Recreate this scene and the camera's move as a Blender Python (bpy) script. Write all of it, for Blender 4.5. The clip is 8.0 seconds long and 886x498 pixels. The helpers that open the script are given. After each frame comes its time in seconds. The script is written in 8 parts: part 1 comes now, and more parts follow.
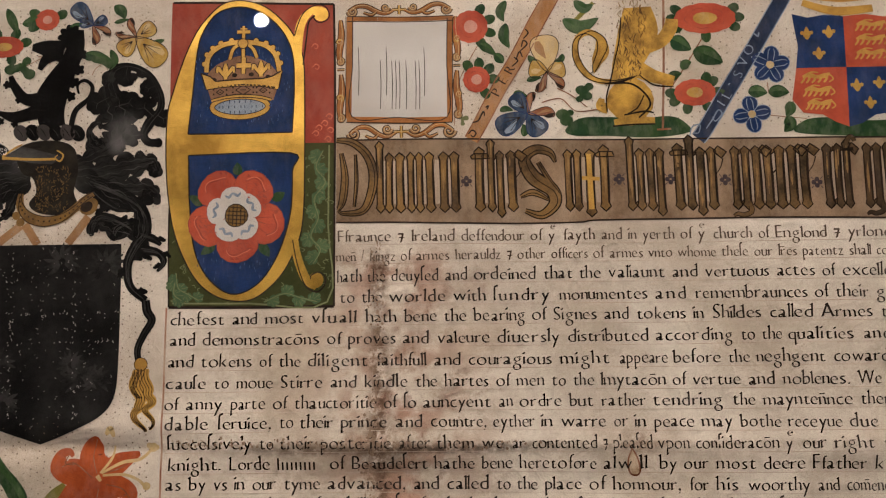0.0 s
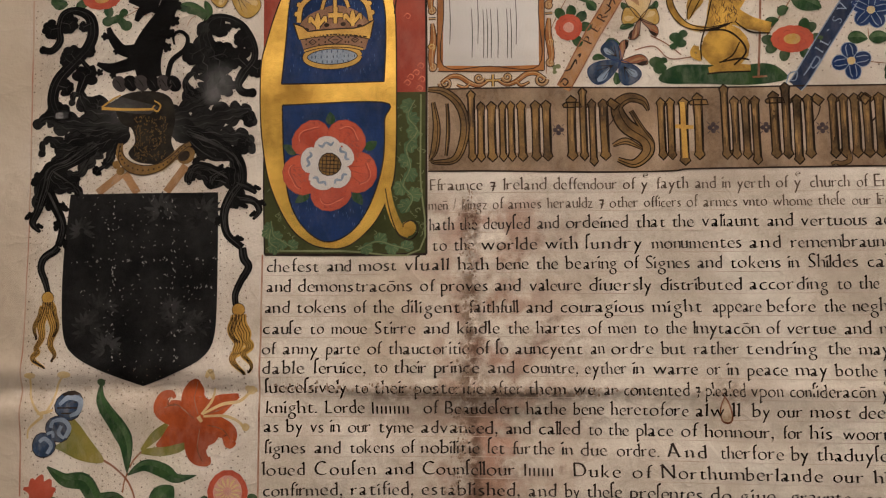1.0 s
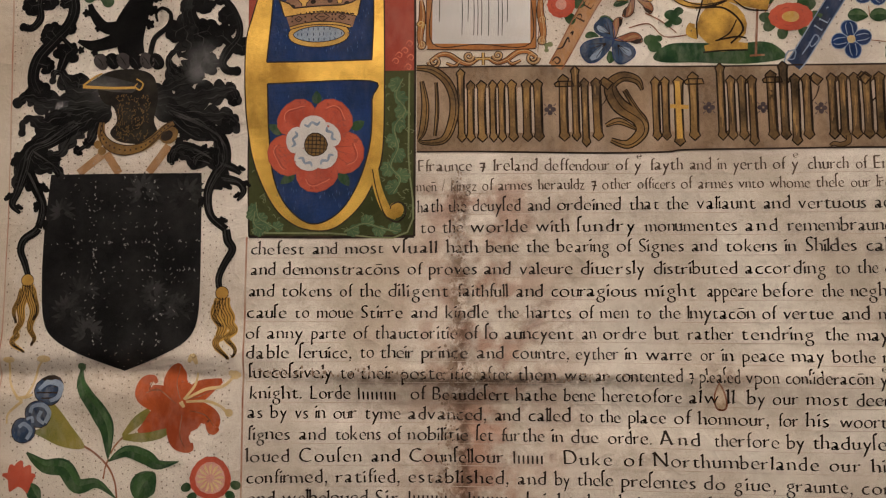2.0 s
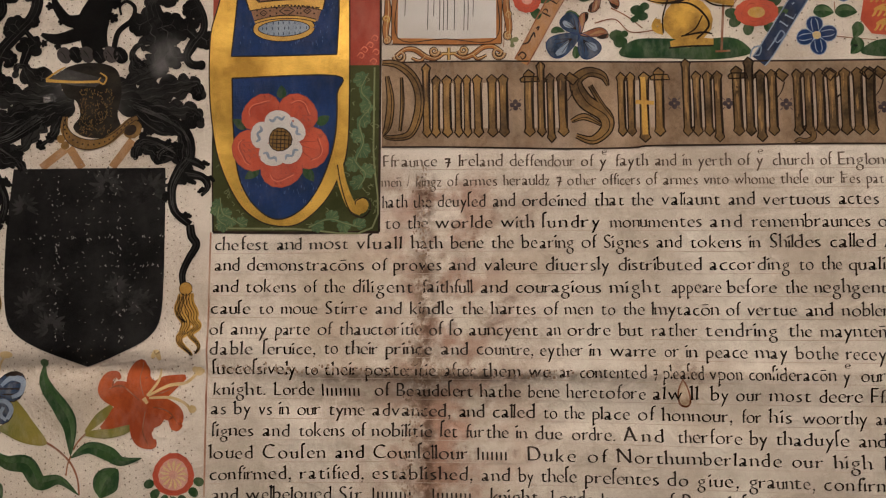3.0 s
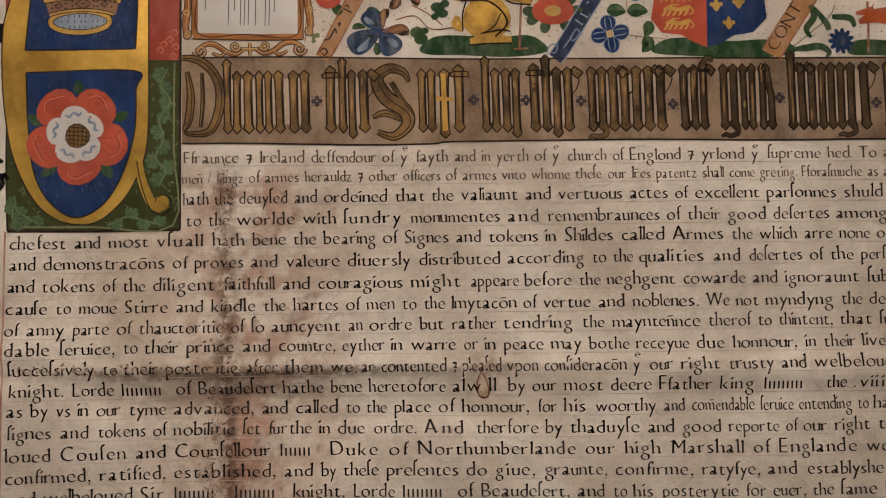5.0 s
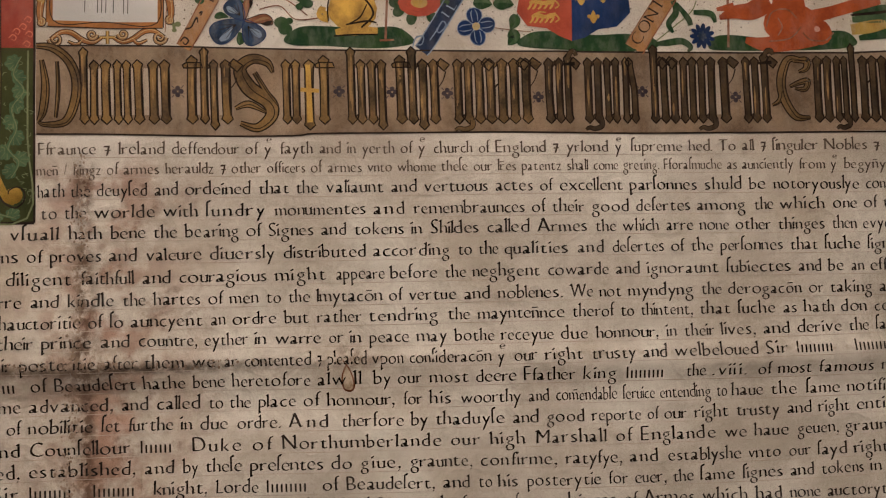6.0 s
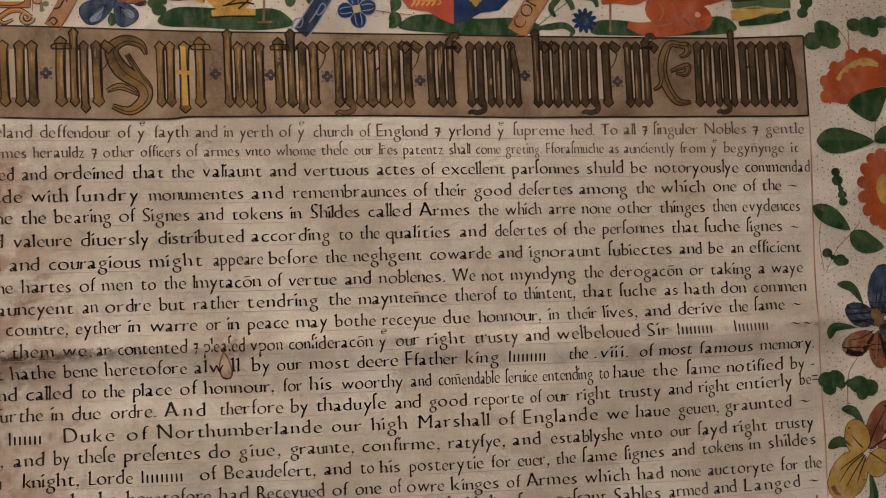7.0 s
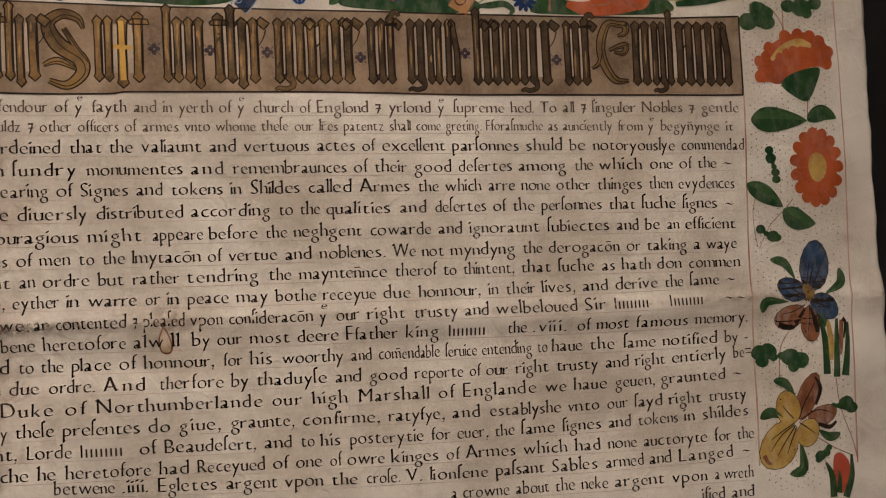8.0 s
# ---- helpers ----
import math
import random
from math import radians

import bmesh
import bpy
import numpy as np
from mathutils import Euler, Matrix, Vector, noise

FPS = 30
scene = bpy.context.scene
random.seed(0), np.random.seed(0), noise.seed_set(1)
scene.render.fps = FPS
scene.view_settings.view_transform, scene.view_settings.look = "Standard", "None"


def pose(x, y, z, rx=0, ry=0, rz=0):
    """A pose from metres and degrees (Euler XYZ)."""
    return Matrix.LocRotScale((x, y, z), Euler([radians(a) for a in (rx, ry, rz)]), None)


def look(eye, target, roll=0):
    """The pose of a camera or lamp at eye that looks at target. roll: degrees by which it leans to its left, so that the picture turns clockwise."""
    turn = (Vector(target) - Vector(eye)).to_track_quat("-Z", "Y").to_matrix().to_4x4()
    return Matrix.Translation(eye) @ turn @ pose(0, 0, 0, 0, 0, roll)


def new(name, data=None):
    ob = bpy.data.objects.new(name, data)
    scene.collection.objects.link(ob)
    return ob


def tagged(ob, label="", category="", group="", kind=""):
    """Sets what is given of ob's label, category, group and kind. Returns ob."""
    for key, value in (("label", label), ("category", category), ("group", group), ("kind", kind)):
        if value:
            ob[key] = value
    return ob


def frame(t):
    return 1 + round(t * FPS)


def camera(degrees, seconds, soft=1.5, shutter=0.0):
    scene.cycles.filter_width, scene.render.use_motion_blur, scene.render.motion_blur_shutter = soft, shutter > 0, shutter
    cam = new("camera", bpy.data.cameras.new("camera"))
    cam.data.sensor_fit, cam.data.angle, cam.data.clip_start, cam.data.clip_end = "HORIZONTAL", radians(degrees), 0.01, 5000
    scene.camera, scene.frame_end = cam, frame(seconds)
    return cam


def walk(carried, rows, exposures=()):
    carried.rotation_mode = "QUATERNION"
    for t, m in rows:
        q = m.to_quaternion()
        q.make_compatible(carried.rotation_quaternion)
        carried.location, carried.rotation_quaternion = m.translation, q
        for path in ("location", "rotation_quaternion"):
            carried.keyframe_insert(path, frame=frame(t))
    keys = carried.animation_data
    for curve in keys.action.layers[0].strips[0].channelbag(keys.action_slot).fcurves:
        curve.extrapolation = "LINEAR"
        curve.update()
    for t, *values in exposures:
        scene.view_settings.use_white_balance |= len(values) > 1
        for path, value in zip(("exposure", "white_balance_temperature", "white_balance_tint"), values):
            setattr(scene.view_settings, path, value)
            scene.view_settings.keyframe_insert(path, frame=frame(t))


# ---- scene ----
cam = camera(53.0, 8.0, soft=1.2)
# seconds, eye, yaw, pitch and lean of the hand-held camera
ROWS = [
    (0.0, 0.07407, -0.03643, 1.51326, 1.182, 7.517, -1.504),
    (0.5, 0.04820, -0.04273, 1.50762, 3.193, 6.608, -1.210),
    (1.0, 0.04497, -0.04039, 1.50301, 4.024, 5.390, -0.982),
    (2.5, 0.05928, -0.02344, 1.49744, 4.114, 4.796, -0.710),
    (3.0, 0.06790, -0.02376, 1.49881, 3.680, 4.560, -0.745),
    (3.5, 0.08064, -0.01837, 1.49721, 3.160, 4.540, -0.804),
    (4.0, 0.09974, -0.01717, 1.50120, 1.969, 4.348, -1.084),
    (5.5, 0.15753, -0.02833, 1.50254, -3.098, 3.179, -1.998),
    (6.0, 0.18151, -0.02587, 1.50162, -5.029, 2.914, -2.194),
    (6.5, 0.21301, -0.02114, 1.49844, -6.575, 2.811, -2.542),
    (7.0, 0.22243, -0.02630, 1.49525, -8.113, 2.338, -2.688),
    (7.5, 0.22587, -0.03805, 1.49192, -9.333, 2.187, -2.687),
    (8.0, 0.23717, -0.03420, 1.48712, -10.159, 1.450, -2.795),
]


def ahead(yaw, pitch):
    a, b = radians(yaw), radians(pitch)
    return Vector((-math.sin(a) * math.cos(b), math.cos(a) * math.cos(b), math.sin(b)))


walk(cam, [(t, look((x, y, z), Vector((x, y, z)) + ahead(yaw, pitch), lean)) for t, x, y, z, yaw, pitch, lean in ROWS],
     exposures=[(0.0, -0.02), (0.4, -0.09), (1.0, -0.08), (4.0, -0.06), (5.5, -0.23), (7.0, -0.23), (8.0, -0.17)])

# ---- light: a dim museum room lit by its ceiling lamps ----
world = bpy.data.worlds.new("world")
scene.world = world
world.use_nodes = True
world.node_tree.nodes["Background"].inputs[0].default_value = (1.0, 0.8, 0.6, 1)
world.node_tree.nodes["Background"].inputs[1].default_value = 0.02
KEY_LAMP, SPOT_LAMP, FAR_LAMP = Vector((-0.05, -1.15, 3.35)), Vector((-0.93, -3.40, 3.31)), Vector((-2.25, -3.40, 2.66))


def lamp_light(name, place, target, watts, size, spread):
    data = bpy.data.lights.new(name, "SPOT")
    data.energy, data.color, data.shadow_soft_size = watts, (1.0, 0.865, 0.772), size
    data.spot_size, data.spot_blend = radians(spread), 1.0
    ob = new(name, data)
    ob.matrix_world = look(place, target)
    return ob


lamp_light("key_light", KEY_LAMP, (0.16, 0.486, 1.02), 96.5, 0.05, 45)
lamp_light("spot_light", SPOT_LAMP, (0.1, 0.486, 1.5), 40.0, 0.032, 40)
lamp_light("far_light", FAR_LAMP, (0.1, 0.486, 1.5), 0.08, 0.02, 40)


# ---- materials ----
def shader(name, base, rough=0.6, metal=0.0, vary=0.25, scale=60.0, fine=600.0, bump=0.15, second=None, spec=0.08, thin=0.0):
    """A painted or drawn surface: base colour with cloudy and grainy variation, and fine relief. Scales are per metre."""
    m = bpy.data.materials.new(name)
    m.use_nodes = True
    n, l = m.node_tree.nodes, m.node_tree.links
    p = n["Principled BSDF"]
    p.inputs["Roughness"].default_value, p.inputs["Metallic"].default_value = rough, metal
    p.inputs["Specular IOR Level"].default_value = spec
    tc = n.new("ShaderNodeTexCoord")
    a, b = n.new("ShaderNodeTexNoise"), n.new("ShaderNodeTexNoise")
    for tex, s, d in ((a, scale, 6.0), (b, fine, 4.0)):
        tex.inputs["Scale"].default_value, tex.inputs["Detail"].default_value = s, d
        l.new(tc.outputs["Object"], tex.inputs["Vector"])
    mix = n.new("ShaderNodeMix")
    mix.data_type = "RGBA"
    dark = tuple(c * (1 - vary) for c in base) if second is None else second
    mix.inputs[6].default_value, mix.inputs[7].default_value = (*base, 1), (*dark, 1)
    ramp = n.new("ShaderNodeMapRange")
    ramp.inputs[1].default_value, ramp.inputs[2].default_value = 0.35, 0.68
    add = n.new("ShaderNodeMath")
    add.operation = "MULTIPLY_ADD"
    add.inputs[1].default_value, add.inputs[2].default_value = 0.3, -0.15
    l.new(b.outputs["Fac"], add.inputs[0])
    tot = n.new("ShaderNodeMath")
    l.new(a.outputs["Fac"], tot.inputs[0]), l.new(add.outputs[0], tot.inputs[1])
    l.new(tot.outputs[0], ramp.inputs[0]), l.new(ramp.outputs[0], mix.inputs[0])
    colour = mix.outputs[2]
    if thin:
        # brushed thin here and there, so that the skin shows through
        c, veil, gap = n.new("ShaderNodeTexNoise"), n.new("ShaderNodeMix"), n.new("ShaderNodeMapRange")
        c.inputs["Scale"].default_value, c.inputs["Detail"].default_value, c.inputs["Roughness"].default_value = scale * 2.2, 7.0, 0.65
        squash = n.new("ShaderNodeMapping")
        squash.inputs["Rotation"].default_value, squash.inputs["Scale"].default_value = (0.0, 0.6, 0.0), (1.0, 1.0, 0.45)
        l.new(tc.outputs["Object"], squash.inputs["Vector"]), l.new(squash.outputs[0], c.inputs["Vector"])
        gap.inputs[1].default_value, gap.inputs[2].default_value, gap.inputs[4].default_value = 0.46, 0.76, thin
        veil.data_type = "RGBA"
        veil.inputs[7].default_value = (0.56, 0.49, 0.41, 1)
        l.new(c.outputs["Fac"], gap.inputs[0]), l.new(gap.outputs[0], veil.inputs[0]), l.new(colour, veil.inputs[6])
        colour = veil.outputs[2]
    l.new(colour, p.inputs["Base Color"])
    if bump:
        bp = n.new("ShaderNodeBump")
        bp.inputs["Strength"].default_value, bp.inputs["Distance"].default_value = bump, 0.0006
        l.new(b.outputs["Fac"], bp.inputs["Height"]), l.new(bp.outputs[0], p.inputs["Normal"])
    return m


def parchment_material():
    """Vellum: cream skin with cloudy toning, hair-follicle grain, and the brown damp stains along its old folds."""
    m = shader("parchment", (0.68, 0.613, 0.53), 0.66, 0, 0.14, 16.0, 700.0, 0.25, second=(0.455, 0.39, 0.32))
    n, l = m.node_tree.nodes, m.node_tree.links
    p = n["Principled BSDF"]
    base = p.inputs["Base Color"].links[0].from_socket
    tc = n.new("ShaderNodeTexCoord")
    xyz = n.new("ShaderNodeSeparateXYZ")
    l.new(tc.outputs["Object"], xyz.inputs[0])

    def math_node(op, *values):
        k = n.new("ShaderNodeMath")
        k.operation = op
        for i, v in enumerate(values):
            if isinstance(v, (int, float)):
                k.inputs[i].default_value = v
            else:
                l.new(v, k.inputs[i])
        return k.outputs[0]

    def noise_node(scale, detail=7.0, rough=0.6):
        k = n.new("ShaderNodeTexNoise")
        k.inputs["Scale"].default_value, k.inputs["Detail"].default_value, k.inputs["Roughness"].default_value = scale, detail, rough
        l.new(tc.outputs["Object"], k.inputs["Vector"])
        return k.outputs["Fac"]

    def bell(value, middle, width):
        d = math_node("DIVIDE", math_node("SUBTRACT", value, middle), width)
        return math_node("EXPONENT", math_node("MULTIPLY", math_node("MULTIPLY", d, d), -1.0))

    def lay(colour, mask):
        nonlocal base
        k = n.new("ShaderNodeMix")
        k.data_type = "RGBA"
        k.inputs[7].default_value = (*colour, 1)
        l.new(mask, k.inputs[0]), l.new(base, k.inputs[6])
        base = k.outputs[2]

    def smooth_step(value, low, high):
        k = n.new("ShaderNodeMapRange")
        k.interpolation_type = "SMOOTHSTEP"
        k.inputs[1].default_value, k.inputs[2].default_value = low, high
        l.new(value, k.inputs[0])
        return k.outputs[0]

    blot, speck = noise_node(45.0), noise_node(170.0, 8.0, 0.7)
    wob = math_node("MULTIPLY_ADD", noise_node(30.0, 3.0), 0.012, xyz.outputs[0])
    below = smooth_step(math_node("MULTIPLY", xyz.outputs[2], -1.0), -1.592, -1.572)
    wide = math_node("MULTIPLY", math_node("MULTIPLY", bell(wob, 0.040, 0.042), smooth_step(blot, 0.42, 0.60)), below)
    lay((0.37, 0.215, 0.155), math_node("MULTIPLY", wide, 0.9))
    narrow = math_node("MULTIPLY", math_node("MULTIPLY", bell(wob, 0.030, 0.0062), smooth_step(speck, 0.36, 0.56)), below)
    lay((0.125, 0.067, 0.042), math_node("MULTIPLY", narrow, 0.92))
    halo = math_node("MULTIPLY", math_node("MULTIPLY", bell(wob, 0.050, 0.055), smooth_step(noise_node(95.0, 8.0, 0.72), 0.53, 0.66)), below)
    lay((0.21, 0.105, 0.072), math_node("MULTIPLY", halo, 0.55))
    # the horizontal fold
    crease = math_node("MULTIPLY_ADD", xyz.outputs[0], 0.016, xyz.outputs[2])
    rub = math_node("MULTIPLY", bell(crease, 1.4690, 0.0022), smooth_step(speck, 0.40, 0.66))
    lay((0.25, 0.18, 0.125), math_node("MULTIPLY", rub, 0.55))
    tone = math_node("MULTIPLY", bell(crease, 1.4620, 0.014), smooth_step(blot, 0.35, 0.7))
    lay((0.33, 0.26, 0.20), math_node("MULTIPLY", tone, 0.30))
    smear = math_node("MULTIPLY", math_node("MULTIPLY", bell(crease, 1.4668, 0.0030), bell(xyz.outputs[0], 0.035, 0.085)), smooth_step(speck, 0.36, 0.56))
    lay((0.075, 0.05, 0.037), math_node("MULTIPLY", smear, 0.9))
    for cx, cz, w, k in ((0.026, 1.470, 0.016, 0.8), (0.172, 1.4665, 0.013, 0.7), (0.045, 1.535, 0.022, 0.35), (-0.065, 1.522, 0.030, 0.3), (0.060, 1.560, 0.030, 0.35), (-0.02, 1.455, 0.03, 0.3), (0.03, 1.405, 0.02, 0.5)):
        spot = math_node("MULTIPLY", bell(xyz.outputs[0], cx, w), bell(xyz.outputs[2], cz, w * 0.7))
        lay((0.20, 0.125, 0.08), math_node("MULTIPLY", math_node("MULTIPLY", spot, smooth_step(speck, 0.35, 0.62)), k))
    lay((0.45, 0.35, 0.24), math_node("MULTIPLY", smooth_step(noise_node(7.0, 4.0), 0.52, 0.75), 0.35))
    # the bare margins are yellower
    lay((0.47, 0.385, 0.285), math_node("MULTIPLY", smooth_step(math_node("MULTIPLY", xyz.outputs[0], -1.0), 0.225, 0.262), 0.7))
    # mottled toning, from hand-sized clouds down to finger marks
    lay((0.36, 0.285, 0.215), math_node("MULTIPLY", smooth_step(noise_node(38.0, 6.0, 0.65), 0.50, 0.78), 0.42))
    lay((0.70, 0.65, 0.575), math_node("MULTIPLY", smooth_step(noise_node(24.0, 5.0), 0.54, 0.74), 0.55))
    lay((0.26, 0.18, 0.125), math_node("MULTIPLY", smooth_step(noise_node(120.0, 6.0, 0.7), 0.66, 0.80), 0.45))
    l.new(base, p.inputs["Base Color"])
    old = p.inputs["Normal"].links[0].from_socket
    cockle = n.new("ShaderNodeBump")
    cockle.inputs["Strength"].default_value, cockle.inputs["Distance"].default_value = 0.55, 0.0022
    l.new(noise_node(65.0, 5.0, 0.6), cockle.inputs["Height"]), l.new(old, cockle.inputs["Normal"])
    # fine crinkles: sharp ridges where a warped noise crosses its middle
    warp = n.new("ShaderNodeTexNoise")
    warp.inputs["Scale"].default_value, warp.inputs["Detail"].default_value, warp.inputs["Distortion"].default_value = 26.0, 7.0, 0.9
    l.new(tc.outputs["Object"], warp.inputs["Vector"])
    ridge = math_node("POWER", math_node("SUBTRACT", 1.0, math_node("ABSOLUTE", math_node("MULTIPLY_ADD", warp.outputs["Fac"], 2.0, -1.0))), 8.0)
    crinkle = n.new("ShaderNodeBump")
    crinkle.inputs["Strength"].default_value, crinkle.inputs["Distance"].default_value = 0.32, 0.0012
    l.new(ridge, crinkle.inputs["Height"]), l.new(cockle.outputs[0], crinkle.inputs["Normal"])
    l.new(crinkle.outputs[0], p.inputs["Normal"])
    return m


def rub(m, spots):
    """Grey rubbed patches, their pale sheen put into the colour, each (x, z, radius, strength), in a paint."""
    n, l = m.node_tree.nodes, m.node_tree.links
    p = n["Principled BSDF"]
    tc, cloud = n.new("ShaderNodeTexCoord"), n.new("ShaderNodeTexNoise")
    cloud.inputs["Scale"].default_value, cloud.inputs["Detail"].default_value, cloud.inputs["Distortion"].default_value = 130.0, 8.0, 0.8
    l.new(tc.outputs["Object"], cloud.inputs["Vector"])
    for x, z, r, k in spots:
        away, fade, much, mix = n.new("ShaderNodeVectorMath"), n.new("ShaderNodeMapRange"), n.new("ShaderNodeMath"), n.new("ShaderNodeMix")
        away.operation, much.operation, mix.data_type, fade.interpolation_type = "DISTANCE", "MULTIPLY", "RGBA", "SMOOTHSTEP"
        away.inputs[1].default_value = (x, 0.488, z)
        fade.inputs[1].default_value, fade.inputs[2].default_value, fade.inputs[3].default_value, fade.inputs[4].default_value = 0.0, r, k, 0.0
        mix.inputs[7].default_value = (0.30, 0.29, 0.285, 1)
        l.new(tc.outputs["Object"], away.inputs[0]), l.new(away.outputs["Value"], fade.inputs[0])
        l.new(fade.outputs[0], much.inputs[0]), l.new(cloud.outputs["Fac"], much.inputs[1])
        l.new(p.inputs["Base Color"].links[0].from_socket, mix.inputs[6]), l.new(much.outputs[0], mix.inputs[0])
        l.new(mix.outputs[2], p.inputs["Base Color"])


PARCHMENT = parchment_material()
INK = shader("iron_gall_ink", (0.0065, 0.005, 0.0045), 0.6, 0, 0.2, 130, 900, 0.1, second=(0.040, 0.027, 0.020), thin=0.06)
INK_FADED = shader("faded_ink", (0.075, 0.052, 0.040), 0.65, 0, 0.2, 60, 900, 0.1, second=(0.15, 0.11, 0.08))
RULE = shader("ruling_line", (0.34, 0.15, 0.10), 0.7, 0, 0.2, 40, 700, 0.0, second=(0.45, 0.33, 0.25))
RULE_PALE = shader("pale_ruling", (0.38, 0.29, 0.23), 0.7, 0, 0.2, 30, 500, 0.0, second=(0.54, 0.46, 0.38))
BLACK = shader("black_paint", (0.0022, 0.0020, 0.0020), 0.62, 0, 0.3, 50, 500, 0.4, second=(0.008, 0.0075, 0.007), spec=0.05)
MANTLE = shader("mantling_grey_paint", (0.022, 0.0205, 0.0195), 0.6, 0, 0.3, 55, 500, 0.4, second=(0.005, 0.0047, 0.0045), spec=0.06)
CHARCOAL = shader("grey_black_paint", (0.050, 0.047, 0.045), 0.6, 0, 0.3, 60, 500, 0.3, second=(0.012, 0.0115, 0.011), spec=0.06)
SHIELD = shader("tarnished_shield_paint", (0.0045, 0.0042, 0.0042), 0.5, 0, 0.3, 45, 350, 0.7, second=(0.016, 0.015, 0.0145), spec=0.08)
SHIELD_WORN = shader("worn_charge_paint", (0.036, 0.034, 0.033), 0.6, 0, 0.3, 120, 900, 0.6, second=(0.008, 0.0075, 0.0075), spec=0.06)
HELM = shader("bronze_black_helm_paint", (0.010, 0.0082, 0.0065), 0.5, 0.1, 0.3, 90, 500, 0.4, second=(0.026, 0.0205, 0.0155))
FLECK = shader("flaked_paint", (0.30, 0.28, 0.26), 0.8, 0, 0.3, 300, 900, 0.0)
GOLD = shader("gold_leaf", (0.80, 0.49, 0.10), 0.33, 0.88, 0.2, 24, 300, 0.30, second=(0.40, 0.222, 0.038), spec=0.5)
OCHRE = shader("ochre_gold_paint", (0.52, 0.31, 0.07), 0.5, 0.2, 0.3, 60, 500, 0.2, second=(0.34, 0.18, 0.04))
BRONZE = shader("brown_gold_paint", (0.22, 0.125, 0.035), 0.5, 0.25, 0.3, 90, 500, 0.2, second=(0.11, 0.06, 0.02), thin=0.08)
BLUE = shader("azurite_blue", (0.013, 0.036, 0.125), 0.6, 0, 0.3, 60, 700, 0.5, second=(0.008, 0.021, 0.068), thin=0.05)
NAVY = shader("dark_blue_ribbon_paint", (0.022, 0.036, 0.080), 0.65, 0, 0.3, 70, 600, 0.2, second=(0.012, 0.018, 0.040), thin=0.08)
SLATE = shader("grey_blue_paint", (0.036, 0.066, 0.125), 0.65, 0, 0.3, 90, 600, 0.2, second=(0.014, 0.024, 0.048), thin=0.22)
PALE_BLUE = shader("pale_blue_paint", (0.25, 0.30, 0.37), 0.65, 0, 0.2, 120, 600, 0.1, second=(0.15, 0.19, 0.26))
RED = shader("vermilion", (0.47, 0.090, 0.046), 0.6, 0, 0.25, 60, 600, 0.25, second=(0.33, 0.053, 0.029), thin=0.07)
BRICK = shader("red_panel_paint", (0.33, 0.065, 0.038), 0.6, 0, 0.25, 45, 500, 0.3, second=(0.25, 0.043, 0.028), thin=0.10)
ORANGE = shader("red_lead_orange", (0.40, 0.085, 0.024), 0.65, 0, 0.25, 60, 500, 0.2, second=(0.25, 0.046, 0.015), thin=0.14)
CORAL = shader("coral_light_paint", (0.60, 0.17, 0.10), 0.65, 0, 0.2, 120, 600, 0.1)
PINK = shader("rose_pink_paint", (0.55, 0.28, 0.22), 0.65, 0, 0.2, 120, 600, 0.1, thin=0.4)
RUST = shader("rust_brown_paint", (0.27, 0.105, 0.05), 0.65, 0, 0.25, 90, 600, 0.2, second=(0.15, 0.05, 0.024), thin=0.35)
YELLOW = shader("ochre_yellow_paint", (0.48, 0.32, 0.085), 0.65, 0, 0.25, 90, 600, 0.1, second=(0.32, 0.18, 0.04), thin=0.3)
STRAW = shader("straw_stamen_paint", (0.58, 0.42, 0.20), 0.65, 0, 0.2, 90, 600, 0.0, thin=0.4)
GREEN = shader("verdigris_green", (0.012, 0.045, 0.017), 0.6, 0, 0.35, 70, 500, 0.25, second=(0.034, 0.075, 0.022), thin=0.16)
MOSS = shader("moss_green_panel", (0.056, 0.060, 0.020), 0.6, 0, 0.3, 60, 500, 0.35, second=(0.034, 0.040, 0.012))
SAGE = shader("pale_leaf_green", (0.19, 0.205, 0.10), 0.65, 0, 0.25, 90, 600, 0.1)
LEAFY = shader("green_scroll_paint", (0.088, 0.135, 0.065), 0.65, 0, 0.25, 90, 600, 0.1, second=(0.048, 0.088, 0.042))
OLIVE = shader("olive_calyx_paint", (0.24, 0.20, 0.045), 0.65, 0, 0.3, 60, 600, 0.1, second=(0.13, 0.135, 0.03), thin=0.3)
WHITE = shader("lead_white", (0.54, 0.51, 0.48), 0.65, 0, 0.12, 90, 600, 0.15)
CARD = shader("white_card_paint", (0.59, 0.565, 0.535), 0.65, 0, 0.10, 25, 600, 0.25, second=(0.47, 0.445, 0.415))
WASH = shader("brown_wash", (0.30, 0.208, 0.135), 0.6, 0, 0.3, 26, 500, 0.15, second=(0.14, 0.090, 0.054), thin=0.24)
UMBER = shader("umber_letter_paint", (0.010, 0.006, 0.004), 0.6, 0.0, 0.35, 60, 500, 0.2, second=(0.026, 0.015, 0.009))
LETTER_GOLD = shader("shell_gold_letter", (0.245, 0.142, 0.047), 0.42, 0.32, 0.4, 45, 500, 0.3, second=(0.070, 0.042, 0.021), thin=0.05)
LETTER_MIXED = shader("half_worn_letter_gold", (0.20, 0.118, 0.045), 0.42, 0.25, 0.4, 45, 500, 0.3, second=(0.040, 0.025, 0.014), thin=0.05)
WASH_PALE = shader("pale_wash", (0.42, 0.335, 0.26), 0.65, 0, 0.3, 30, 500, 0.1, second=(0.27, 0.20, 0.145))
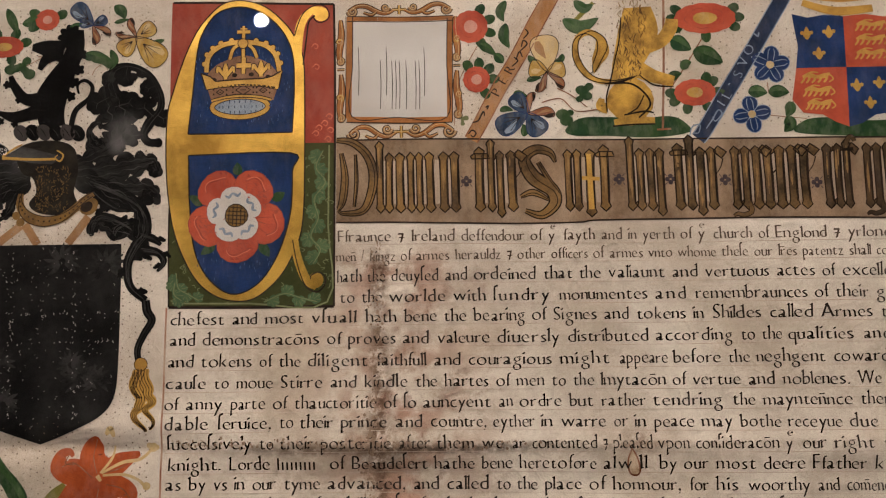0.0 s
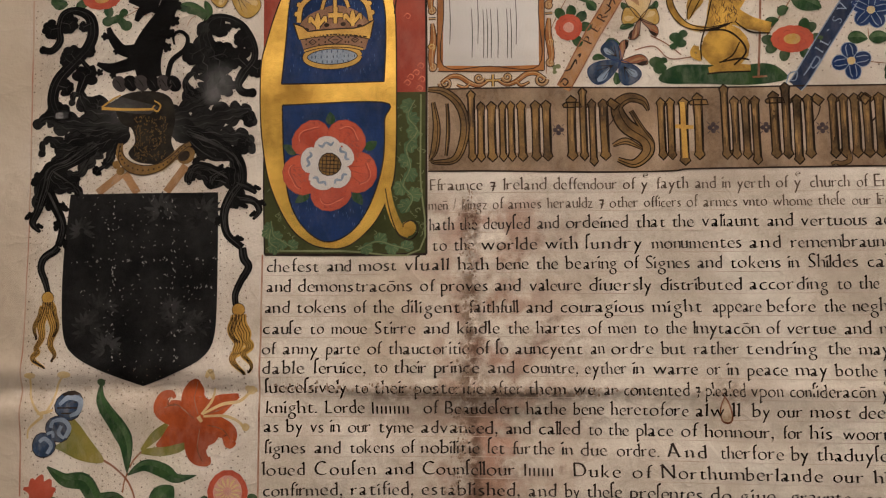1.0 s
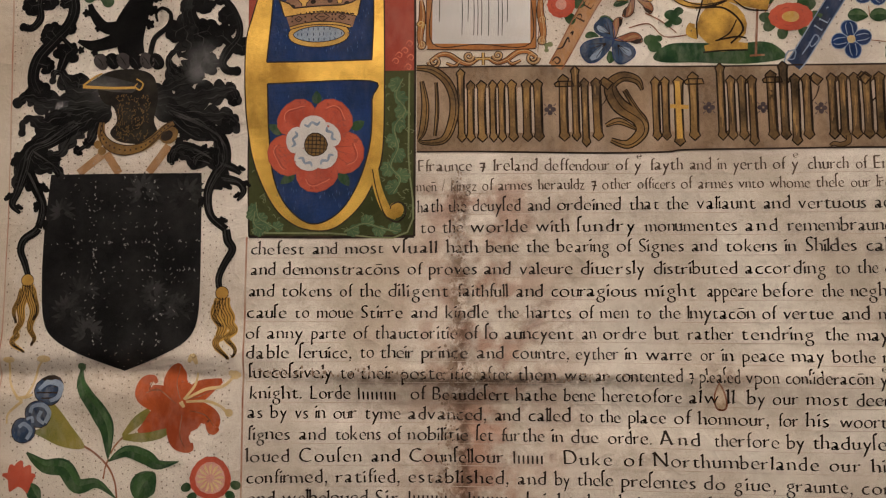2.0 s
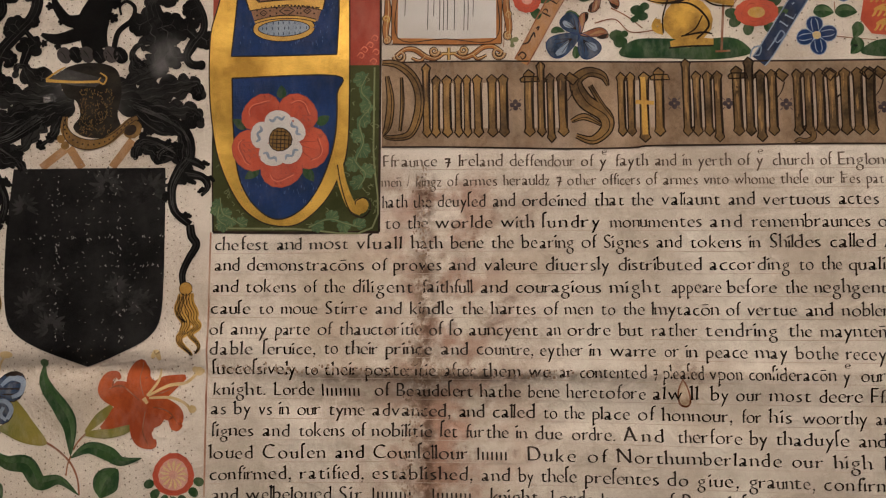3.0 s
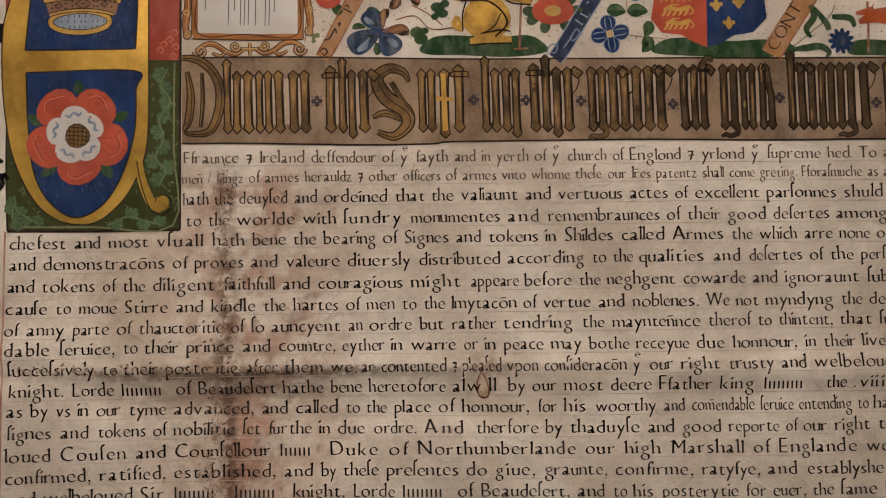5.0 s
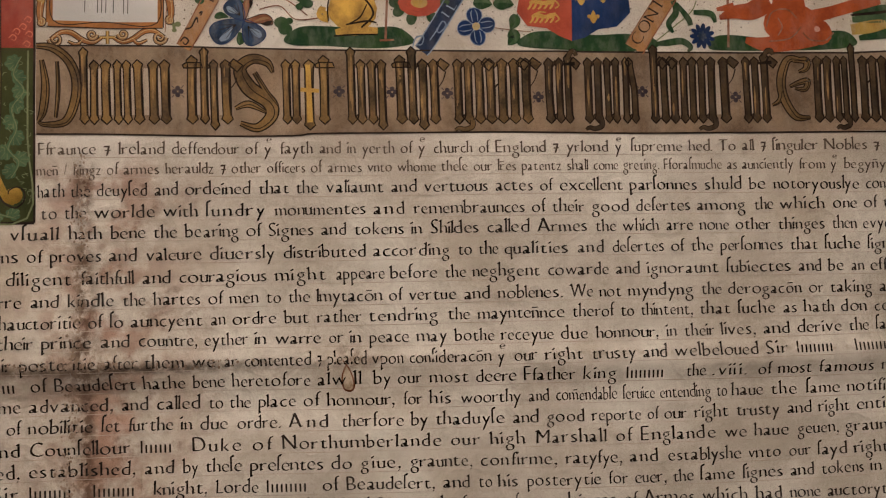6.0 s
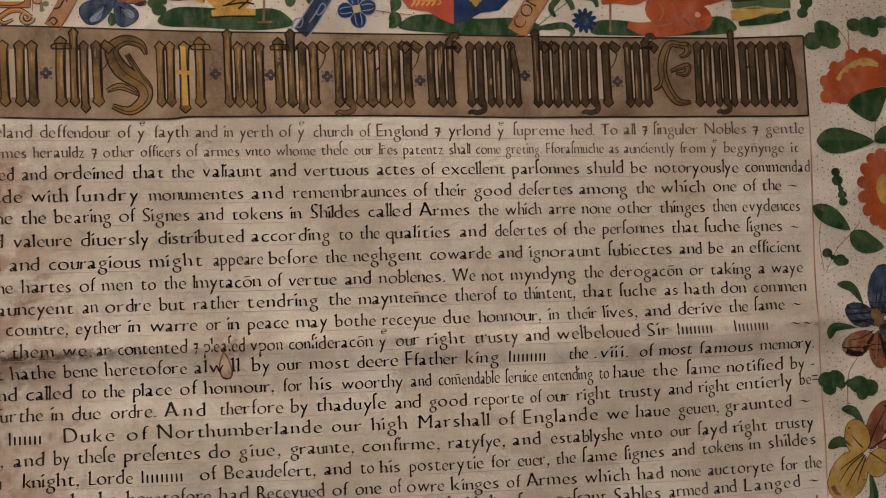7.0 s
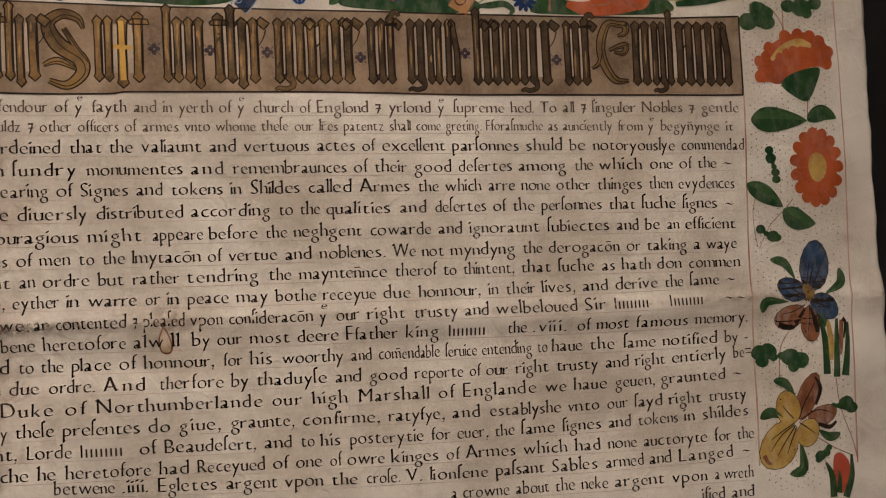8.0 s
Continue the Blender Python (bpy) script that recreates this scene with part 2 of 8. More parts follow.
LETTER_WORN = shader("worn_letter_paint", (0.036, 0.022, 0.013), 0.5, 0.05, 0.4, 70, 500, 0.3, second=(0.095, 0.055, 0.025), thin=0.05)
WREATH_GREY = shader("wreath_grey_paint", (0.062, 0.050, 0.047), 0.6, 0, 0.3, 90, 600, 0.2, second=(0.035, 0.030, 0.028))
GLINT = shader("gilding_remains", (0.33, 0.195, 0.075), 0.45, 0.3, 0.3, 90, 600, 0.2, second=(0.17, 0.10, 0.04))
DUSK = shader("dusk_grey_paint", (0.035, 0.026, 0.034), 0.6, 0, 0.3, 120, 600, 0.1, second=(0.075, 0.055, 0.055))
SKIN_WORN = shader("abraded_skin", (0.36, 0.265, 0.20), 0.75, 0, 0.3, 120, 700, 0.3, second=(0.20, 0.135, 0.095))
MEND = shader("mended_skin", (0.50, 0.40, 0.29), 0.7, 0, 0.2, 150, 600, 0.2, second=(0.30, 0.20, 0.125))
BANNER_TAN = shader("orange_tan_paint", (0.40, 0.20, 0.082), 0.65, 0, 0.2, 60, 500, 0.05, second=(0.29, 0.135, 0.05), thin=0.3)
BLUE_LIGHT = shader("light_blue_stipple", (0.07, 0.12, 0.25), 0.6, 0, 0.3, 200, 900, 0.0)
LEAF_LIGHT = shader("light_leaf_green", (0.050, 0.105, 0.034), 0.62, 0, 0.3, 90, 600, 0.1, second=(0.026, 0.065, 0.022), thin=0.15)
OUTLINE = shader("dark_outline", (0.014, 0.009, 0.007), 0.6, 0, 0.2, 80, 600, 0.0, second=(0.045, 0.028, 0.020))
CROWN_GOLD = shader("crown_gold_paint", (0.56, 0.34, 0.085), 0.45, 0.2, 0.3, 90, 500, 0.2, second=(0.38, 0.21, 0.05))
RELIEF_GOLD = shader("raised_gold_paint", (0.70, 0.41, 0.075), 0.36, 0.45, 0.3, 70, 400, 0.6, second=(0.27, 0.145, 0.028), spec=0.4)
CAP_PINK = shader("rose_tan_paint", (0.26, 0.145, 0.09), 0.6, 0, 0.25, 120, 600, 0.1, second=(0.17, 0.088, 0.052))
TAN = shader("tan_paint", (0.34, 0.19, 0.090), 0.65, 0, 0.15, 60, 500, 0.1, second=(0.24, 0.125, 0.055), thin=0.22)
BOARD = shader("black_mount_board", (0.012, 0.011, 0.010), 0.85, 0, 0.3, 30, 800, 0.2)
PLASTER = shader("grey_wall_plaster", (0.030, 0.027, 0.024), 0.85, 0, 0.2, 3, 80, 0.2)
FRAME_ORANGE = shader("orange_frame_paint", (0.36, 0.145, 0.040), 0.6, 0, 0.25, 70, 600, 0.2, second=(0.22, 0.085, 0.026), thin=0.10)
FLOOR_WOOD = shader("dark_floor_wood", (0.12, 0.075, 0.045), 0.5, 0, 0.3, 5, 60, 0.2)
LAMP_METAL = shader("black_lamp_metal", (0.02, 0.02, 0.02), 0.4, 0.6, 0.2, 60, 300, 0.0)

for paint in (BLACK, CHARCOAL, MANTLE):
    rub(paint, ((-0.128, 1.660, 0.016, 0.55), (-0.133, 1.652, 0.009, 0.6), (-0.193, 1.644, 0.016, 0.3), (-0.165, 1.630, 0.02, 0.25)))


def glowing(name, strength):
    m = bpy.data.materials.new(name)
    m.use_nodes = True
    p = m.node_tree.nodes["Principled BSDF"]
    p.inputs["Emission Color"].default_value, p.inputs["Emission Strength"].default_value = (1.0, 0.9, 0.78, 1), strength
    return m


def glass_material():
    m = bpy.data.materials.new("clear_glass")
    m.use_nodes = True
    p = m.node_tree.nodes["Principled BSDF"]
    p.inputs["Transmission Weight"].default_value, p.inputs["Roughness"].default_value, p.inputs["IOR"].default_value = 1.0, 0.0, 1.3
    p.inputs["Base Color"].default_value = (0.985, 0.99, 0.985, 1)
    return m


GLASS = glass_material()

# ---- the room ----
def box_mesh(bm, x0, y0, z0, x1, y1, z1, bevel=0.0):
    got = bmesh.ops.create_cube(bm, size=1.0)["verts"]
    for v in got:
        v.co = Vector((x0 + (v.co.x + 0.5) * (x1 - x0), y0 + (v.co.y + 0.5) * (y1 - y0), z0 + (v.co.z + 0.5) * (z1 - z0)))
    if bevel:
        edges = list({e for v in got for e in v.link_edges})
        bmesh.ops.bevel(bm, geom=edges, offset=bevel, segments=2, affect="EDGES", profile=0.5)


def part(name, bm, material, parent=None, label=""):
    data = bpy.data.meshes.new(name)
    bm.to_mesh(data)
    bm.free()
    data.materials.append(material)
    ob = new(name, data)
    ob.parent = parent
    return tagged(ob, label)


def slab(name, dims, material, parent=None, label="", bevel=0.0):
    bm = bmesh.new()
    box_mesh(bm, *dims, bevel)
    return part(name, bm, material, parent, label)


WALLS = (("wall_north", (-3.2, 0.52, 0, 3.2, 0.67, 3.5)), ("wall_south", (-3.2, -4.45, 0, 3.2, -4.3, 3.5)),
         ("wall_west", (-3.35, -4.45, 0, -3.2, 0.67, 3.5)), ("wall_east", (3.2, -4.45, 0, 3.35, 0.67, 3.5)))
for wall_name, dims in WALLS:
    tagged(slab(wall_name, dims, PLASTER), "dim grey plaster wall of the gallery room", "wall", kind="structure")
tagged(slab("floor", (-3.2, -4.3, -0.1, 3.2, 0.52, 0.0), FLOOR_WOOD), "dark wooden gallery floor", "floor", kind="structure")
tagged(slab("ceiling", (-3.2, -4.3, 3.5, 3.2, 0.52, 3.6), PLASTER), "dim grey plaster ceiling", "ceiling", kind="structure")


def spotlight(place, target, glow, radius, label):
    """A ceiling spotlight: round canopy, stem, can-shaped housing and the bright lens in it."""
    thing = tagged(new("ceiling_spotlight"), label, "lamp", "gallery spotlights")
    thing.location = (place.x, place.y, 3.5)
    aim = look(place, target)
    for name, r1, r2, z0, z1, mat, m in (
            ("canopy", 0.05, 0.05, 3.48, 3.5, LAMP_METAL, Matrix.Translation((place.x, place.y, 0))),
            ("stem", 0.008, 0.008, place.z + 0.03, 3.48, LAMP_METAL, Matrix.Translation((place.x, place.y, 0))),
            ("housing", radius * 1.35, radius * 1.1, 0.012, 0.12, LAMP_METAL, aim),
            ("lens", radius, radius, 0.004, 0.010, glow, aim)):
        bm = bmesh.new()
        bmesh.ops.create_cone(bm, cap_ends=True, segments=32, radius1=r1, radius2=r2, depth=z1 - z0,
                              matrix=m @ Matrix.Translation((0, 0, (z0 + z1) / 2)))
        ob = part(name, bm, mat, thing)
        ob.matrix_parent_inverse = Matrix.Translation((place.x, place.y, 3.5)).inverted()


spotlight(KEY_LAMP + Vector((0, -0.05, 0.06)), Vector((0.06, 0.486, 1.55)), glowing("warm_lens", 6.0), 0.05, "black ceiling spotlight with a warm lens")
spotlight(SPOT_LAMP + Vector((0, -0.05, 0.02)), Vector((0.05, 0.47, 1.55)), glowing("bright_lens", 45.0), 0.032, "small black spotlight with a bright white lens")
spotlight(FAR_LAMP + Vector((0, -0.05, 0.02)), Vector((-0.2, 0.47, 1.6)), glowing("dim_lens", 0.12), 0.022, "small black spotlight, dimmed")

# the display frame: black mount board, and the glass over it
display = tagged(new("display_frame"), "black mount board under clear glass on the wall", "picture frame")
display.location = (0.17, 0.52, 1.5)
for name, dims, mat in (("mount_board", (-0.42, 0.492, 1.05, 0.78, 0.52, 1.93), BOARD), ("glass_pane", (-0.42, 0.470, 1.05, 0.78, 0.4725, 1.93), GLASS),
                        ("top_rail", (-0.45, 0.462, 1.93, 0.81, 0.52, 1.96), BOARD), ("bottom_rail", (-0.45, 0.462, 1.02, 0.81, 0.52, 1.05), BOARD),
                        ("side_rail", (-0.45, 0.462, 1.05, -0.42, 0.52, 1.93), BOARD), ("side_rail", (0.78, 0.462, 1.05, 0.81, 0.52, 1.93), BOARD)):
    ob = slab(name, dims, mat, display, bevel=0.0 if name == "glass_pane" else 0.002)
    ob.matrix_parent_inverse = Matrix.Translation(display.location).inverted()
    if name == "glass_pane":
        ob.visible_shadow = False

# ---- the parchment. Page coordinates: millimetres right (u) and up (v) from the heading's lower corner ----
from mathutils import geometry

LEFT, RIGHT, TOP, BOTTOM = -279.0, 620.0, 190.0, -400.0


def height(u, v):
    """How far the skin stands out from the board, in millimetres (arrays)."""
    h = 3.4 + 0.9 * np.sin(u / 61 + 0.9 * np.sin(v / 47)) * np.sin(v / 53 + 1.3) + 0.6 * np.sin(u / 37 - v / 33 + 2 * np.sin(v / 80))
    h += 0.30 * np.sin(u / 13.0 + np.sin(v / 21)) * np.sin(v / 10.0 + 0.9 * np.sin(u / 31))
    h += 0.07 * np.sin(u / 6.3 + 1.7 * np.sin(v / 9.3)) * np.sin(v / 5.6 + 1.4 * np.sin(u / 12.7))
    # the sharp horizontal fold, and the shallow trough under it
    d = v + 130.6 + 0.016 * u + 1.2 * np.sin(u / 23) + 0.6 * np.sin(u / 7.3)
    side = np.tanh((u + 85) / 30)
    h += side * (2.7 + 0.6 * np.sin(u / 90 + 1) + 1.3 * np.clip((-90 - u) / 60, 0, 1)) * np.exp(-np.sqrt(d * d + 4.0) / 6.0)
    # at its left end the skin swells on both sides of the fold
    swell = np.clip((-60 - u) / 60, 0, 1)
    h += swell * (2.6 * np.exp(-(((d - 11) / 9) ** 2)) + 1.8 * np.exp(-(((d + 13) / 9) ** 2)))
    h += 1.0 * np.exp(-(((v + 116 + 0.05 * u) / 9) ** 2)) * np.exp(-(((u + 30) / 120) ** 2))
    e = v + 150 + 0.06 * u
    h -= 2.6 * np.exp(-((e / 10) ** 2)) * np.exp(-(((u - 50) / 150) ** 2))
    h += 2.3 * np.exp(-(((v + 143 + 0.02 * (u - 330)) / 7) ** 2)) * np.exp(-(((u - 380) / 150) ** 2))
    # upright folds
    h += 0.55 * np.exp(-np.sqrt((u - 25 - 1.5 * np.sin(v / 17)) ** 2 + 2.0) / 4.0) + 0.45 * np.exp(-np.sqrt((u - 303) ** 2 + 2) / 6.0) + 0.3 * np.exp(-np.sqrt((u + 122) ** 2 + 2) / 7.0)
    h += 2.5 * np.clip((-246 - u) / 33, 0, 1) ** 2 - 0.8 * np.clip((u - 590) / 28, 0, 1) ** 2
    return np.maximum(h, 0.6)


def drape(points, layer):
    """World places of page points, lying so many paint layers above the skin."""
    uv = np.array(points, float).reshape(-1, 2)
    out = height(uv[:, 0], uv[:, 1]) + np.where(np.asarray(layer) > 0, 0.13 + 0.055 * np.asarray(layer), 0.0)
    return np.stack([uv[:, 0] / 1000, 0.4915 - out / 1000, 1.6 + uv[:, 1] / 1000], 1)


def mesh_object(name, verts, faces, material, parent, label=""):
    data = bpy.data.meshes.new(name)
    data.from_pydata([tuple(v) for v in verts], [], faces)
    data.polygons.foreach_set("use_smooth", [True] * len(data.polygons))
    data.materials.append(material)
    data.update()
    ob = new(name, data)
    ob.parent = parent
    return tagged(ob, label)


def sheet():
    us, vs = np.linspace(LEFT, RIGHT, 406), np.arange(BOTTOM, TOP + 0.1, 2.0)
    gu, gv = np.meshgrid(us, vs)
    edge = np.zeros_like(gu)
    edge[:, 0] = 1.6 * np.sin(vs / 31) + 0.8 * np.sin(vs / 9)
    edge[:, -1] = 0.5 * np.sin(vs / 41) + 0.45 * np.sin(vs / 8) + 0.25 * np.sin(vs / 3.1)
    pts = drape(np.stack([(gu + edge).ravel(), gv.ravel()], 1), 0)
    w, n = len(us), len(us) * len(vs)
    back = pts + np.array([0, 0.0004, 0])
    faces = []
    for j in range(len(vs) - 1):
        for i in range(w - 1):
            k = j * w + i
            faces.append((k, k + 1, k + w + 1, k + w))
            faces.append((n + k, n + k + w, n + k + w + 1, n + k + 1))
    rim = list(range(w)) + [j * w + w - 1 for j in range(1, len(vs))] + list(range(n - 2, n - w - 1, -1)) + [j * w for j in range(len(vs) - 2, 0, -1)]
    faces += [(a, n + a, n + b, b) for a, b in zip(rim, rim[1:] + rim[:1])]
    return mesh_object("manuscript", np.concatenate([pts, back]), faces, PARCHMENT, None)


manuscript = tagged(sheet(), "creased cream parchment charter with painted borders and inked text", "manuscript")


# ---- drawing tools ----
class Paint:
    """Flat shapes on the page that make one painted piece."""

    def __init__(self):
        self.verts, self.faces, self.layers = [], [], []

    def add(self, points, faces, layer):
        k = len(self.verts)
        self.verts += [tuple(p) for p in points]
        self.layers += [layer] * len(points)
        self.faces += [tuple(k + i for i in f) for f in faces]
        return self

    def fill(self, outline, layer, step=4.0):
        step = min(step, 3.2)
        ring = [Vector(p[:2]) for p in outline]
        pts = []
        for a, b in zip(ring, ring[1:] + ring[:1]):
            cuts = max(1, math.ceil((b - a).length / step))
            pts += [a.lerp(b, i / cuts) for i in range(cuts)]
        n = len(pts)
        lo, hi = np.min([tuple(p) for p in pts], 0), np.max([tuple(p) for p in pts], 0)
        if max(hi - lo) > 1.5 * step:
            pts += [Vector((a, b)) for a in np.arange(lo[0] + step / 2, hi[0], step) for b in np.arange(lo[1] + step / 2, hi[1], step)]
        verts, _, faces, *_ = geometry.delaunay_2d_cdt(pts, [], [list(range(n))], 1, 1e-4)
        return self.add([tuple(v) for v in verts], faces, layer)

    def disc(self, u, v, r, layer, ry=None, turn=0.0, lobes=0, depth=0.0):
        ry = ry or r
        n = max(14, lobes * 7)
        c, s = math.cos(radians(turn)), math.sin(radians(turn))
        ring = []
        for i in range(n):
            a = 2 * math.pi * i / n
            k = 1 - depth * (1 - abs(math.sin(a * lobes / 2))) if lobes else 1 + 0.03 * math.sin(3 * a + u)
            x, y = r * k * math.cos(a), ry * k * math.sin(a)
            ring.append((u + c * x - s * y, v + s * x + c * y))
        return self.fill(ring, layer, 5.0)

    def ribbon(self, rows, layer, scale=1.0, plus=0.0, steps=6):
        line = smooth_line([(*r, 1.0)[:3] for r in rows], steps)
        even = line[:1]
        for a, b in zip(line, line[1:]):
            cuts = max(1, math.ceil(math.dist(a[:2], b[:2]) / 2.6))
            even += [tuple(np.array(a) + (np.array(b) - np.array(a)) * (i + 1) / cuts) for i in range(cuts)]
        line = even
        left, right = [], []
        for i, (u, v, w) in enumerate(line):
            a, b = line[max(i - 1, 0)], line[min(i + 1, len(line) - 1)]
            d = Vector((b[0] - a[0], b[1] - a[1]))
            d = d.normalized() if d.length else Vector((1, 0))
            w = w * scale / 2 + plus
            left.append((u - d.y * w, v + d.x * w)), right.append((u + d.y * w, v - d.x * w))
        n = len(line)
        wide = max(r[2] for r in line) * scale
        cuts = max(1, math.ceil(wide / 4.5))
        pts = [tuple(np.array(a) * (1 - c / cuts) + np.array(b) * c / cuts) for c in range(cuts + 1) for a, b in zip(left, right)]
        return self.add(pts, [(c * n + i, c * n + n + i, c * n + n + i + 1, c * n + i + 1) for c in range(cuts) for i in range(n - 1)], layer)

    def leaf(self, rows, width, layer, plus=0.0, bluntness=0.75):
        """A leaf along a line, widest before its middle."""
        line = smooth_line([(*r, 1.0)[:3] for r in rows], 6)
        n = len(line) - 1
        return self.ribbon([(u, v, 2 * plus + width * math.sin(math.pi * min(1, max(0.02, i / n)) ** bluntness)) for i, (u, v, _) in enumerate(line)], layer, steps=1)

    def make(self, name, material, parent, label=""):
        pts = np.array(self.verts)
        world_pts = drape(pts, np.array(self.layers))
        # every piece faces the viewer
        faces = []
        for f in self.faces:
            a, b, c = pts[f[0]], pts[f[1]], pts[f[2]]
            faces.append(f if (b[0] - a[0]) * (c[1] - a[1]) - (b[1] - a[1]) * (c[0] - a[0]) > 0 else tuple(reversed(f)))
        return mesh_object(name, world_pts, faces, material, parent, label)


def smooth_line(points, steps=6, closed=False):
    """A Catmull-Rom curve through rows of numbers."""
    p = [np.array(r, float) for r in points]
    if len(p) < 3 or steps == 1:
        if steps == 1:
            return [tuple(r) for r in p]
        return [tuple(p[0] + (p[-1] - p[0]) * i / steps) for i in range(steps + 1)]
    n, out = len(p), []
    for i in range(n if closed else n - 1):
        a, b, c, d = (p[(i + k) % n] if closed else p[min(max(i + k, 0), n - 1)] for k in (-1, 0, 1, 2))
        for s in range(steps):
            t = s / steps
            r = 0.5 * (2 * b + (c - a) * t + (2 * a - 5 * b + 4 * c - d) * t * t + (3 * b - a - 3 * c + d) * t ** 3)
            if len(r) > 2:
                r[2:] = np.maximum(r[2:], 0.05)
            out.append(tuple(r))
    return out if closed else out + [tuple(p[-1])]


def loop(points):
    return smooth_line(points, 5, True)


def group(name, label):
    """A painted motif of several pieces."""
    ob = new(name)
    ob.parent = manuscript
    return tagged(ob, label)


# ---- writing ----
def font_shapes(characters):
    """Outlines of the built-in font's characters as flat meshes, one em tall."""
    made, shapes = [], {}
    for ch in characters:
        data = bpy.data.curves.new("character", "FONT")
        data.body, data.resolution_u, data.offset = ch, 3, -0.027
        made.append((ch, new("character", data)))
    bpy.context.view_layer.update()
    graph = bpy.context.evaluated_depsgraph_get()
    for ch, ob in made:
        mesh = ob.evaluated_get(graph).to_mesh()
        co = np.array([v.co[:2] for v in mesh.vertices])
        faces, ticks = [tuple(p.vertices) for p in mesh.polygons], []
        # a pen serif at each flat end of an upright stroke
        for i in range(len(co)):
            for j in range(len(co)):
                (xa, ya), (xb, yb) = co[i], co[j]
                if abs(ya - yb) < 0.004 and 0.02 < xb - xa < 0.075 and ch not in "~=-.,/&ᵉwvxyzk":
                    near = co[np.abs(co[:, 0] - (xa + xb) / 2) < 0.06, 1]
                    if ya < 0.05 and near.min() > ya - 0.01:
                        ticks.append([(xa, ya), (xb + 0.065, ya + 0.045), (xb + 0.05, ya + 0.07), (xb, ya + 0.06)])
                    elif ya > 0.38 and near.max() < ya + 0.01:
                        ticks.append([(xb, ya), (xa, ya - 0.07), (xa - 0.055, ya - 0.065), (xa - 0.07, ya - 0.04)])
        for tick in ticks:
            k = len(co)
            co = np.concatenate([co, tick])
            faces.append((k, k + 1, k + 2, k + 3))
        lo, hi = (co[: len(co) - 4 * len(ticks), 0].min(), co[: len(co) - 4 * len(ticks), 0].max())
        shapes[ch] = (co, faces, lo, hi)
    for ch, ob in made:
        data = ob.data
        bpy.data.objects.remove(ob)
        bpy.data.curves.remove(data)
    return shapes


def own_glyphs(shapes):
    """The scribe's short sign for 'and', and the stroke over a shortened word."""
    sign = [(0.02, 0.44), (0.30, 0.44), (0.30, 0.50), (0.02, 0.50), (0.24, 0.44), (0.30, 0.44), (0.20, 0.0), (0.12, -0.06), (0.06, 0.22), (0.34, 0.22), (0.34, 0.27), (0.06, 0.27)]
    shapes["&"] = (np.array(sign), [(0, 1, 2, 3), (7, 6, 5, 4), (8, 9, 10, 11)], 0.02, 0.34)
    shapes["^"] = (np.array([(-0.36, 0.56), (-0.04, 0.58), (-0.02, 0.63), (-0.34, 0.61)]), [(0, 1, 2, 3)], 0.0, 0.0)
    return shapes


LETTERS = font_shapes("abcdefghijklmnopqrstuvwxyzABCDEFGHIJKLMNOPQRSTUVWXYZſᵉ&~.,=-/")
LETTERS = own_glyphs(LETTERS)
EM, GAP, SPACE = 10.4, 0.125, 0.36
pen = random.Random(7)


def old_spelling(word):
    """The long s inside words, as the scribe has it."""
    return "".join("ſ" if c == "s" and i + 1 < len(word) and word[i + 1] not in "htl.,;" and (i == 0 or word[i - 1] != "s") else c for i, c in enumerate(word))


def word_shape(word, loose=0.0):
    """Points, faces and width of a word in ems, written with a slanted broad nib. '#' is a plain bar."""
    points, faces, x = [], [], 0.0
    if "#" in word:
        for i in range(2 * len(word) - 1):
            top = 0.66 if i == 0 else 0.44
            k = len(points)
            points += [(x, 0.0), (x + 0.085, 0.0), (x + 0.085, top), (x, top)]
            faces.append((k, k + 1, k + 2, k + 3))
            x += 0.215
        return points, faces, x
    for ch in old_spelling(word):
        co, polys, lo, hi = LETTERS[ch]
        lift, grow, wide, tilt = pen.uniform(-0.018, 0.018), pen.uniform(0.95, 1.06), pen.uniform(0.93, 1.07), pen.uniform(-0.02, 0.06)
        if ch == "^":
            points += [(x - GAP + a, b) for a, b in co]
            faces.append(tuple(range(len(points) - 4, len(points))))
            continue
        raised = ch == "ᵉ"
        if raised:
            # the small letter stands over the one before it
            x -= 0.36
        nib = pen.uniform(0.85, 1.2)
        for s in (-1, 0, 1):
            k = len(points)
            for a, b in co:
                b = b * grow
                b = b + 0.22 if raised else 0.46 + (b - 0.46) * 1.5 if b > 0.46 else b * 1.5 if b < 0 else b
                points.append((x + (a - lo) * grow * wide + 0.029 * s * nib + tilt * b, b + lift + 0.013 * s))
            faces += [tuple(k + i for i in p) for p in polys]
        x += (hi - lo) * grow * wide + GAP * pen.uniform(0.75, 1.3) * (0.2 if ch in 'ſf' else 1.0) + (0.12 if raised else 0.0) + loose
    return points, faces, x


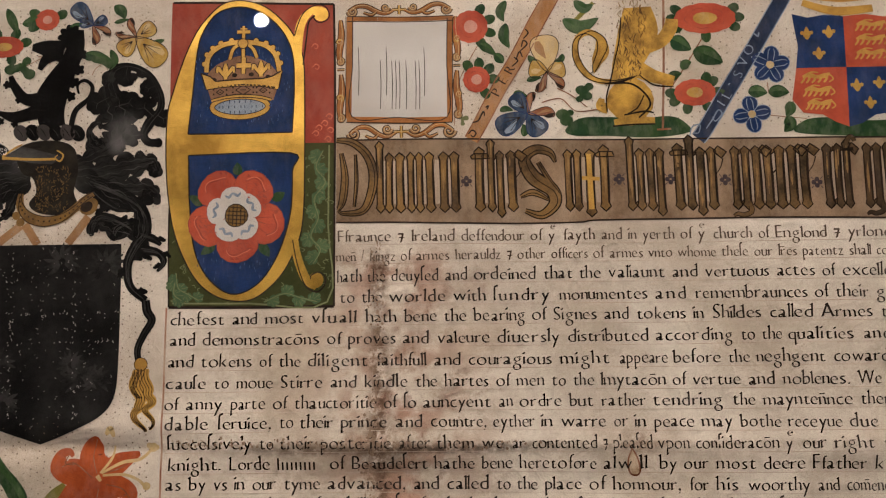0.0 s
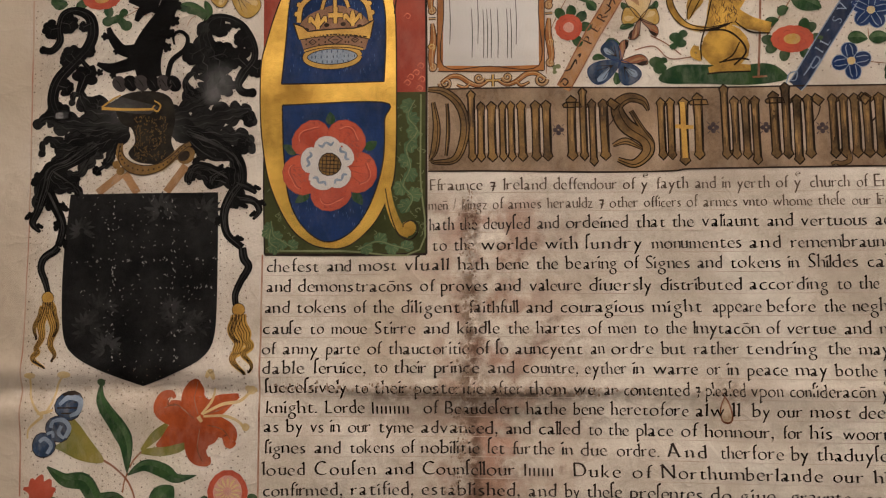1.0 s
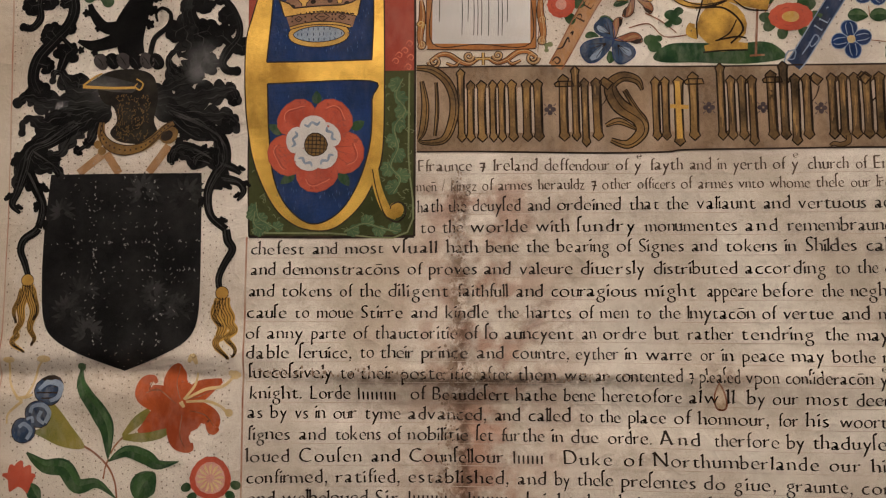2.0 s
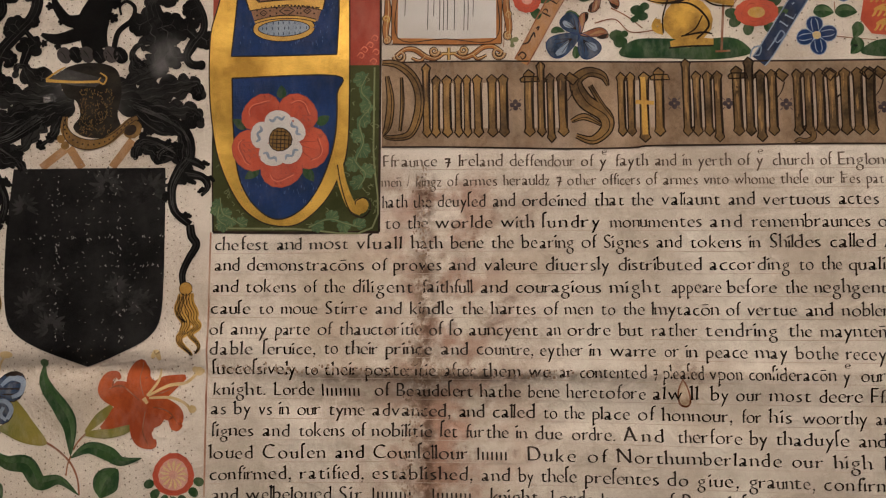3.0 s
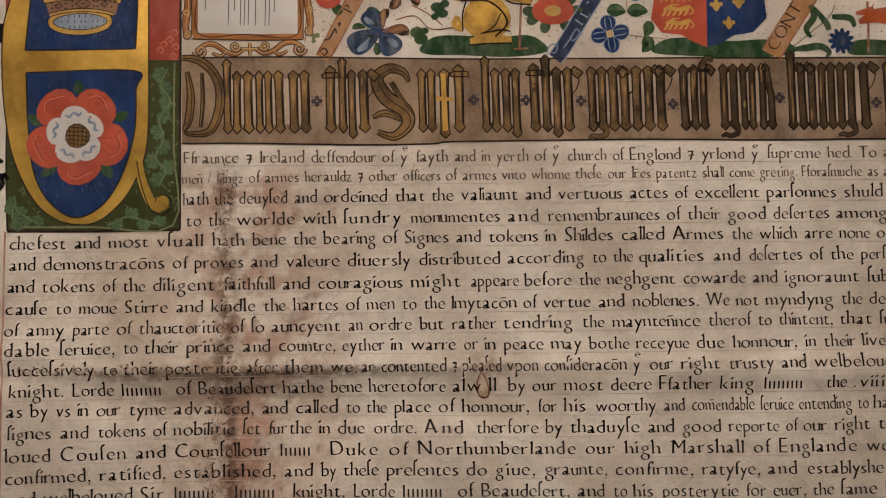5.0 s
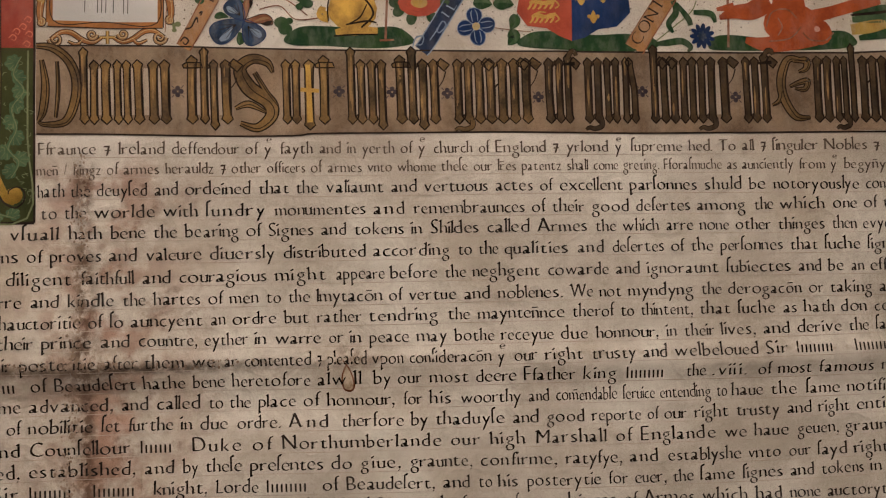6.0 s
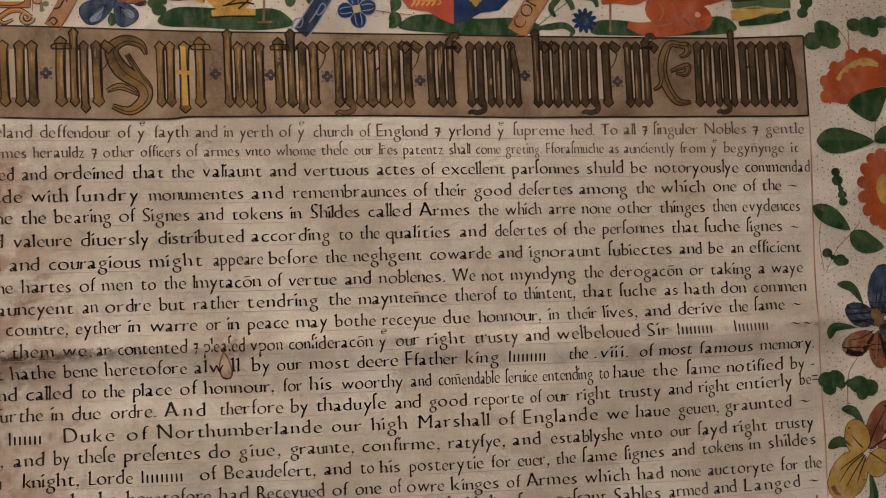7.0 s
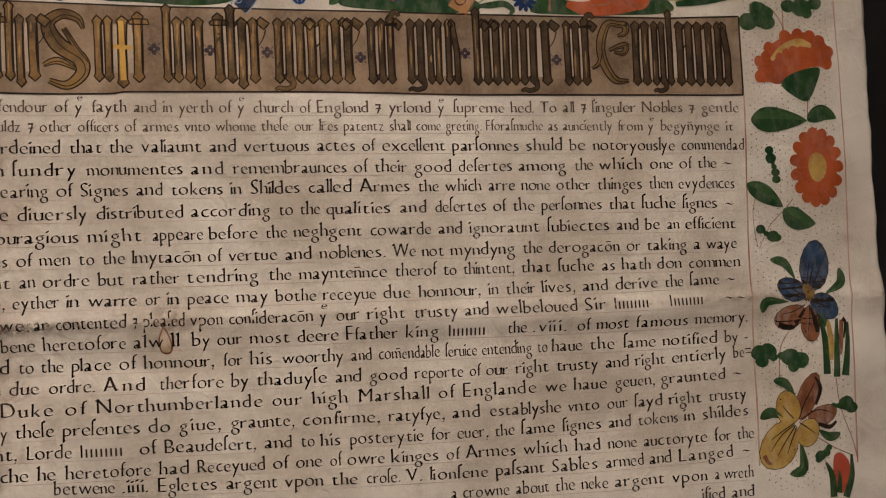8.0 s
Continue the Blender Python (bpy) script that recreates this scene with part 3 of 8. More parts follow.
def text_line(text, places, curve, ink=None, size=1.0, label=""):
    """One written line. text: pieces parted by '|'; places: where each piece begins, and the line's end (u, mm);
    curve: the baseline's polynomial, v by u / 100."""
    paint = Paint()
    pieces = text.split("|")
    em = EM * size
    for piece, u0, u1 in zip(pieces, places, places[1:]):
        shapes = [word_shape(w) for w in piece.split()]
        last = u1 == places[-1]
        wide = sum(s[2] for s in shapes) + SPACE * (len(shapes) - (1 if last else 0))
        slack = (u1 - u0) / (1.08 * em) - wide
        if slack > 0 and "#" not in piece:
            # a word that is written wide has air between its letters
            shapes = [word_shape(w, 0.7 * slack / len(piece)) for w in piece.split()]
            wide = sum(s[2] for s in shapes) + SPACE * (len(shapes) - (1 if last else 0))
        k = min((u1 - u0) / wide, 1.16 * em)
        x = 0.0
        for points, faces, w in shapes:
            line = []
            for a, b in points:
                u = u0 + (x + a) * k
                line.append((u, float(np.polyval(curve, u / 100)) + b * em))
            paint.add(line, faces, 3)
            x += w + SPACE
    line = paint.make("text_line", ink or INK, manuscript, label)
    us = np.arange(places[0] - 2, places[-1] + 2, 6.0)
    rule = Paint().ribbon([(u, float(np.polyval(curve, u / 100)) - 1.7 + 0.2 * math.sin(u / 40), 0.28) for u in us], 1.2, steps=1)
    rule.make("ruling", RULE_PALE, line)
    return line


text_line("Ffraunce & Ireland|deffendour of yᵉ fayth and|in yerth of yᵉ church of|Englond & yrlond yᵉ|supreme hed. To all &|singuler Nobles & gentle",
          [0.9, 74.6, 173.4, 260.2, 341.6, 428.8, 526.8], [-0.033, 0.293, -2.447, -11.620], INK_FADED, 0.92)
text_line("men^ / kingz of|armes herauldz|& other officers|of armes vnto|whome these|our lr^es|patentz shall|come greting.|Fforasmuche as|aunciently from yᵉ|begyn^ynge it",
          [-0.2, 47.5, 101.1, 152.2, 202.1, 246.7, 275.2, 318.3, 361, 409.2, 472.6, 521.6], [-0.012, -0.028, -1.299, -23.520], INK_FADED, 0.86)
text_line("hath the|deuysed and|ordeined|that the valiaunt|and vertuous|actes of|excellent|parsonnes|shuld be|notoryouslye|commendad",
          [0.1, 32.4, 81.3, 122.6, 198.2, 259.2, 297.2, 339.7, 385.7, 428.4, 485.8, 528.2], [0.015, -0.283, -0.671, -35.962])
text_line("to the|worlde with|sundry|monumentes|and|remembraunces|of their|good|desertes|among|the|which|one of the|~",
          [1.6, 31, 92.6, 131.5, 187.4, 211.2, 280, 316, 342.8, 380.1, 415.6, 431.3, 464.5, 513.1, 521], [0.051, -0.409, -0.763, -48.224])
text_line("chefest and most|vsuall|hath|bene|the bearing|of Signes|and tokens|in Shildes|called|Armes|the which|arre none|other|thinges|then|evydences",
          [-99.4, -15.1, 17.2, 39.9, 63.1, 114.7, 157.1, 208.9, 253.3, 282.8, 317.5, 360.7, 403.3, 429.5, 463.1, 482.4, 521.3], [-0.003, -0.098, -1.207, -59.868])
text_line("and demonstraco^ns|of proves|and|valeure|diuersly|distributed|according|to the|qualities|and|desertes|of the|personnes|that|suche signes|~",
          [-99.3, -6, 38.5, 58.8, 94, 135.3, 186.5, 235.6, 262.8, 306.1, 327.3, 362.9, 393.1, 436.3, 457.6, 513, 521.9], [-0.030, 0.122, -1.606, -72.450])
text_line("and tokens|of the|diligent|faithfull|and|couragious|might|appeare|before|the|neghgent|cowarde|and|ignoraunt|subiectes|and be|an|efficient",
          [-100.2, -46, -17.5, 23.1, 56.7, 76.8, 130.5, 164.8, 196, 227.4, 243.8, 287.9, 328.7, 347.7, 396.2, 440.5, 473.5, 485.6, 520.7], [-0.025, 0.104, -1.684, -85.209])
text_line("cause|to moue|Stirre|and|kindle|the|hartes|of|men|to the|Imytaco^n|of|vertue|and|noblenes.|We not|myndyng|the|derogaco^n|or|taking|a waye",
          [-101.4, -72.6, -33.5, -4.2, 15.9, 45.6, 62.6, 92.5, 104.6, 124.8, 153.5, 194.7, 206.1, 238.2, 258.1, 300.6, 335.5, 380.1, 396.2, 446.2, 459.6, 490.6, 520.6], [0.005, -0.081, -1.589, -97.628])
text_line("of anny|parte|of|thauctoritie|of so|auncyent|an|ordre|but|rather|tendring|the|maynten^nce|therof|to thintent,|that|suche|as|hath|don|commen",
          [-101.9, -62.7, -38.1, -25.4, 26.8, 49.6, 93.6, 105.6, 134.9, 153.4, 182.7, 228.2, 245.7, 301.3, 330.2, 378.4, 401.8, 429.4, 442.6, 465.7, 486.9, 522], [-0.002, -0.053, -1.491, -109.592])
text_line("dable|seruice,|to|their|prince|and|countre,|eyther|in|warre|or|in|peace|may|bothe|receyue|due|honnour,|in|their|lives,|and|derive|the|same|~",
          [-101.2, -69.9, -33.9, -22.2, 1.8, 33.4, 53.9, 89.8, 117.6, 129.3, 159.7, 171.5, 182.7, 209.9, 231.9, 258.7, 293.8, 315.1, 357.4, 368.1, 390.6, 416.3, 437.3, 470.1, 486.9, 511.6, 520.5], [0.097, -0.555, -1.423, -120.605])
text_line("successively|to|their|posteritie|after|them|we|ar|contented|&|pleased|vpon|consideraco^n|yᵉ|our|right|trusty|and|welbeloued|Sir|#####|#####|~~",
          [-99.7, -45.3, -33.6, -9.9, 35.2, 56.9, 83, 100.7, 112, 152.7, 158.3, 183.8, 205.1, 256.2, 265.6, 283.7, 311.2, 341.8, 360.9, 416.6, 435.5, 471.9, 509.3, 525.3], [0.064, -0.281, -1.914, -132.587])
text_line("knight.|Lorde|#####|of|Beaudesert|hathe|bene|heretofore|alw|ll|by|our|most|deere|Ffather|king|#####|the|.viii.|of most|famous|memory.",
          [-99, -63.5, -35.8, -5.1, 7.5, 55.5, 82.7, 104.5, 152.4, 173.5, 184.3, 197.9, 216.3, 243.1, 271, 305.9, 331.4, 367.5, 383.4, 411.4, 449.4, 489, 525.2], [0.052, -0.293, -1.741, -144.395])
text_line("as|by|vs|in|our|tyme|advanced,|and|called|to|the|place|of|honnour,|for|his|woorthy|and|com^endable|seruice|entending|to|haue|the|same|notified|by -",
          [-100.5, -86.7, -72.6, -60.6, -50.1, -32, -6.8, 43.2, 62.3, 91, 102.4, 118.7, 144, 157.6, 200.9, 215.9, 233.9, 273.4, 289.5, 329.4, 351.4, 385.8, 394.9, 419.1, 441.2, 467.1, 508.5, 524.8], [0.045, -0.210, -2.184, -155.783])
text_line("signes|and|tokens|of|nobilitie|set|furthe|in|due|ordre.|And|therfore|by|thaduyse|and|good|reporte|of|our|right|trusty|and|right|entierly|be=",
          [-99.7, -70, -48.8, -18.4, -6.8, 32.2, 46.6, 75.4, 86.1, 106.8, 135.5, 165.3, 204.8, 218.8, 263.7, 283.6, 310.4, 343.3, 353.2, 371.7, 397.4, 428.7, 448.3, 472.5, 513.7, 526.3], [0.142, -0.752, -1.652, -167.392])
text_line("loued|Cousen|and|Counsellour|####|Duke|of|Northumberlande|our|high|Marshall|of|Englande|we|haue|geuen,|graunted|~",
          [-100.9, -69.9, -28.1, -6.2, 53, 81.8, 115, 131.8, 227.2, 250.2, 276.8, 323.9, 338.7, 389.7, 407.8, 434.4, 464.5, 512.6, 522.6], [0.138, -0.808, -1.327, -179.720])
text_line("confirmed,|ratified,|established,|and|by|these|presentes|do|giue,|graunte,|confirme,|ratyfye,|and|establyshe|vnto|our|sayd|right|trusty",
          [-100.8, -48.5, -6.9, 55.4, 76.5, 88.8, 113.4, 158.7, 175.3, 203.5, 243.9, 293.7, 331.6, 354.6, 403.3, 428.6, 446.4, 469.1, 495.4, 521.5], [0.151, -0.980, -1.075, -191.452])
text_line("and welbeloued|Sir|#####|#####|knight,|Lorde|#####|of|Beaudesert,|and|to|his|posterytie|for|euer,|the|same|signes|and|tokens|in|shildes",
          [-99.4, -25.7, -7.1, 27.2, 60.2, 94.4, 122.1, 153.5, 167, 221.8, 242.3, 253.8, 270.6, 318.2, 333.9, 356.9, 373.3, 399.5, 429, 447.9, 478.2, 490.6, 521.8], [0.195, -1.124, -1.300, -202.897])
text_line("che he|heretofore|had|Receyued|of one|of|owre|kinges|of|Armes|which|had|none|auctoryte|for|the",
          [80.6, 114.1, 163.5, 184.3, 226.1, 258.4, 268.4, 294.2, 326.7, 338.5, 374.2, 406.8, 427.9, 450.6, 497, 512.5, 524.3], [0.083, -0.382, -2.857, -213.726])
text_line("betwene|.iiii.|Egletes|argent|vpon|the|crose.|V.|lionsene|passant|Sables|armed|and|Langed|~",
          [107.7, 143.3, 162.5, 199.6, 232.3, 258.9, 279.1, 302.6, 316.6, 356.5, 391.5, 425.5, 453.6, 472.9, 514.7, 522], [0.097, 0.055, -6.517, -218.476])
text_line("a crowne about|the neke|argent|vpon|a|wreth",
          [328.5, 392.6, 430.2, 467.7, 495.9, 502, 522.5], [-1.918, -241.562])
text_line("ified|and",
          [486.8, 506.9, 522.9], [-2.488, -250.591])

# the red rules that bound the text
Paint().ribbon([(-102.2, -48, 1.65), (-103, -98.7, 1.65), (-103.6, -143.9, 1.65), (-104.3, -201, 1.65)], 1.5, 0.65).make("margin_rule", RULE, manuscript, "thin red ruled margin line")
Paint().ribbon([(529.9, -9.9, 1.52), (528.2, -89.2, 1.52), (527.7, -162.4, 1.52), (526.5, -245.1, 1.48)], 1.5, 0.65).make("margin_rule", RULE, manuscript, "thin red ruled margin line")
Paint().ribbon([(597.7, 51.5, 1.23), (598.9, -4.1, 1.23), (598.9, -77.8, 1.23), (596.1, -169.1, 1.6), (595.6, -248.9, 1.61)], 1.5, 0.65).make("margin_rule", RULE, manuscript, "thin red ruled margin line")
Paint().ribbon([(-250, 117.6, 1.48), (-249.6, 62.7, 1.48), (-248.7, -9, 1.08), (-249.8, -61.7, 1.08), (-251.5, -130.4, 1.44), (-250.8, -190.9, 1.4)], 1.5, 0.65).make("margin_rule", RULE, manuscript, "thin red ruled margin line")

# ---- the heading: a brown-washed band of tall black-letter ----
heading = group("heading_band", "brown-washed band of tall gilt black-letter")
Paint().fill([(0.4, 50.6), (74.5, 48.9), (138.2, 46.7), (236.4, 44.6), (355.1, 41.6), (478.6, 39.4)] + [(480.2, 39.4), (529.4, 40.6), (529.4, -9.8), (477.4, -8.1)] + [(497.1, -9.6), (404.7, -7.9), (335.5, -6.7), (267.8, -4.5), (201.6, -3.4), (156, -3), (143.1, -4), (98.5, -3.4), (42.2, -1.1), (-0.3, 0.2)], 1.6, 7).make("wash_ground", WASH, heading)
Paint().ribbon([(-0.3, 0.2, 0.9), (42.2, -1.1, 0.93), (98.5, -3.4, 0.96), (143.1, -4, 0.96), (156, -3, 0.99), (201.6, -3.4, 0.96), (267.8, -4.5, 0.99), (335.5, -6.7, 1.02), (404.7, -7.9, 1.05), (497.1, -9.6, 1.08)] + [(529.4, -9.8, 1.17)], 2.6).ribbon([(0.4, 50.6, 0.93), (74.5, 48.9, 0.93), (138.2, 46.7, 0.96), (236.4, 44.6, 0.99), (355.1, 41.6, 1.05), (478.6, 39.4, 1.08)] + [(480.2, 39.4, 1.11), (529.4, 40.6, 1.17)], 2.6).ribbon([(529.4, 40.6, 1.17), (529.3, 14.8, 1.17), (529.4, -9.8, 1.17)], 2.6).make("band_outline", OUTLINE, heading)


pen = random.Random(17)


def minim(dark, light, glint, u, width, kind, top, foot, lean=0.0, gilding=0.3):
    """One black-letter stem with lozenge head and foot: its face, the pen line round it, and the gilding left on it."""
    top = top + (7.5 if kind == "l" else 2.5 if kind in "ft" else 0.0)
    foot = foot - (3.4 if kind == "p" else 0.0)
    w = width / 2
    a, b, sway = pen.uniform(-0.25, 0.25), pen.uniform(-0.25, 0.25), pen.uniform(-0.15, 0.15)
    middle = (top + foot) / 2
    ring = [(u - w * 1.36 + lean + a, top - 2.0), (u - w * 0.1 + lean + a, top + 0.9), (u + w * 1.3 + lean + a, top - 1.7), (u + w + lean * 0.8 + a, top - 4.0),
            (u + w + sway, middle), (u + w + b, foot + 3.6), (u + w * 1.36 + b, foot + 1.5), (u + 0.1 + b, foot - 1.3), (u - w * 1.3 + b, foot + 1.7),
            (u - w + b, foot + 3.8), (u - w + sway, middle), (u - w + lean * 0.8 + a, top - 4.2)]
    light.fill(ring, 4.0, 7)
    dark.ribbon([(x, y, pen.uniform(0.6, 1.05)) for x, y in ring + ring[:1]], 4.3, steps=1)
    # a shade down one side of the stem, and what is left of the gold
    dark.ribbon([(u + w * 0.72 + lean * 0.8, top - 4.0, 0.3), (u + w * 0.70 + sway, middle, pen.uniform(0.5, 1.1)), (u + w * 0.72 + b, foot + 3.6, 0.4)], 4.25, steps=3)
    for _ in range(6):
        if pen.random() < gilding:
            v, long = pen.uniform(foot + 2, top - 9), pen.uniform(4.0, 22.0)
            x = u + pen.uniform(-0.5, 0.2) * w
            glint.ribbon([(x, v, 0.3), (x + pen.uniform(-0.2, 0.2), v + long * 0.5, pen.uniform(0.6, 1.7)), (x + 0.1, min(v + long, top - 3), 0.2)], 4.15, steps=3)
    if kind == "t":
        bar = [(u - w * 2.1, top - 4.6), (u - w * 1.2, top - 3.2), (u + w * 2.2, top - 3.4), (u + w * 2.6, top - 6.4), (u - w * 1.8, top - 6.4)]
        light.fill(bar, 4.05, 7)
        dark.ribbon([(x, y, 0.8) for x, y in bar + bar[:1]], 4.35, steps=1)
    if kind == "f":
        hook = [(u, top - 2, 2.2), (u + w * 1.0, top + 1.6, 2.4), (u + w * 2.2, top + 2.0, 2.2), (u + w * 2.8, top - 0.6, 1.4)]
        dark.ribbon(hook, 4.3, 1.0, 0.45)
        light.ribbon(hook, 4.4)
        dark.ribbon([(u - w * 1.9, top - 5.6, 1.4), (u + w * 2.3, top - 5.2, 2.2)], 4.5)
    if kind == "g":
        tail = [(u + w * 0.8, foot + 1, 2.4), (u + w * 0.7, foot - 2.8, 2.4), (u - w * 1.4, foot - 4.4, 2.2), (u - w * 3.0, foot - 3.6, 1.8), (u - w * 4.2, foot - 4.8, 0.9)]
        dark.ribbon(tail, 4.2, 1.0, 0.45)
        light.ribbon(tail, 4.4)


def heading_word(stems, label, gilding):
    """stems: (u, kind) rows of one word. Joins, flags and bars turn the stems into letters: h, n, m, b, o, g, a and k
    arch over to the next stem; b, o, g and d close below; e, r, c and f carry a flag, e a bar."""
    dark, light, glint, bare = Paint(), Paint(), Paint(), Paint()
    kinds = {"h": "l", "b": "l", "k": "l", "y": "i", "j": "p", "q": "g", "g": "i"}
    for k, (u, kind) in enumerate(stems):
        gap = min(abs(u - s[0]) for s in stems if s[0] != u)
        w = min(4.8, gap * 0.70)
        shape = kinds.get(kind, kind if kind in "iltpf" else "i")
        top, foot = 40.9 - 0.009 * u, 6.6 - 0.0185 * u
        minim(dark, light, glint, u, w, shape, top, foot, -2.6 if kind == "d" else 0.0, gilding)
        n = stems[k + 1][0] if k + 1 < len(stems) else u + 7
        if k + 1 < len(stems) and n - u < 9.5:
            # the ground left pale between two stems
            x, room = (u + n) / 2, max(0.5, n - u - w)
            bare.ribbon([(x, top - 4, room * 0.5), (x, (top + foot) / 2, room), (x, foot + 4, room * 0.6)], 2.2)
        if kind in "hnmogayk" and k + 1 < len(stems):
            light.fill([(u + w * 0.4, top - 2.6), (n - w * 0.5, top - 0.2), (n - w * 0.3, top - 2.6), (u + w * 0.5, top - 5.0)], 4.05)
            dark.ribbon([(u + w * 0.45, top - 5.0, 0.7), (n - w * 0.45, top - 2.5, 0.7)], 4.4)
        if kind in "bog" and k + 1 < len(stems):
            light.fill([(u + w * 0.3, foot + 0.6), (n - w * 0.4, foot + 3.0), (n - w * 0.4, foot + 4.8), (u + w * 0.4, foot + 2.8)], 4.05)
            dark.ribbon([(u + w * 0.4, foot + 2.9, 0.7), (n - w * 0.4, foot + 5.0, 0.7)], 4.4)
        if kind in "ercfk":
            flag = [(u + w * 0.3, top - 2.0), (u + w * 0.9, top + 1.2), (u + w * 2.0, top - 2.6), (u + w * 1.3, top - 6.4)]
            light.fill(flag, 4.1)
            dark.ribbon([(x, y, 0.9) for x, y in flag + flag[:1]], 4.45, steps=1)
        if kind == "e":
            dark.ribbon([(u + w * 0.5, top - 16.0, 0.5), (u + w * 1.1, top - 12.0, 0.6), (u + w * 1.5, top - 6.5, 0.8)], 4.3)
        if kind == "a":
            dark.ribbon([(u + w * 0.5, top - 16.5, 0.9), (n - w * 0.5, top - 14.0, 0.9)], 4.35)
    bare.make("bare_ground", WASH_PALE, heading)
    word = dark.make("heading_word", UMBER, heading, label)
    light.make("gilt_face", LETTER_GOLD if stems[0][0] < 165 else LETTER_MIXED if stems[0][0] < 250 else LETTER_WORN, word)
    tagged(glint.make("gilt_flecks", GLINT, word), kind="stuff")



heading_word(list(zip([26.5, 32.1, 38.6, 45.2, 50.4, 56.6, 65.1, 71.6], "liiiiiii")), "row of plain upright bars", 0.30)
heading_word(list(zip([86.3, 93.4, 98.9, 105.7], "thpe")), "", 0.30)
heading_word(list(zip([139.5, 145.2, 152.6, 161.2], "yipt")), "", 0.40)
heading_word(list(zip([176.8, 182.7, 188.9, 194.8], "biyp")), "", 0.42)
heading_word(list(zip([205.6, 212.5, 218.8, 225.4], "thpe")), "", 0.55)
heading_word(list(zip([239.3, 245.3, 251.9, 258.6, 265.7, 272.7, 279.8], "gqraice")), "", 0.34)
heading_word(list(zip([293.6, 299.7, 305.1], "oif")), "", 0.12)
heading_word(list(zip([317.2, 322.9, 328.8, 333.7, 340.1, 345.0], "gqoiod")), "", 0.25)
heading_word(list(zip([357.5, 363.4, 369.6, 375.6, 381.1, 386.7, 392.6, 400.7], "krinigqe")), "", 0.14)
heading_word(list(zip([414.4, 420, 426], "oif")), "", 0.10)
heading_word(list(zip([458.9, 465.1, 471.3, 476.4, 481.2, 487.9, 494.2, 500.5, 507.6, 514, 520], "nigqlainiod")), "", 0.10)

# the round capitals, drawn with curved strokes


def capital_letter(strokes, label, face):
    dark, light = Paint(), Paint()
    for rows in strokes:
        dark.ribbon(rows, 4.0, 1.0, 0.3)
        light.ribbon(rows, 4.3, 0.92, -0.25)
        dark.ribbon([(u + 0.16 * w, v - 0.10 * w, 0.5) for u, v, w in rows], 4.6)
    letter = dark.make("heading_capital", UMBER, heading, label)
    light.make("gilt_face", face, letter)


capital_letter([[(132, 32.9, 1.6), (128.9, 38.9, 4.48), (120.3, 41, 5.76), (113.5, 35.2, 7.04), (118.3, 24.3, 8.96), (129.3, 15.9, 8.32), (130.6, 7.7, 7.04), (122.5, 1, 4.96), (113, 3.8, 2.56)], [(110.3, 12.3, 1.92), (118, 14.8, 3.84), (127.5, 10, 1.6)], [(121.7, 33.1, 2.56), (127.8, 22.5, 2.56), (134, 13.8, 1.92)]], "curling gilt capital letter", LETTER_GOLD)
capital_letter([[(449.7, 35.3, 2.2), (441.5, 36.1, 4.2), (437.2, 28.6, 5.5), (435.9, 19.3, 5.5), (438.2, 9.6, 5.5), (444.4, 0.8, 4.6), (453.2, 0, 1.7)], [(444.3, 35.1, 2.2), (452.2, 34.9, 4.4), (451.9, 30.1, 3.5), (447.1, 28.1, 1.4)], [(441.2, 19.2, 1.7), (447.1, 21.5, 3.0), (452.5, 22.4, 3.5), (450.7, 17.6, 3.1), (444.4, 18.1, 1.4)], [(429.6, 8, 1.4), (434, 10.7, 2.5), (436.1, 16.9, 2.0)]], "curling gilt capital letter", LETTER_MIXED)
capital_letter([[(0.4, 50.6, 2.79), (9.6, 49.1, 4.34), (18.1, 41.9, 4.96), (22.3, 30.9, 5.27), (21.4, 18, 5.27), (16, 6.9, 4.34), (4.6, 5.5, 2.48), (1, 7.5, 1.2)], [(3.3, 42.5, 2.17), (5.3, 27.9, 4.2), (3.8, 13.5, 4.34), (1, 7.5, 1.8)], [(11.9, 41.4, 1.55), (12.3, 24.6, 2.17), (10.8, 9.2, 1.55)]], "plain curved bars", LETTER_GOLD)
# the gilt cross among the letters
Paint().ribbon([(152.1, 37.5, 2.77), (152.4, 22.7, 2.99), (152.6, 3.6, 3.2)], 4.4).ribbon([(147.6, 22.9, 2.35), (158.1, 22, 2.27)], 4.5).make("gilt_cross", OCHRE, heading, "small gilt cross")
for u, v in [(78.4, 22.7)] + [(169.7, 21.4), (200.5, 20.7), (232.8, 19.3), (286.8, 16), (349.9, 18), (407.2, 13.6)]:
    dot = Paint()
    for a in range(4):
        dot.disc(u + 1.9 * math.cos(a * math.pi / 2), v + 1.9 * math.sin(a * math.pi / 2), 1.45, 3.0)
    dot.ribbon([(u - 3.4, v - 3.4, 0.5), (u - 2, v - 2, 0.4)], 2.9).ribbon([(u + 3.4, v - 3.4, 0.5), (u + 2, v - 2, 0.4)], 2.9).ribbon([(u + 3.4, v + 3.4, 0.5), (u + 2, v + 2, 0.4)], 2.9).ribbon([(u - 3.4, v + 3.4, 0.5), (u - 2, v + 2, 0.4)], 2.9).make("quatrefoil_stop", DUSK, heading)

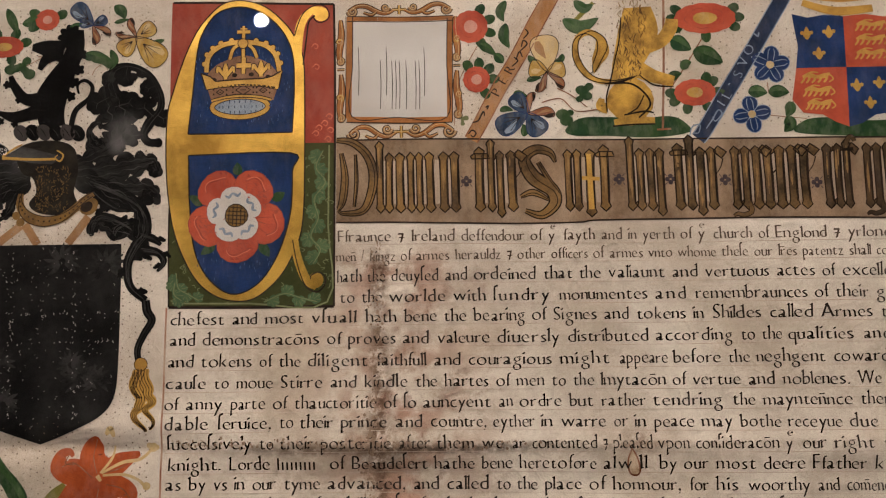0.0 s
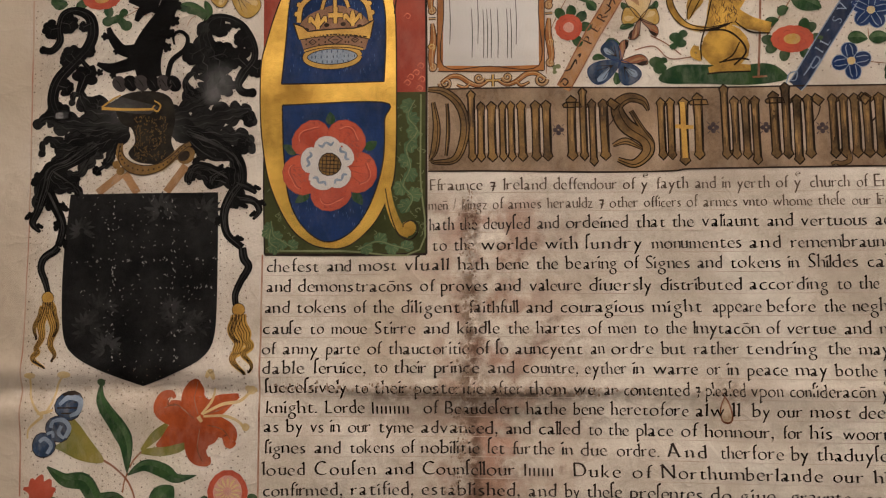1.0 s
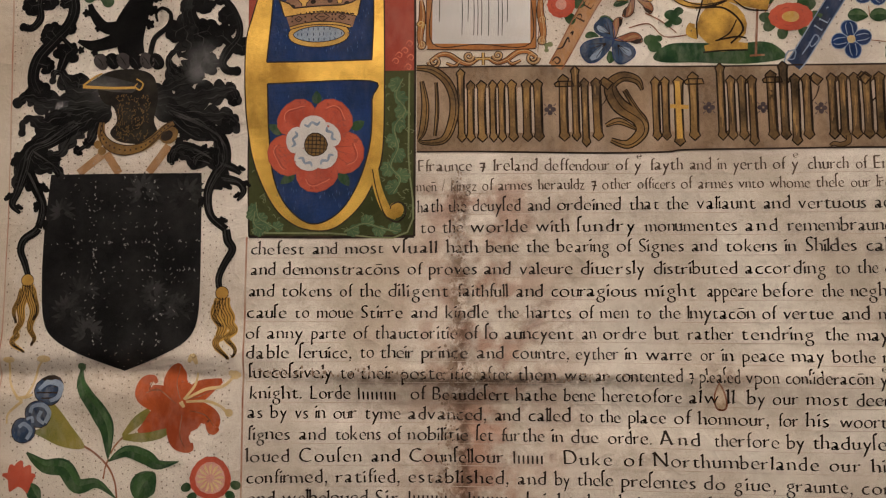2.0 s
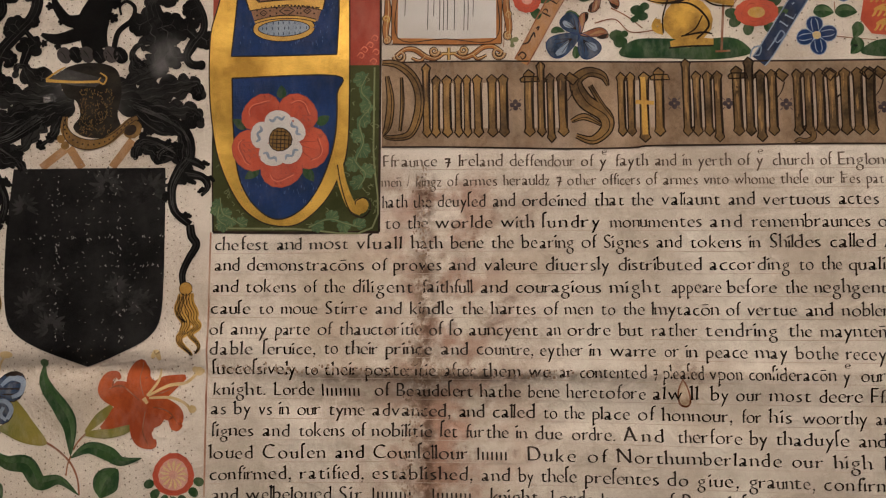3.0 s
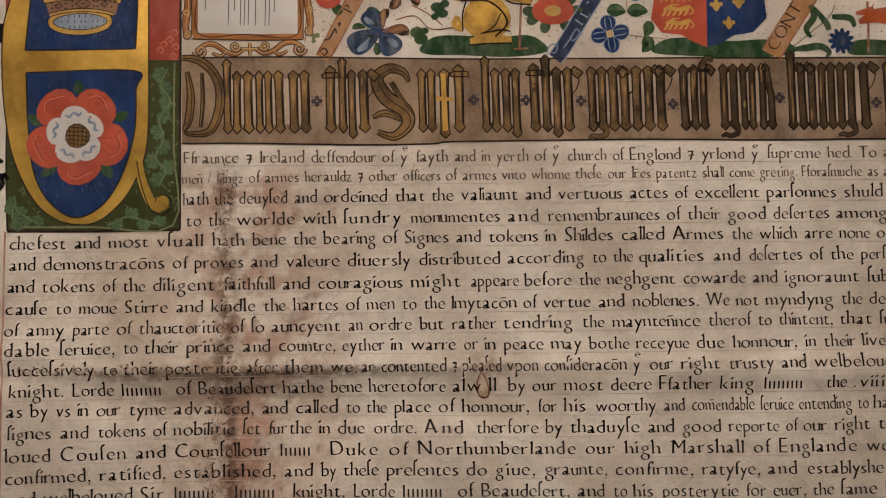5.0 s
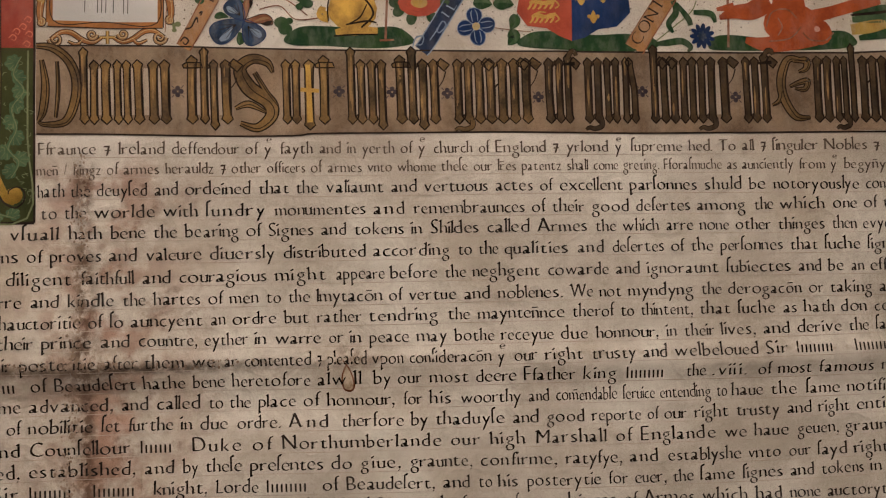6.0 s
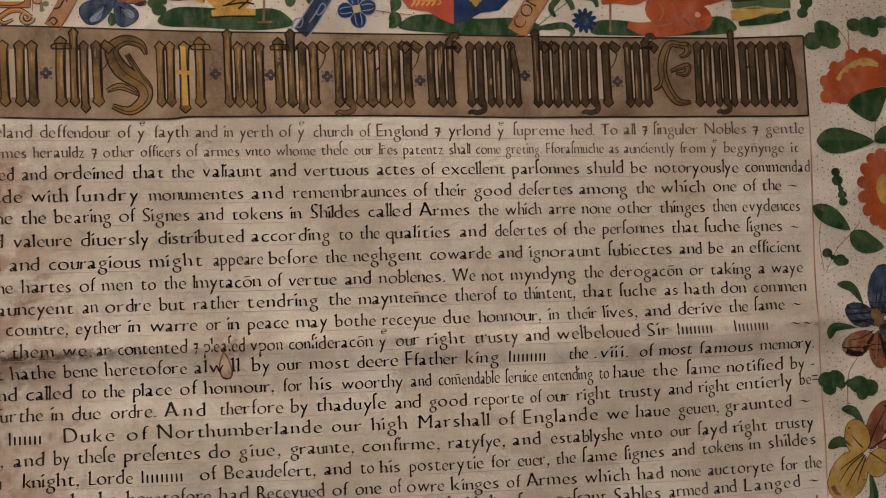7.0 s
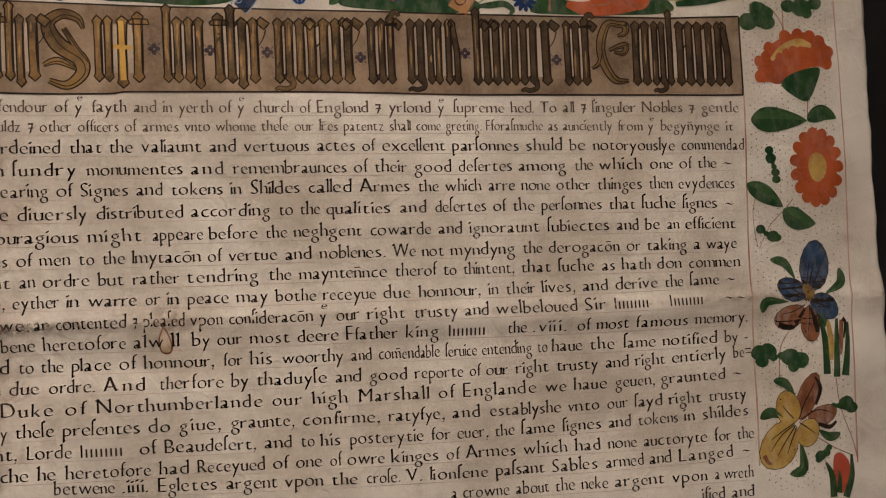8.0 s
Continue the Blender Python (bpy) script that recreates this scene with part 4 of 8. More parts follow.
# ---- the great initial: gilt letter on a red and green panel, with crown and rose ----
initial = group("initial_panel", "gilt initial on red, green and blue panels")
Paint().fill([(-100.5, 141.1), (-0.4, 137.4), (-0.2, 48.5), (-102, 51)], 1.6, 8).make("red_panel", BRICK, initial)
Paint().fill([(-102, 51.7), (-0.2, 49.2), (-2.2, -49.8), (-100.9, -47.8)], 1.7, 8).make("green_panel", MOSS, initial)
frame_line = Paint().ribbon([(-99.8, 141, 1.44), (-0.4, 137.4, 1.4)], 2.0).ribbon([(-0.4, 137.4, 1.4), (-0.1, 95.9, 1.4), (-0.5, 49.9, 1.36), (-1.4, -2, 1.36), (-2.2, -49.8, 1.32)], 2.0).ribbon([(-2.2, -49.8, 1.65), (-52.5, -49.1, 1.7), (-100.9, -47.8, 1.7)], 2.0).ribbon([(-100.9, -47.8, 1.02), (-101.6, 1, 1.02), (-100.9, 25.2, 1.02)], 2.0)
frame_line.make("panel_outline", OUTLINE, initial)
Paint().ribbon([(-4, 47.9, 1.02), (-5.1, -1.8, 1.02), (-6.2, -47.1, 0.99), (-52.5, -46.8, 1.02), (-98.9, -45.5, 0.99)], 2.1, steps=4).make("panel_rule", SAGE, initial)
GOLD_EDGE = [(-103.3, 46.2), (-102.6, 70.8), (-99.3, 84.2), (-92.6, 104.4), (-84.4, 122.2), (-75.7, 133.2), (-67, 139.5), (-55.7, 140.5), (-43.1, 136.4), (-32.6, 127.3), (-25.6, 117.6), (-20.1, 103.7), (-19.2, 78.7), (-19.5, 33), (-21, 0.3), (-25.5, -14.9), (-33, -28.9), (-43.1, -39.3), (-52.5, -44.4), (-63.2, -44.5), (-73.4, -41.2), (-83.6, -32.8), (-92.2, -18), (-98.9, 0.9), (-102.3, 23.5)]
gilt = Paint().fill(loop(GOLD_EDGE), 3.0, 7)
gilt.ribbon([(-23.9, 99.1, 6), (-22.6, 115.1, 5.6), (-20.8, 125, 5.52), (-17.2, 131.1, 5.04), (-12.4, 134.1, 4.09), (-7.6, 134.3, 3.13)], 3.05).disc(-8.4, 131.1, 4.57, 3.1)
gilt.ribbon([(-26.5, -1.1, 4.75), (-24.8, -15.4, 4.98), (-21.9, -26.1, 5.3), (-17.9, -34.4, 5.22), (-12.6, -38.3, 3.46)], 3.05).disc(-12.8, -34, 4.61, 3.1)
gilt.make("gilt_letter", GOLD, initial, "burnished gold leaf letter")
rim = Paint()
edge = loop(GOLD_EDGE)
rim.ribbon([(u, v, 1.6) for u, v in edge + edge[:1]], 2.8, steps=1)
rim.ribbon([(-19.7, 99, 0.93), (-17.3, 117.4, 0.96), (-16, 126.1, 0.96), (-12.4, 130.3, 0.96), (-13, 129.1, 0.72), (-11.2, 126.5, 0.72), (-7.6, 126, 0.72), (-4, 128.2, 0.72), (-3.4, 131.9, 0.6), (-6.3, 136.4, 0.6), (-12.3, 136.9, 0.6), (-19, 132.4, 0.72), (-22.6, 125.1, 0.72), (-24.8, 117.7, 0.72)], 3.6)
rim.ribbon([(-26.6, -9.4, 0.71), (-24.8, -20.1, 0.69), (-21.9, -30.8, 0.69), (-18.5, -37.9, 0.95), (-12.6, -41, 0.92), (-7.9, -37.6, 0.92), (-7.3, -32.4, 0.71), (-10.8, -29.3, 0.71), (-15.5, -31, 0.71), (-16.1, -33.3, 0.59)], 3.6)
rim.make("letter_outline", OUTLINE, initial)
UPPER = [(-90.3, 57.5), (-87.6, 82.9), (-85.1, 106.2), (-82, 119.7), (-74.3, 131.7), (-64.7, 136.3), (-55, 136.6), (-45.4, 133.1), (-37, 126.6), (-29.8, 116.6), (-25.9, 104.1), (-25.2, 84.5), (-26.5, 56.6)]
LOWER = [(-89.9, 44.3), (-27.5, 43.8), (-26.6, 32.6), (-27.4, 10.9), (-31, -5.7), (-37.8, -22.1), (-47.2, -34.8), (-59.5, -40.9), (-70.1, -37.9), (-80.8, -26.2), (-86.9, -8.8), (-89.4, 18.8)]
for field in (UPPER, LOWER):
    body = smooth_line(field, 5, False)
    Paint().fill(body, 4.0, 7).make("blue_field", BLUE, initial)
    Paint().ribbon([(p[0], p[1], 0.9) for p in body + body[:1]], 4.3, steps=1).make("field_outline", OUTLINE, initial)
hatch, star = Paint(), random.Random(3)
for u, v in [(star.uniform(-86, -28), star.uniform(62, 110)) for _ in range(130)] + [(star.uniform(-84, -36), star.uniform(-34, 36)) for _ in range(170)]:
    hatch.ribbon([(u, v, 0.3), (u + star.uniform(-0.3, 0.3), v + 1.6, 0.3)], 4.4, steps=2)
# pale scroll leaves on the green: a winding stem that throws lobed leaves to either side
def leaf_scroll(rows, leaves, size):
    scroll, light = Paint().ribbon(rows, 2.3), Paint()
    line = smooth_line(rows, 8)
    for k in range(leaves):
        i = int((k + 0.5) / leaves * (len(line) - 1))
        (u, v, w), (x, y, _) = line[i], line[min(i + 1, len(line) - 1)]
        d, side = Vector((x - u, y - v)).normalized(), 1 if k % 2 else -1
        for b, long in ((0.35, 1.0), (0.9, 1.15), (1.5, 0.95), (2.1, 0.65)):
            e = Matrix.Rotation(side * b, 2) @ d
            tip = (u + e.x * size * long, v + e.y * size * long)
            scroll.leaf([(u, v), ((u + tip[0]) / 2 + d.x * 0.3, (v + tip[1]) / 2 + d.y * 0.3), tip], size * 0.85, 2.4 + 0.02 * b)
            scroll.disc(u + e.x * size * long * 0.8, v + e.y * size * long * 0.8, size * 0.3, 2.42)
            light.ribbon([(u + e.x * size * 0.4, v + e.y * size * 0.4, 0.15), (tip[0] - d.y * 0.3, tip[1] + d.x * 0.3, 0.3)], 2.8, steps=2)
    light.ribbon([(u + 0.4, v, 0.45) for u, v, w in rows], 2.8)
    scroll = scroll.make("leaf_scroll", LEAFY, initial, "pale green leaf scrolls")
    light.make("scroll_light", SAGE, scroll)


for rows, leaves, size in (([(-8.0, 44.5, 1.0), (-12.5, 34.3, 1.8), (-6.9, 25.2, 2.0), (-13.9, 15.1, 1.8), (-11.4, 3.6, 2.0), (-15.9, -7.7, 2.0), (-10.3, -15.5, 1.8), (-14.8, -24.2, 1.0)], 9, 6.0), ([(-97.0, -27.4, 1.0), (-95.6, -36.4, 1.3), (-89.8, -40.3, 1.3), (-83.4, -44.2, 0.8)], 4, 4.6), ([(-97.6, -32.5, 0.8), (-98.2, -40.1, 1.0), (-93.6, -44.0, 0.8)], 3, 4.4), ([(-43.9, -46.3, 1.0), (-32.5, -41.5, 1.5), (-22.4, -44.2, 1.5), (-12.4, -46.9, 1.0)], 4, 5.2)):
    leaf_scroll(rows, leaves, size)
# the same in faint gilding on the red
for u, v in [(-11.9, 97.2), (-4.0, 65.4), (-6.8, 61.3), (-3.4, 56.9), (-12.4, 55.1), (-4.9, 51.3), (-10.3, 58.6), (-12.4, 110.2)]:
    Paint().ribbon([(u - 2.0, v, 0.3), (u, v + 2.0, 0.7), (u + 2.0, v + 0.6, 0.6), (u + 1.0, v - 1.4, 0.4), (u - 0.6, v - 0.4, 0.3)], 2.3).make("red_panel_scroll", CORAL, initial)
fine = Paint()
for i in range(220):
    u, v = star.uniform(-99, -3), star.uniform(-48, 40)
    fine.ribbon([(u, v, 0.35), (u + star.uniform(-2, 2), v + star.uniform(0.5, 2), 0.35), (u + star.uniform(-2.5, 2.5), v + star.uniform(1, 3), 0.3)], 2.5, steps=3)
tagged(fine.make("hatching", SAGE, initial), kind="stuff")
tagged(hatch.make("blue_hatching", BLUE_LIGHT, initial), kind="stuff")

crown, crown_edge = Paint(), Paint()


def gild(rows, layer):
    crown.ribbon(rows, layer + 2.0)
    crown_edge.ribbon(rows, layer + 1.4, 1.0, 0.55)


# the arches, with their scalloped outer edge
for rows in ([(-79.2, 95.9, 2.6), (-77.6, 106.1, 2.9), (-69.5, 112.8, 2.9), (-58.2, 114.8, 2.8)],
             [(-54.1, 114.6, 2.8), (-43.4, 112.4, 2.8), (-36.6, 105.7, 2.8), (-34.3, 95.3, 2.6)]):
    gild(rows, 5.0)
    for u, v, w in smooth_line(rows, 2)[1:-1]:
        out = Vector((u + 58.0, v - 92.0)).normalized()
        crown.disc(u + out.x * 1.6, v + out.y * 1.6, 1.5, 7.05)
        crown_edge.disc(u + out.x * 1.6, v + out.y * 1.6, 2.0, 6.5)
for rows in ([(-64.8, 103.6, 1.9), (-62.6, 110.4, 1.9), (-58.2, 113.5, 1.7)], [(-48.0, 104.3, 1.9), (-50.3, 109.9, 1.9), (-54.1, 113.4, 1.7)], [(-56.5, 104.1, 1.9), (-56.6, 112.0, 1.9)]):
    gild(rows, 5.05)
# the orb and its cross
for rows in ([(-56.2, 124.8, 1.4), (-56.3, 116.9, 1.9)], [(-60.2, 121.1, 1.9), (-52.2, 121.0, 1.9)], [(-58.2, 123.1, 0.8), (-54.0, 122.9, 0.8)]):
    gild(rows, 5.2)
crown.disc(*(-56.7, 113.7), 2.9, 7.4)
crown_edge.disc(*(-56.7, 113.7), 3.4, 7.25)
# the lilies and the cross that stand on the circlet
for u, v in [(-67.4, 96.8), (-45.6, 97.9)]:
    gild([(u, v - 5.6, 2.0), (u, v, 3.4), (u, v + 4.4, 1.2)], 6.2)
    for s in (-1, 1):
        gild([(u + 0.4 * s, v - 4.0, 1.2), (u + 2.9 * s, v - 0.6, 2.0), (u + 4.6 * s, v + 1.8, 1.9), (u + 5.2 * s, v - 1.4, 1.2)], 6.15)
for rows in ([(-56.2, 104.7, 2.6), (-56.4, 94.4, 2.1)], [(-60.7, 99.7, 2.8), (-51.8, 99.6, 2.8)]):
    gild(rows, 6.3)
# the circlet: a plain gilt lip, flaring at its ends, and a second lip under the jewels
lip = [(-82.5, 95.4), (-76.6, 93.1), (-73.6, 90.1), (-67.1, 90.5), (-56.5, 90.9), (-44.7, 90.9), (-38.6, 92.3), (-32.3, 95.9), (-34.6, 84.7), (-44.7, 86.5), (-56.5, 87.5), (-67.7, 87.1), (-79.7, 85.9)]
crown.fill(lip, 8.5)
crown_edge.ribbon([(u, v, 0.9) for u, v in lip + lip[:1]], 8.7, steps=1)
gild([(-79.2, 85.9, 1.4), (-67.7, 87.2, 1.4), (-56.5, 87.5, 1.4), (-44.7, 86.8, 1.4), (-35.1, 84.7, 1.4)], 6.7)
gild([(-76.0, 77.8, 1.2), (-67.7, 79.7, 1.2), (-57.7, 80.3, 1.2), (-47.1, 79.5, 1.2), (-39.2, 77.4, 1.2)], 6.7)
for (u, v) in [(-61.8, 93.6), (-51.5, 93.8), (-74.6, 91.1), (-41.2, 92.0)]:
    crown_edge.disc(u, v, 1.7, 8.3, 1.3)
crown = crown.make("crown", CROWN_GOLD, initial, "gilt royal crown")
crown_edge.make("crown_edge", OUTLINE, crown)
Paint().fill(loop([(-78.4, 93.4), (-74.2, 99.3), (-67.7, 102.9), (-56.5, 106.1), (-44.7, 102.8), (-38.2, 97.9), (-35.3, 92.3), (-44.7, 89.4), (-56.5, 89.4), (-69.5, 89.4)]), 6.0, 4).make("crown_cap", CAP_PINK, crown, "rose-tan cap")
Paint().fill([(-78.6, 85.9), (-67.7, 87.2), (-56.5, 87.5), (-44.7, 86.8), (-35.6, 84.7), (-38.0, 77.1), (-47.1, 79.5), (-57.7, 80.5), (-67.7, 79.9), (-76.0, 77.4)], 6.4, 4).make("jewelled_band", CAP_PINK, crown)
ring = (-58.4, 73.6, 17.2)
rim_line = [(ring[0] + ring[2] * math.cos(a / 8 * math.pi), ring[1] + ring[2] * 0.37 * math.sin(a / 8 * math.pi), 2.6) for a in range(17)]
Paint().ribbon(rim_line, 7.7, steps=2).make("crown_rim", CROWN_GOLD, crown)
Paint().ribbon(rim_line, 7.2, 1.0, 0.5, steps=2).make("rim_edge", OUTLINE, crown)
Paint().disc(ring[0], ring[1], ring[2] * 0.95, 6.8, ring[2] * 0.34).make("ermine_lining", PALE_BLUE, crown, "pale ermine lining")
spots, tail = Paint(), random.Random(8)
for a in range(9):
    for b in range(3):
        x, y = (a - 4) / 4.6 + tail.uniform(-0.04, 0.04), (b - 1) / 1.7
        if x * x + y * y < 0.8:
            u, v = ring[0] + x * ring[2] * 0.9, ring[1] + y * ring[2] * 0.32
            spots.ribbon([(u, v + 0.9, 0.4), (u + 0.1, v, 0.6), (u, v - 0.9, 0.3)], 7.5, steps=2)
tagged(spots.make("ermine_spots", SLATE, crown), kind="stuff")
jewels = Paint()
for u, v, wide, tall in ((-56.5, 84.1, 4.6, 3.0), (-70.7, 83.2, 2.3, 1.7), (-44.2, 83.6, 2.3, 1.7)):
    jewels.ribbon([(u - wide, v, 0.6), (u, v + tall, 0.6), (u + wide, v, 0.6), (u, v - tall, 0.6), (u - wide, v, 0.6)], 8.6, steps=1)
    jewels.ribbon([(u - wide * 0.4, v, 0.5), (u + wide * 0.4, v, 0.5)], 8.6)
    for s in (-1, 1):
        for k in (-1, 1):
            jewels.disc(u + s * (wide + 1.7), v + 1.5 * k - 0.2 * s, 0.55, 8.6)
jewels.make("jewel_lines", OUTLINE, crown)

rose = group("heraldic_rose", "red and white double rose on blue")
for a, b in ([(-60.4, 31.2), (-60.1, 39.1)], [(-38.9, 15.5), (-31.2, 19.7)], [(-46.6, -11.2), (-40.7, -19.1)], [(-73.9, -10.4), (-82.1, -16.7)], [(-81.2, 13.8), (-89.6, 19.4)]):
    Paint().leaf([a, ((a[0] + b[0]) / 2 + 0.4, (a[1] + b[1]) / 2), b], 6.0, 4.8).make("sepal", GREEN, rose)
for k, (u, v) in enumerate([(-72.1, 23.0), (-50.2, 22.6), (-42.1, 0.6), (-60.2, -11.7), (-79.1, 0.5)]):
    out = Vector((u + 60.7, v - 6.5)).normalized()
    a0, r = math.atan2(out.y, out.x), 11.7
    petal = Paint().disc(u, v, r * 0.86, 5.0 + 0.06 * k, r * 1.06, math.degrees(a0)).make("red_petal", RED, rose)
    Paint().disc(u, v, r * 0.86 + 0.45, 4.95 + 0.06 * k, r * 1.06 + 0.45, math.degrees(a0)).make("petal_outline", BRICK, petal)
    fold, glow = Paint(), Paint()
    # the turned-over rim: a wavy pale line, with a deeper red beside it
    wave = []
    for i in range(13):
        b = -1.15 + 2.3 * i / 12
        d = r * (0.62 + 0.07 * math.sin(3.5 * b + k))
        x, y = d * math.cos(b) * 0.86, d * math.sin(b) * 1.1
        wave.append((u + out.x * x - out.y * y, v + out.y * x + out.x * y, 0.55))
    glow.ribbon(wave, 5.6, steps=2)
    fold.ribbon([(x - out.x * 0.9, y - out.y * 0.9, 1.0) for x, y, w in wave], 5.5, steps=2)
    for s in (-0.5, 0.0, 0.45):
        fold.ribbon([(u - out.x * r * 0.6 - out.y * r * s * 0.4, v - out.y * r * 0.6 + out.x * r * s * 0.4, 0.9), (u + out.x * r * 0.2 - out.y * r * s, v + out.y * r * 0.2 + out.x * r * s, 0.3)], 5.5)
    fold.make("petal_fold", BRICK, petal)
    glow.make("petal_light", CORAL, petal)
Paint().disc(-60.7, 6.5, 11.5, 5.62).make("rose_ground", RED, rose)
for u, v in [(-62.4, 17.8), (-52.5, 12.1), (-54.8, -1.4), (-66.2, -2.6), (-72.3, 9.7)]:
    out = Vector((u + 60.5, v - 6.8)).normalized()
    r, turn = 7.7, math.degrees(math.atan2(out.y, out.x))
    petal = Paint().disc(u, v, r * 0.82, 6.0, r * 1.05, turn).make("white_petal", WHITE, rose)
    edge_line = Paint().disc(u, v, r * 0.82 + 0.4, 5.9, r * 1.05 + 0.4, turn)
    edge_line.make("petal_outline", BRICK, petal)
    curl = Paint()
    curl.ribbon([(u + out.x * 1.8 - out.y * r * 0.62, v + out.y * 1.8 + out.x * r * 0.62, 0.8), (u + out.x * 0.3 - out.y * r * 0.35, v + out.y * 0.3 + out.x * r * 0.35, 1.7), (u + out.x * 2.2, v + out.y * 2.2, 1.3), (u + out.x * 0.3 + out.y * r * 0.35, v + out.y * 0.3 - out.x * r * 0.35, 1.7), (u + out.x * 1.8 + out.y * r * 0.62, v + out.y * 1.8 - out.x * r * 0.62, 0.8)], 6.4)
    curl.make("petal_shade", PALE_BLUE, petal)
Paint().disc(-60.9, 7.1, 7.36, 6.3).make("white_ground", WHITE, rose)
heart = (-60.7, 6.5, 6.65)
Paint().disc(*heart, 6.8).make("rose_heart", BRONZE, rose)
mesh_lines = Paint()
for k in range(-2, 3):
    w = math.sqrt(max(0, heart[2] ** 2 - (k * 2.4) ** 2)) * 0.95
    mesh_lines.ribbon([(heart[0] - w, heart[1] + k * 2.4 + 0.5, 0.5), (heart[0] + w, heart[1] + k * 2.4 - 0.5, 0.5)], 7.2).ribbon([(heart[0] + k * 2.4, heart[1] - w, 0.5), (heart[0] + k * 2.4 + 0.6, heart[1] + w, 0.5)], 7.2)
mesh_lines.disc(*heart[:2], heart[2] + 0.6, 6.7).make("heart_lattice", OUTLINE, rose)

# ---- the coat of arms: black shield, helm, crest and mantling with tasselled cords ----
arms = group("coat_of_arms", "black shield with helm, mantling and tassels")
EDGE = [(-222.8, -7.7), (-129.8, -8.8)] + smooth_line([(-129.5, -44.3), (-129.9, -71.6), (-131.6, -97.2), (-139.3, -110.1), (-157.9, -119.6), (-175.7, -126.1)], 5) + smooth_line([(-175.9, -126.1), (-199.4, -117.1), (-218.7, -106.7), (-225.6, -94.7), (-227.2, -69.6), (-225.9, -42)], 5)
shield = Paint().fill(EDGE, 2.0, 6).make("shield", SHIELD, arms, "tarnished black shield with flaking paint")
flecks, dust = Paint(), random.Random(11)
for _ in range(260):
    u, v = dust.uniform(-215, -130), dust.uniform(-125, 8)
    if v < -95 and abs(u + 172) > 36 - (-95 - v) * 1.1:
        continue
    a, s = dust.uniform(0, 6.3), dust.choice((0.2, 0.3, 0.45, 0.8))
    flecks.ribbon([(u, v, 0.2), (u + s * math.cos(a), v + s * math.sin(a), 0.3), (u + 1.8 * s * math.cos(a + 0.7), v + 1.8 * s * math.sin(a + 0.7), 0.2)], 3.0, steps=2)
flecks = tagged(flecks.make("paint_flecks", FLECK, shield), kind="stuff")
for u, v, r in [(-138.2, -22.3, 10.35), (-215, -30.6, 7.36), (-164.9, -18.7, 9.68)] + [(-210.4, -90.3, 9.04), (-152.7, -87.7, 10.35), (-143.3, -89.7, 8.47), (-202.1, -79.4, 9.68), (-158.4, -80.2, 7.53), (-197.8, -102.5, 9.03)]:
    charge = Paint()
    for k in range(11):
        a = radians(-40 + 26 * k + dust.uniform(-6, 6))
        charge.leaf([(u + 0.2 * r * math.cos(a), v + 0.2 * r * math.sin(a)), (u + 0.7 * r * math.cos(a + 0.1), v + 0.7 * r * math.sin(a + 0.1)), (u + 1.2 * r * math.cos(a), v + 1.2 * r * math.sin(a))], r * 0.3, 2.4 + 0.02 * k)
    charge.make("worn_charge", SHIELD_WORN, shield)
cracks = Paint()
for (u, v), (x, y), count in (((-195, -12), (-194, -112), 26), ((-158, -10), (-156, -120), 30), ((-222, -49), (-131, -49), 26), ((-222, -68), (-131, -66), 14)):
    for _ in range(count):
        t = dust.random()
        a, b, r = u + (x - u) * t + dust.gauss(0, 1.2), v + (y - v) * t + dust.gauss(0, 0.7), dust.uniform(0.2, 0.8)
        cracks.ribbon([(a, b, 0.2), (a + r * dust.uniform(-1, 1), b - r, dust.uniform(0.3, 0.8)), (a + r * dust.uniform(-1.5, 1.5), b - 2.2 * r, 0.2)], 3.0, steps=2)
tagged(cracks.make("crease_flakes", FLECK, shield), kind="stuff")

sticks = Paint().ribbon([(-191.1, 3.7, 5.03), (-205.4, -7.4, 5.03)], 1.8).ribbon([(-188.6, 4.6, 5.03), (-180.3, -8.1, 4.89)], 1.8).ribbon([(-149.9, 8.2, 5.03), (-162.1, -7.9, 4.89)], 1.8)
sticks.make("helm_straps", TAN, arms)


def acanthus(rows, lobes=5, size=0.62, layer=2.5):
    """A mantling frond: a tapering stem with rounded leaf lobes down both sides and a curled end."""
    paint = Paint().ribbon(rows, layer)
    line = smooth_line(rows, 6)
    n = len(line)
    for k in range(lobes):
        i = int((k + 0.6) / lobes * (n - 1))
        u, v, w = line[i]
        a, b = line[max(i - 1, 0)], line[min(i + 1, n - 1)]
        d = Vector((b[0] - a[0], b[1] - a[1])).normalized()
        side = 1 if k % 2 else -1
        r = max(2.4, w * size)
        c = (u - side * d.y * (w * 0.55 + r * 0.2), v + side * d.x * (w * 0.55 + r * 0.2))
        paint.disc(*c, r, layer + 0.05, r * 0.75, math.degrees(math.atan2(d.y, d.x)) + side * 25, 5, 0.3)
        tip = (c[0] - side * d.y * r * 0.8 + d.x * r * 0.9, c[1] + side * d.x * r * 0.8 + d.y * r * 0.9)
        paint.leaf([c, ((c[0] + tip[0]) / 2 + d.x, (c[1] + tip[1]) / 2 + d.y), tip], r * 1.1, layer + 0.06)
    u, v, w = line[0]
    return paint.disc(u, v, max(1.6, w * 0.7), layer + 0.05)



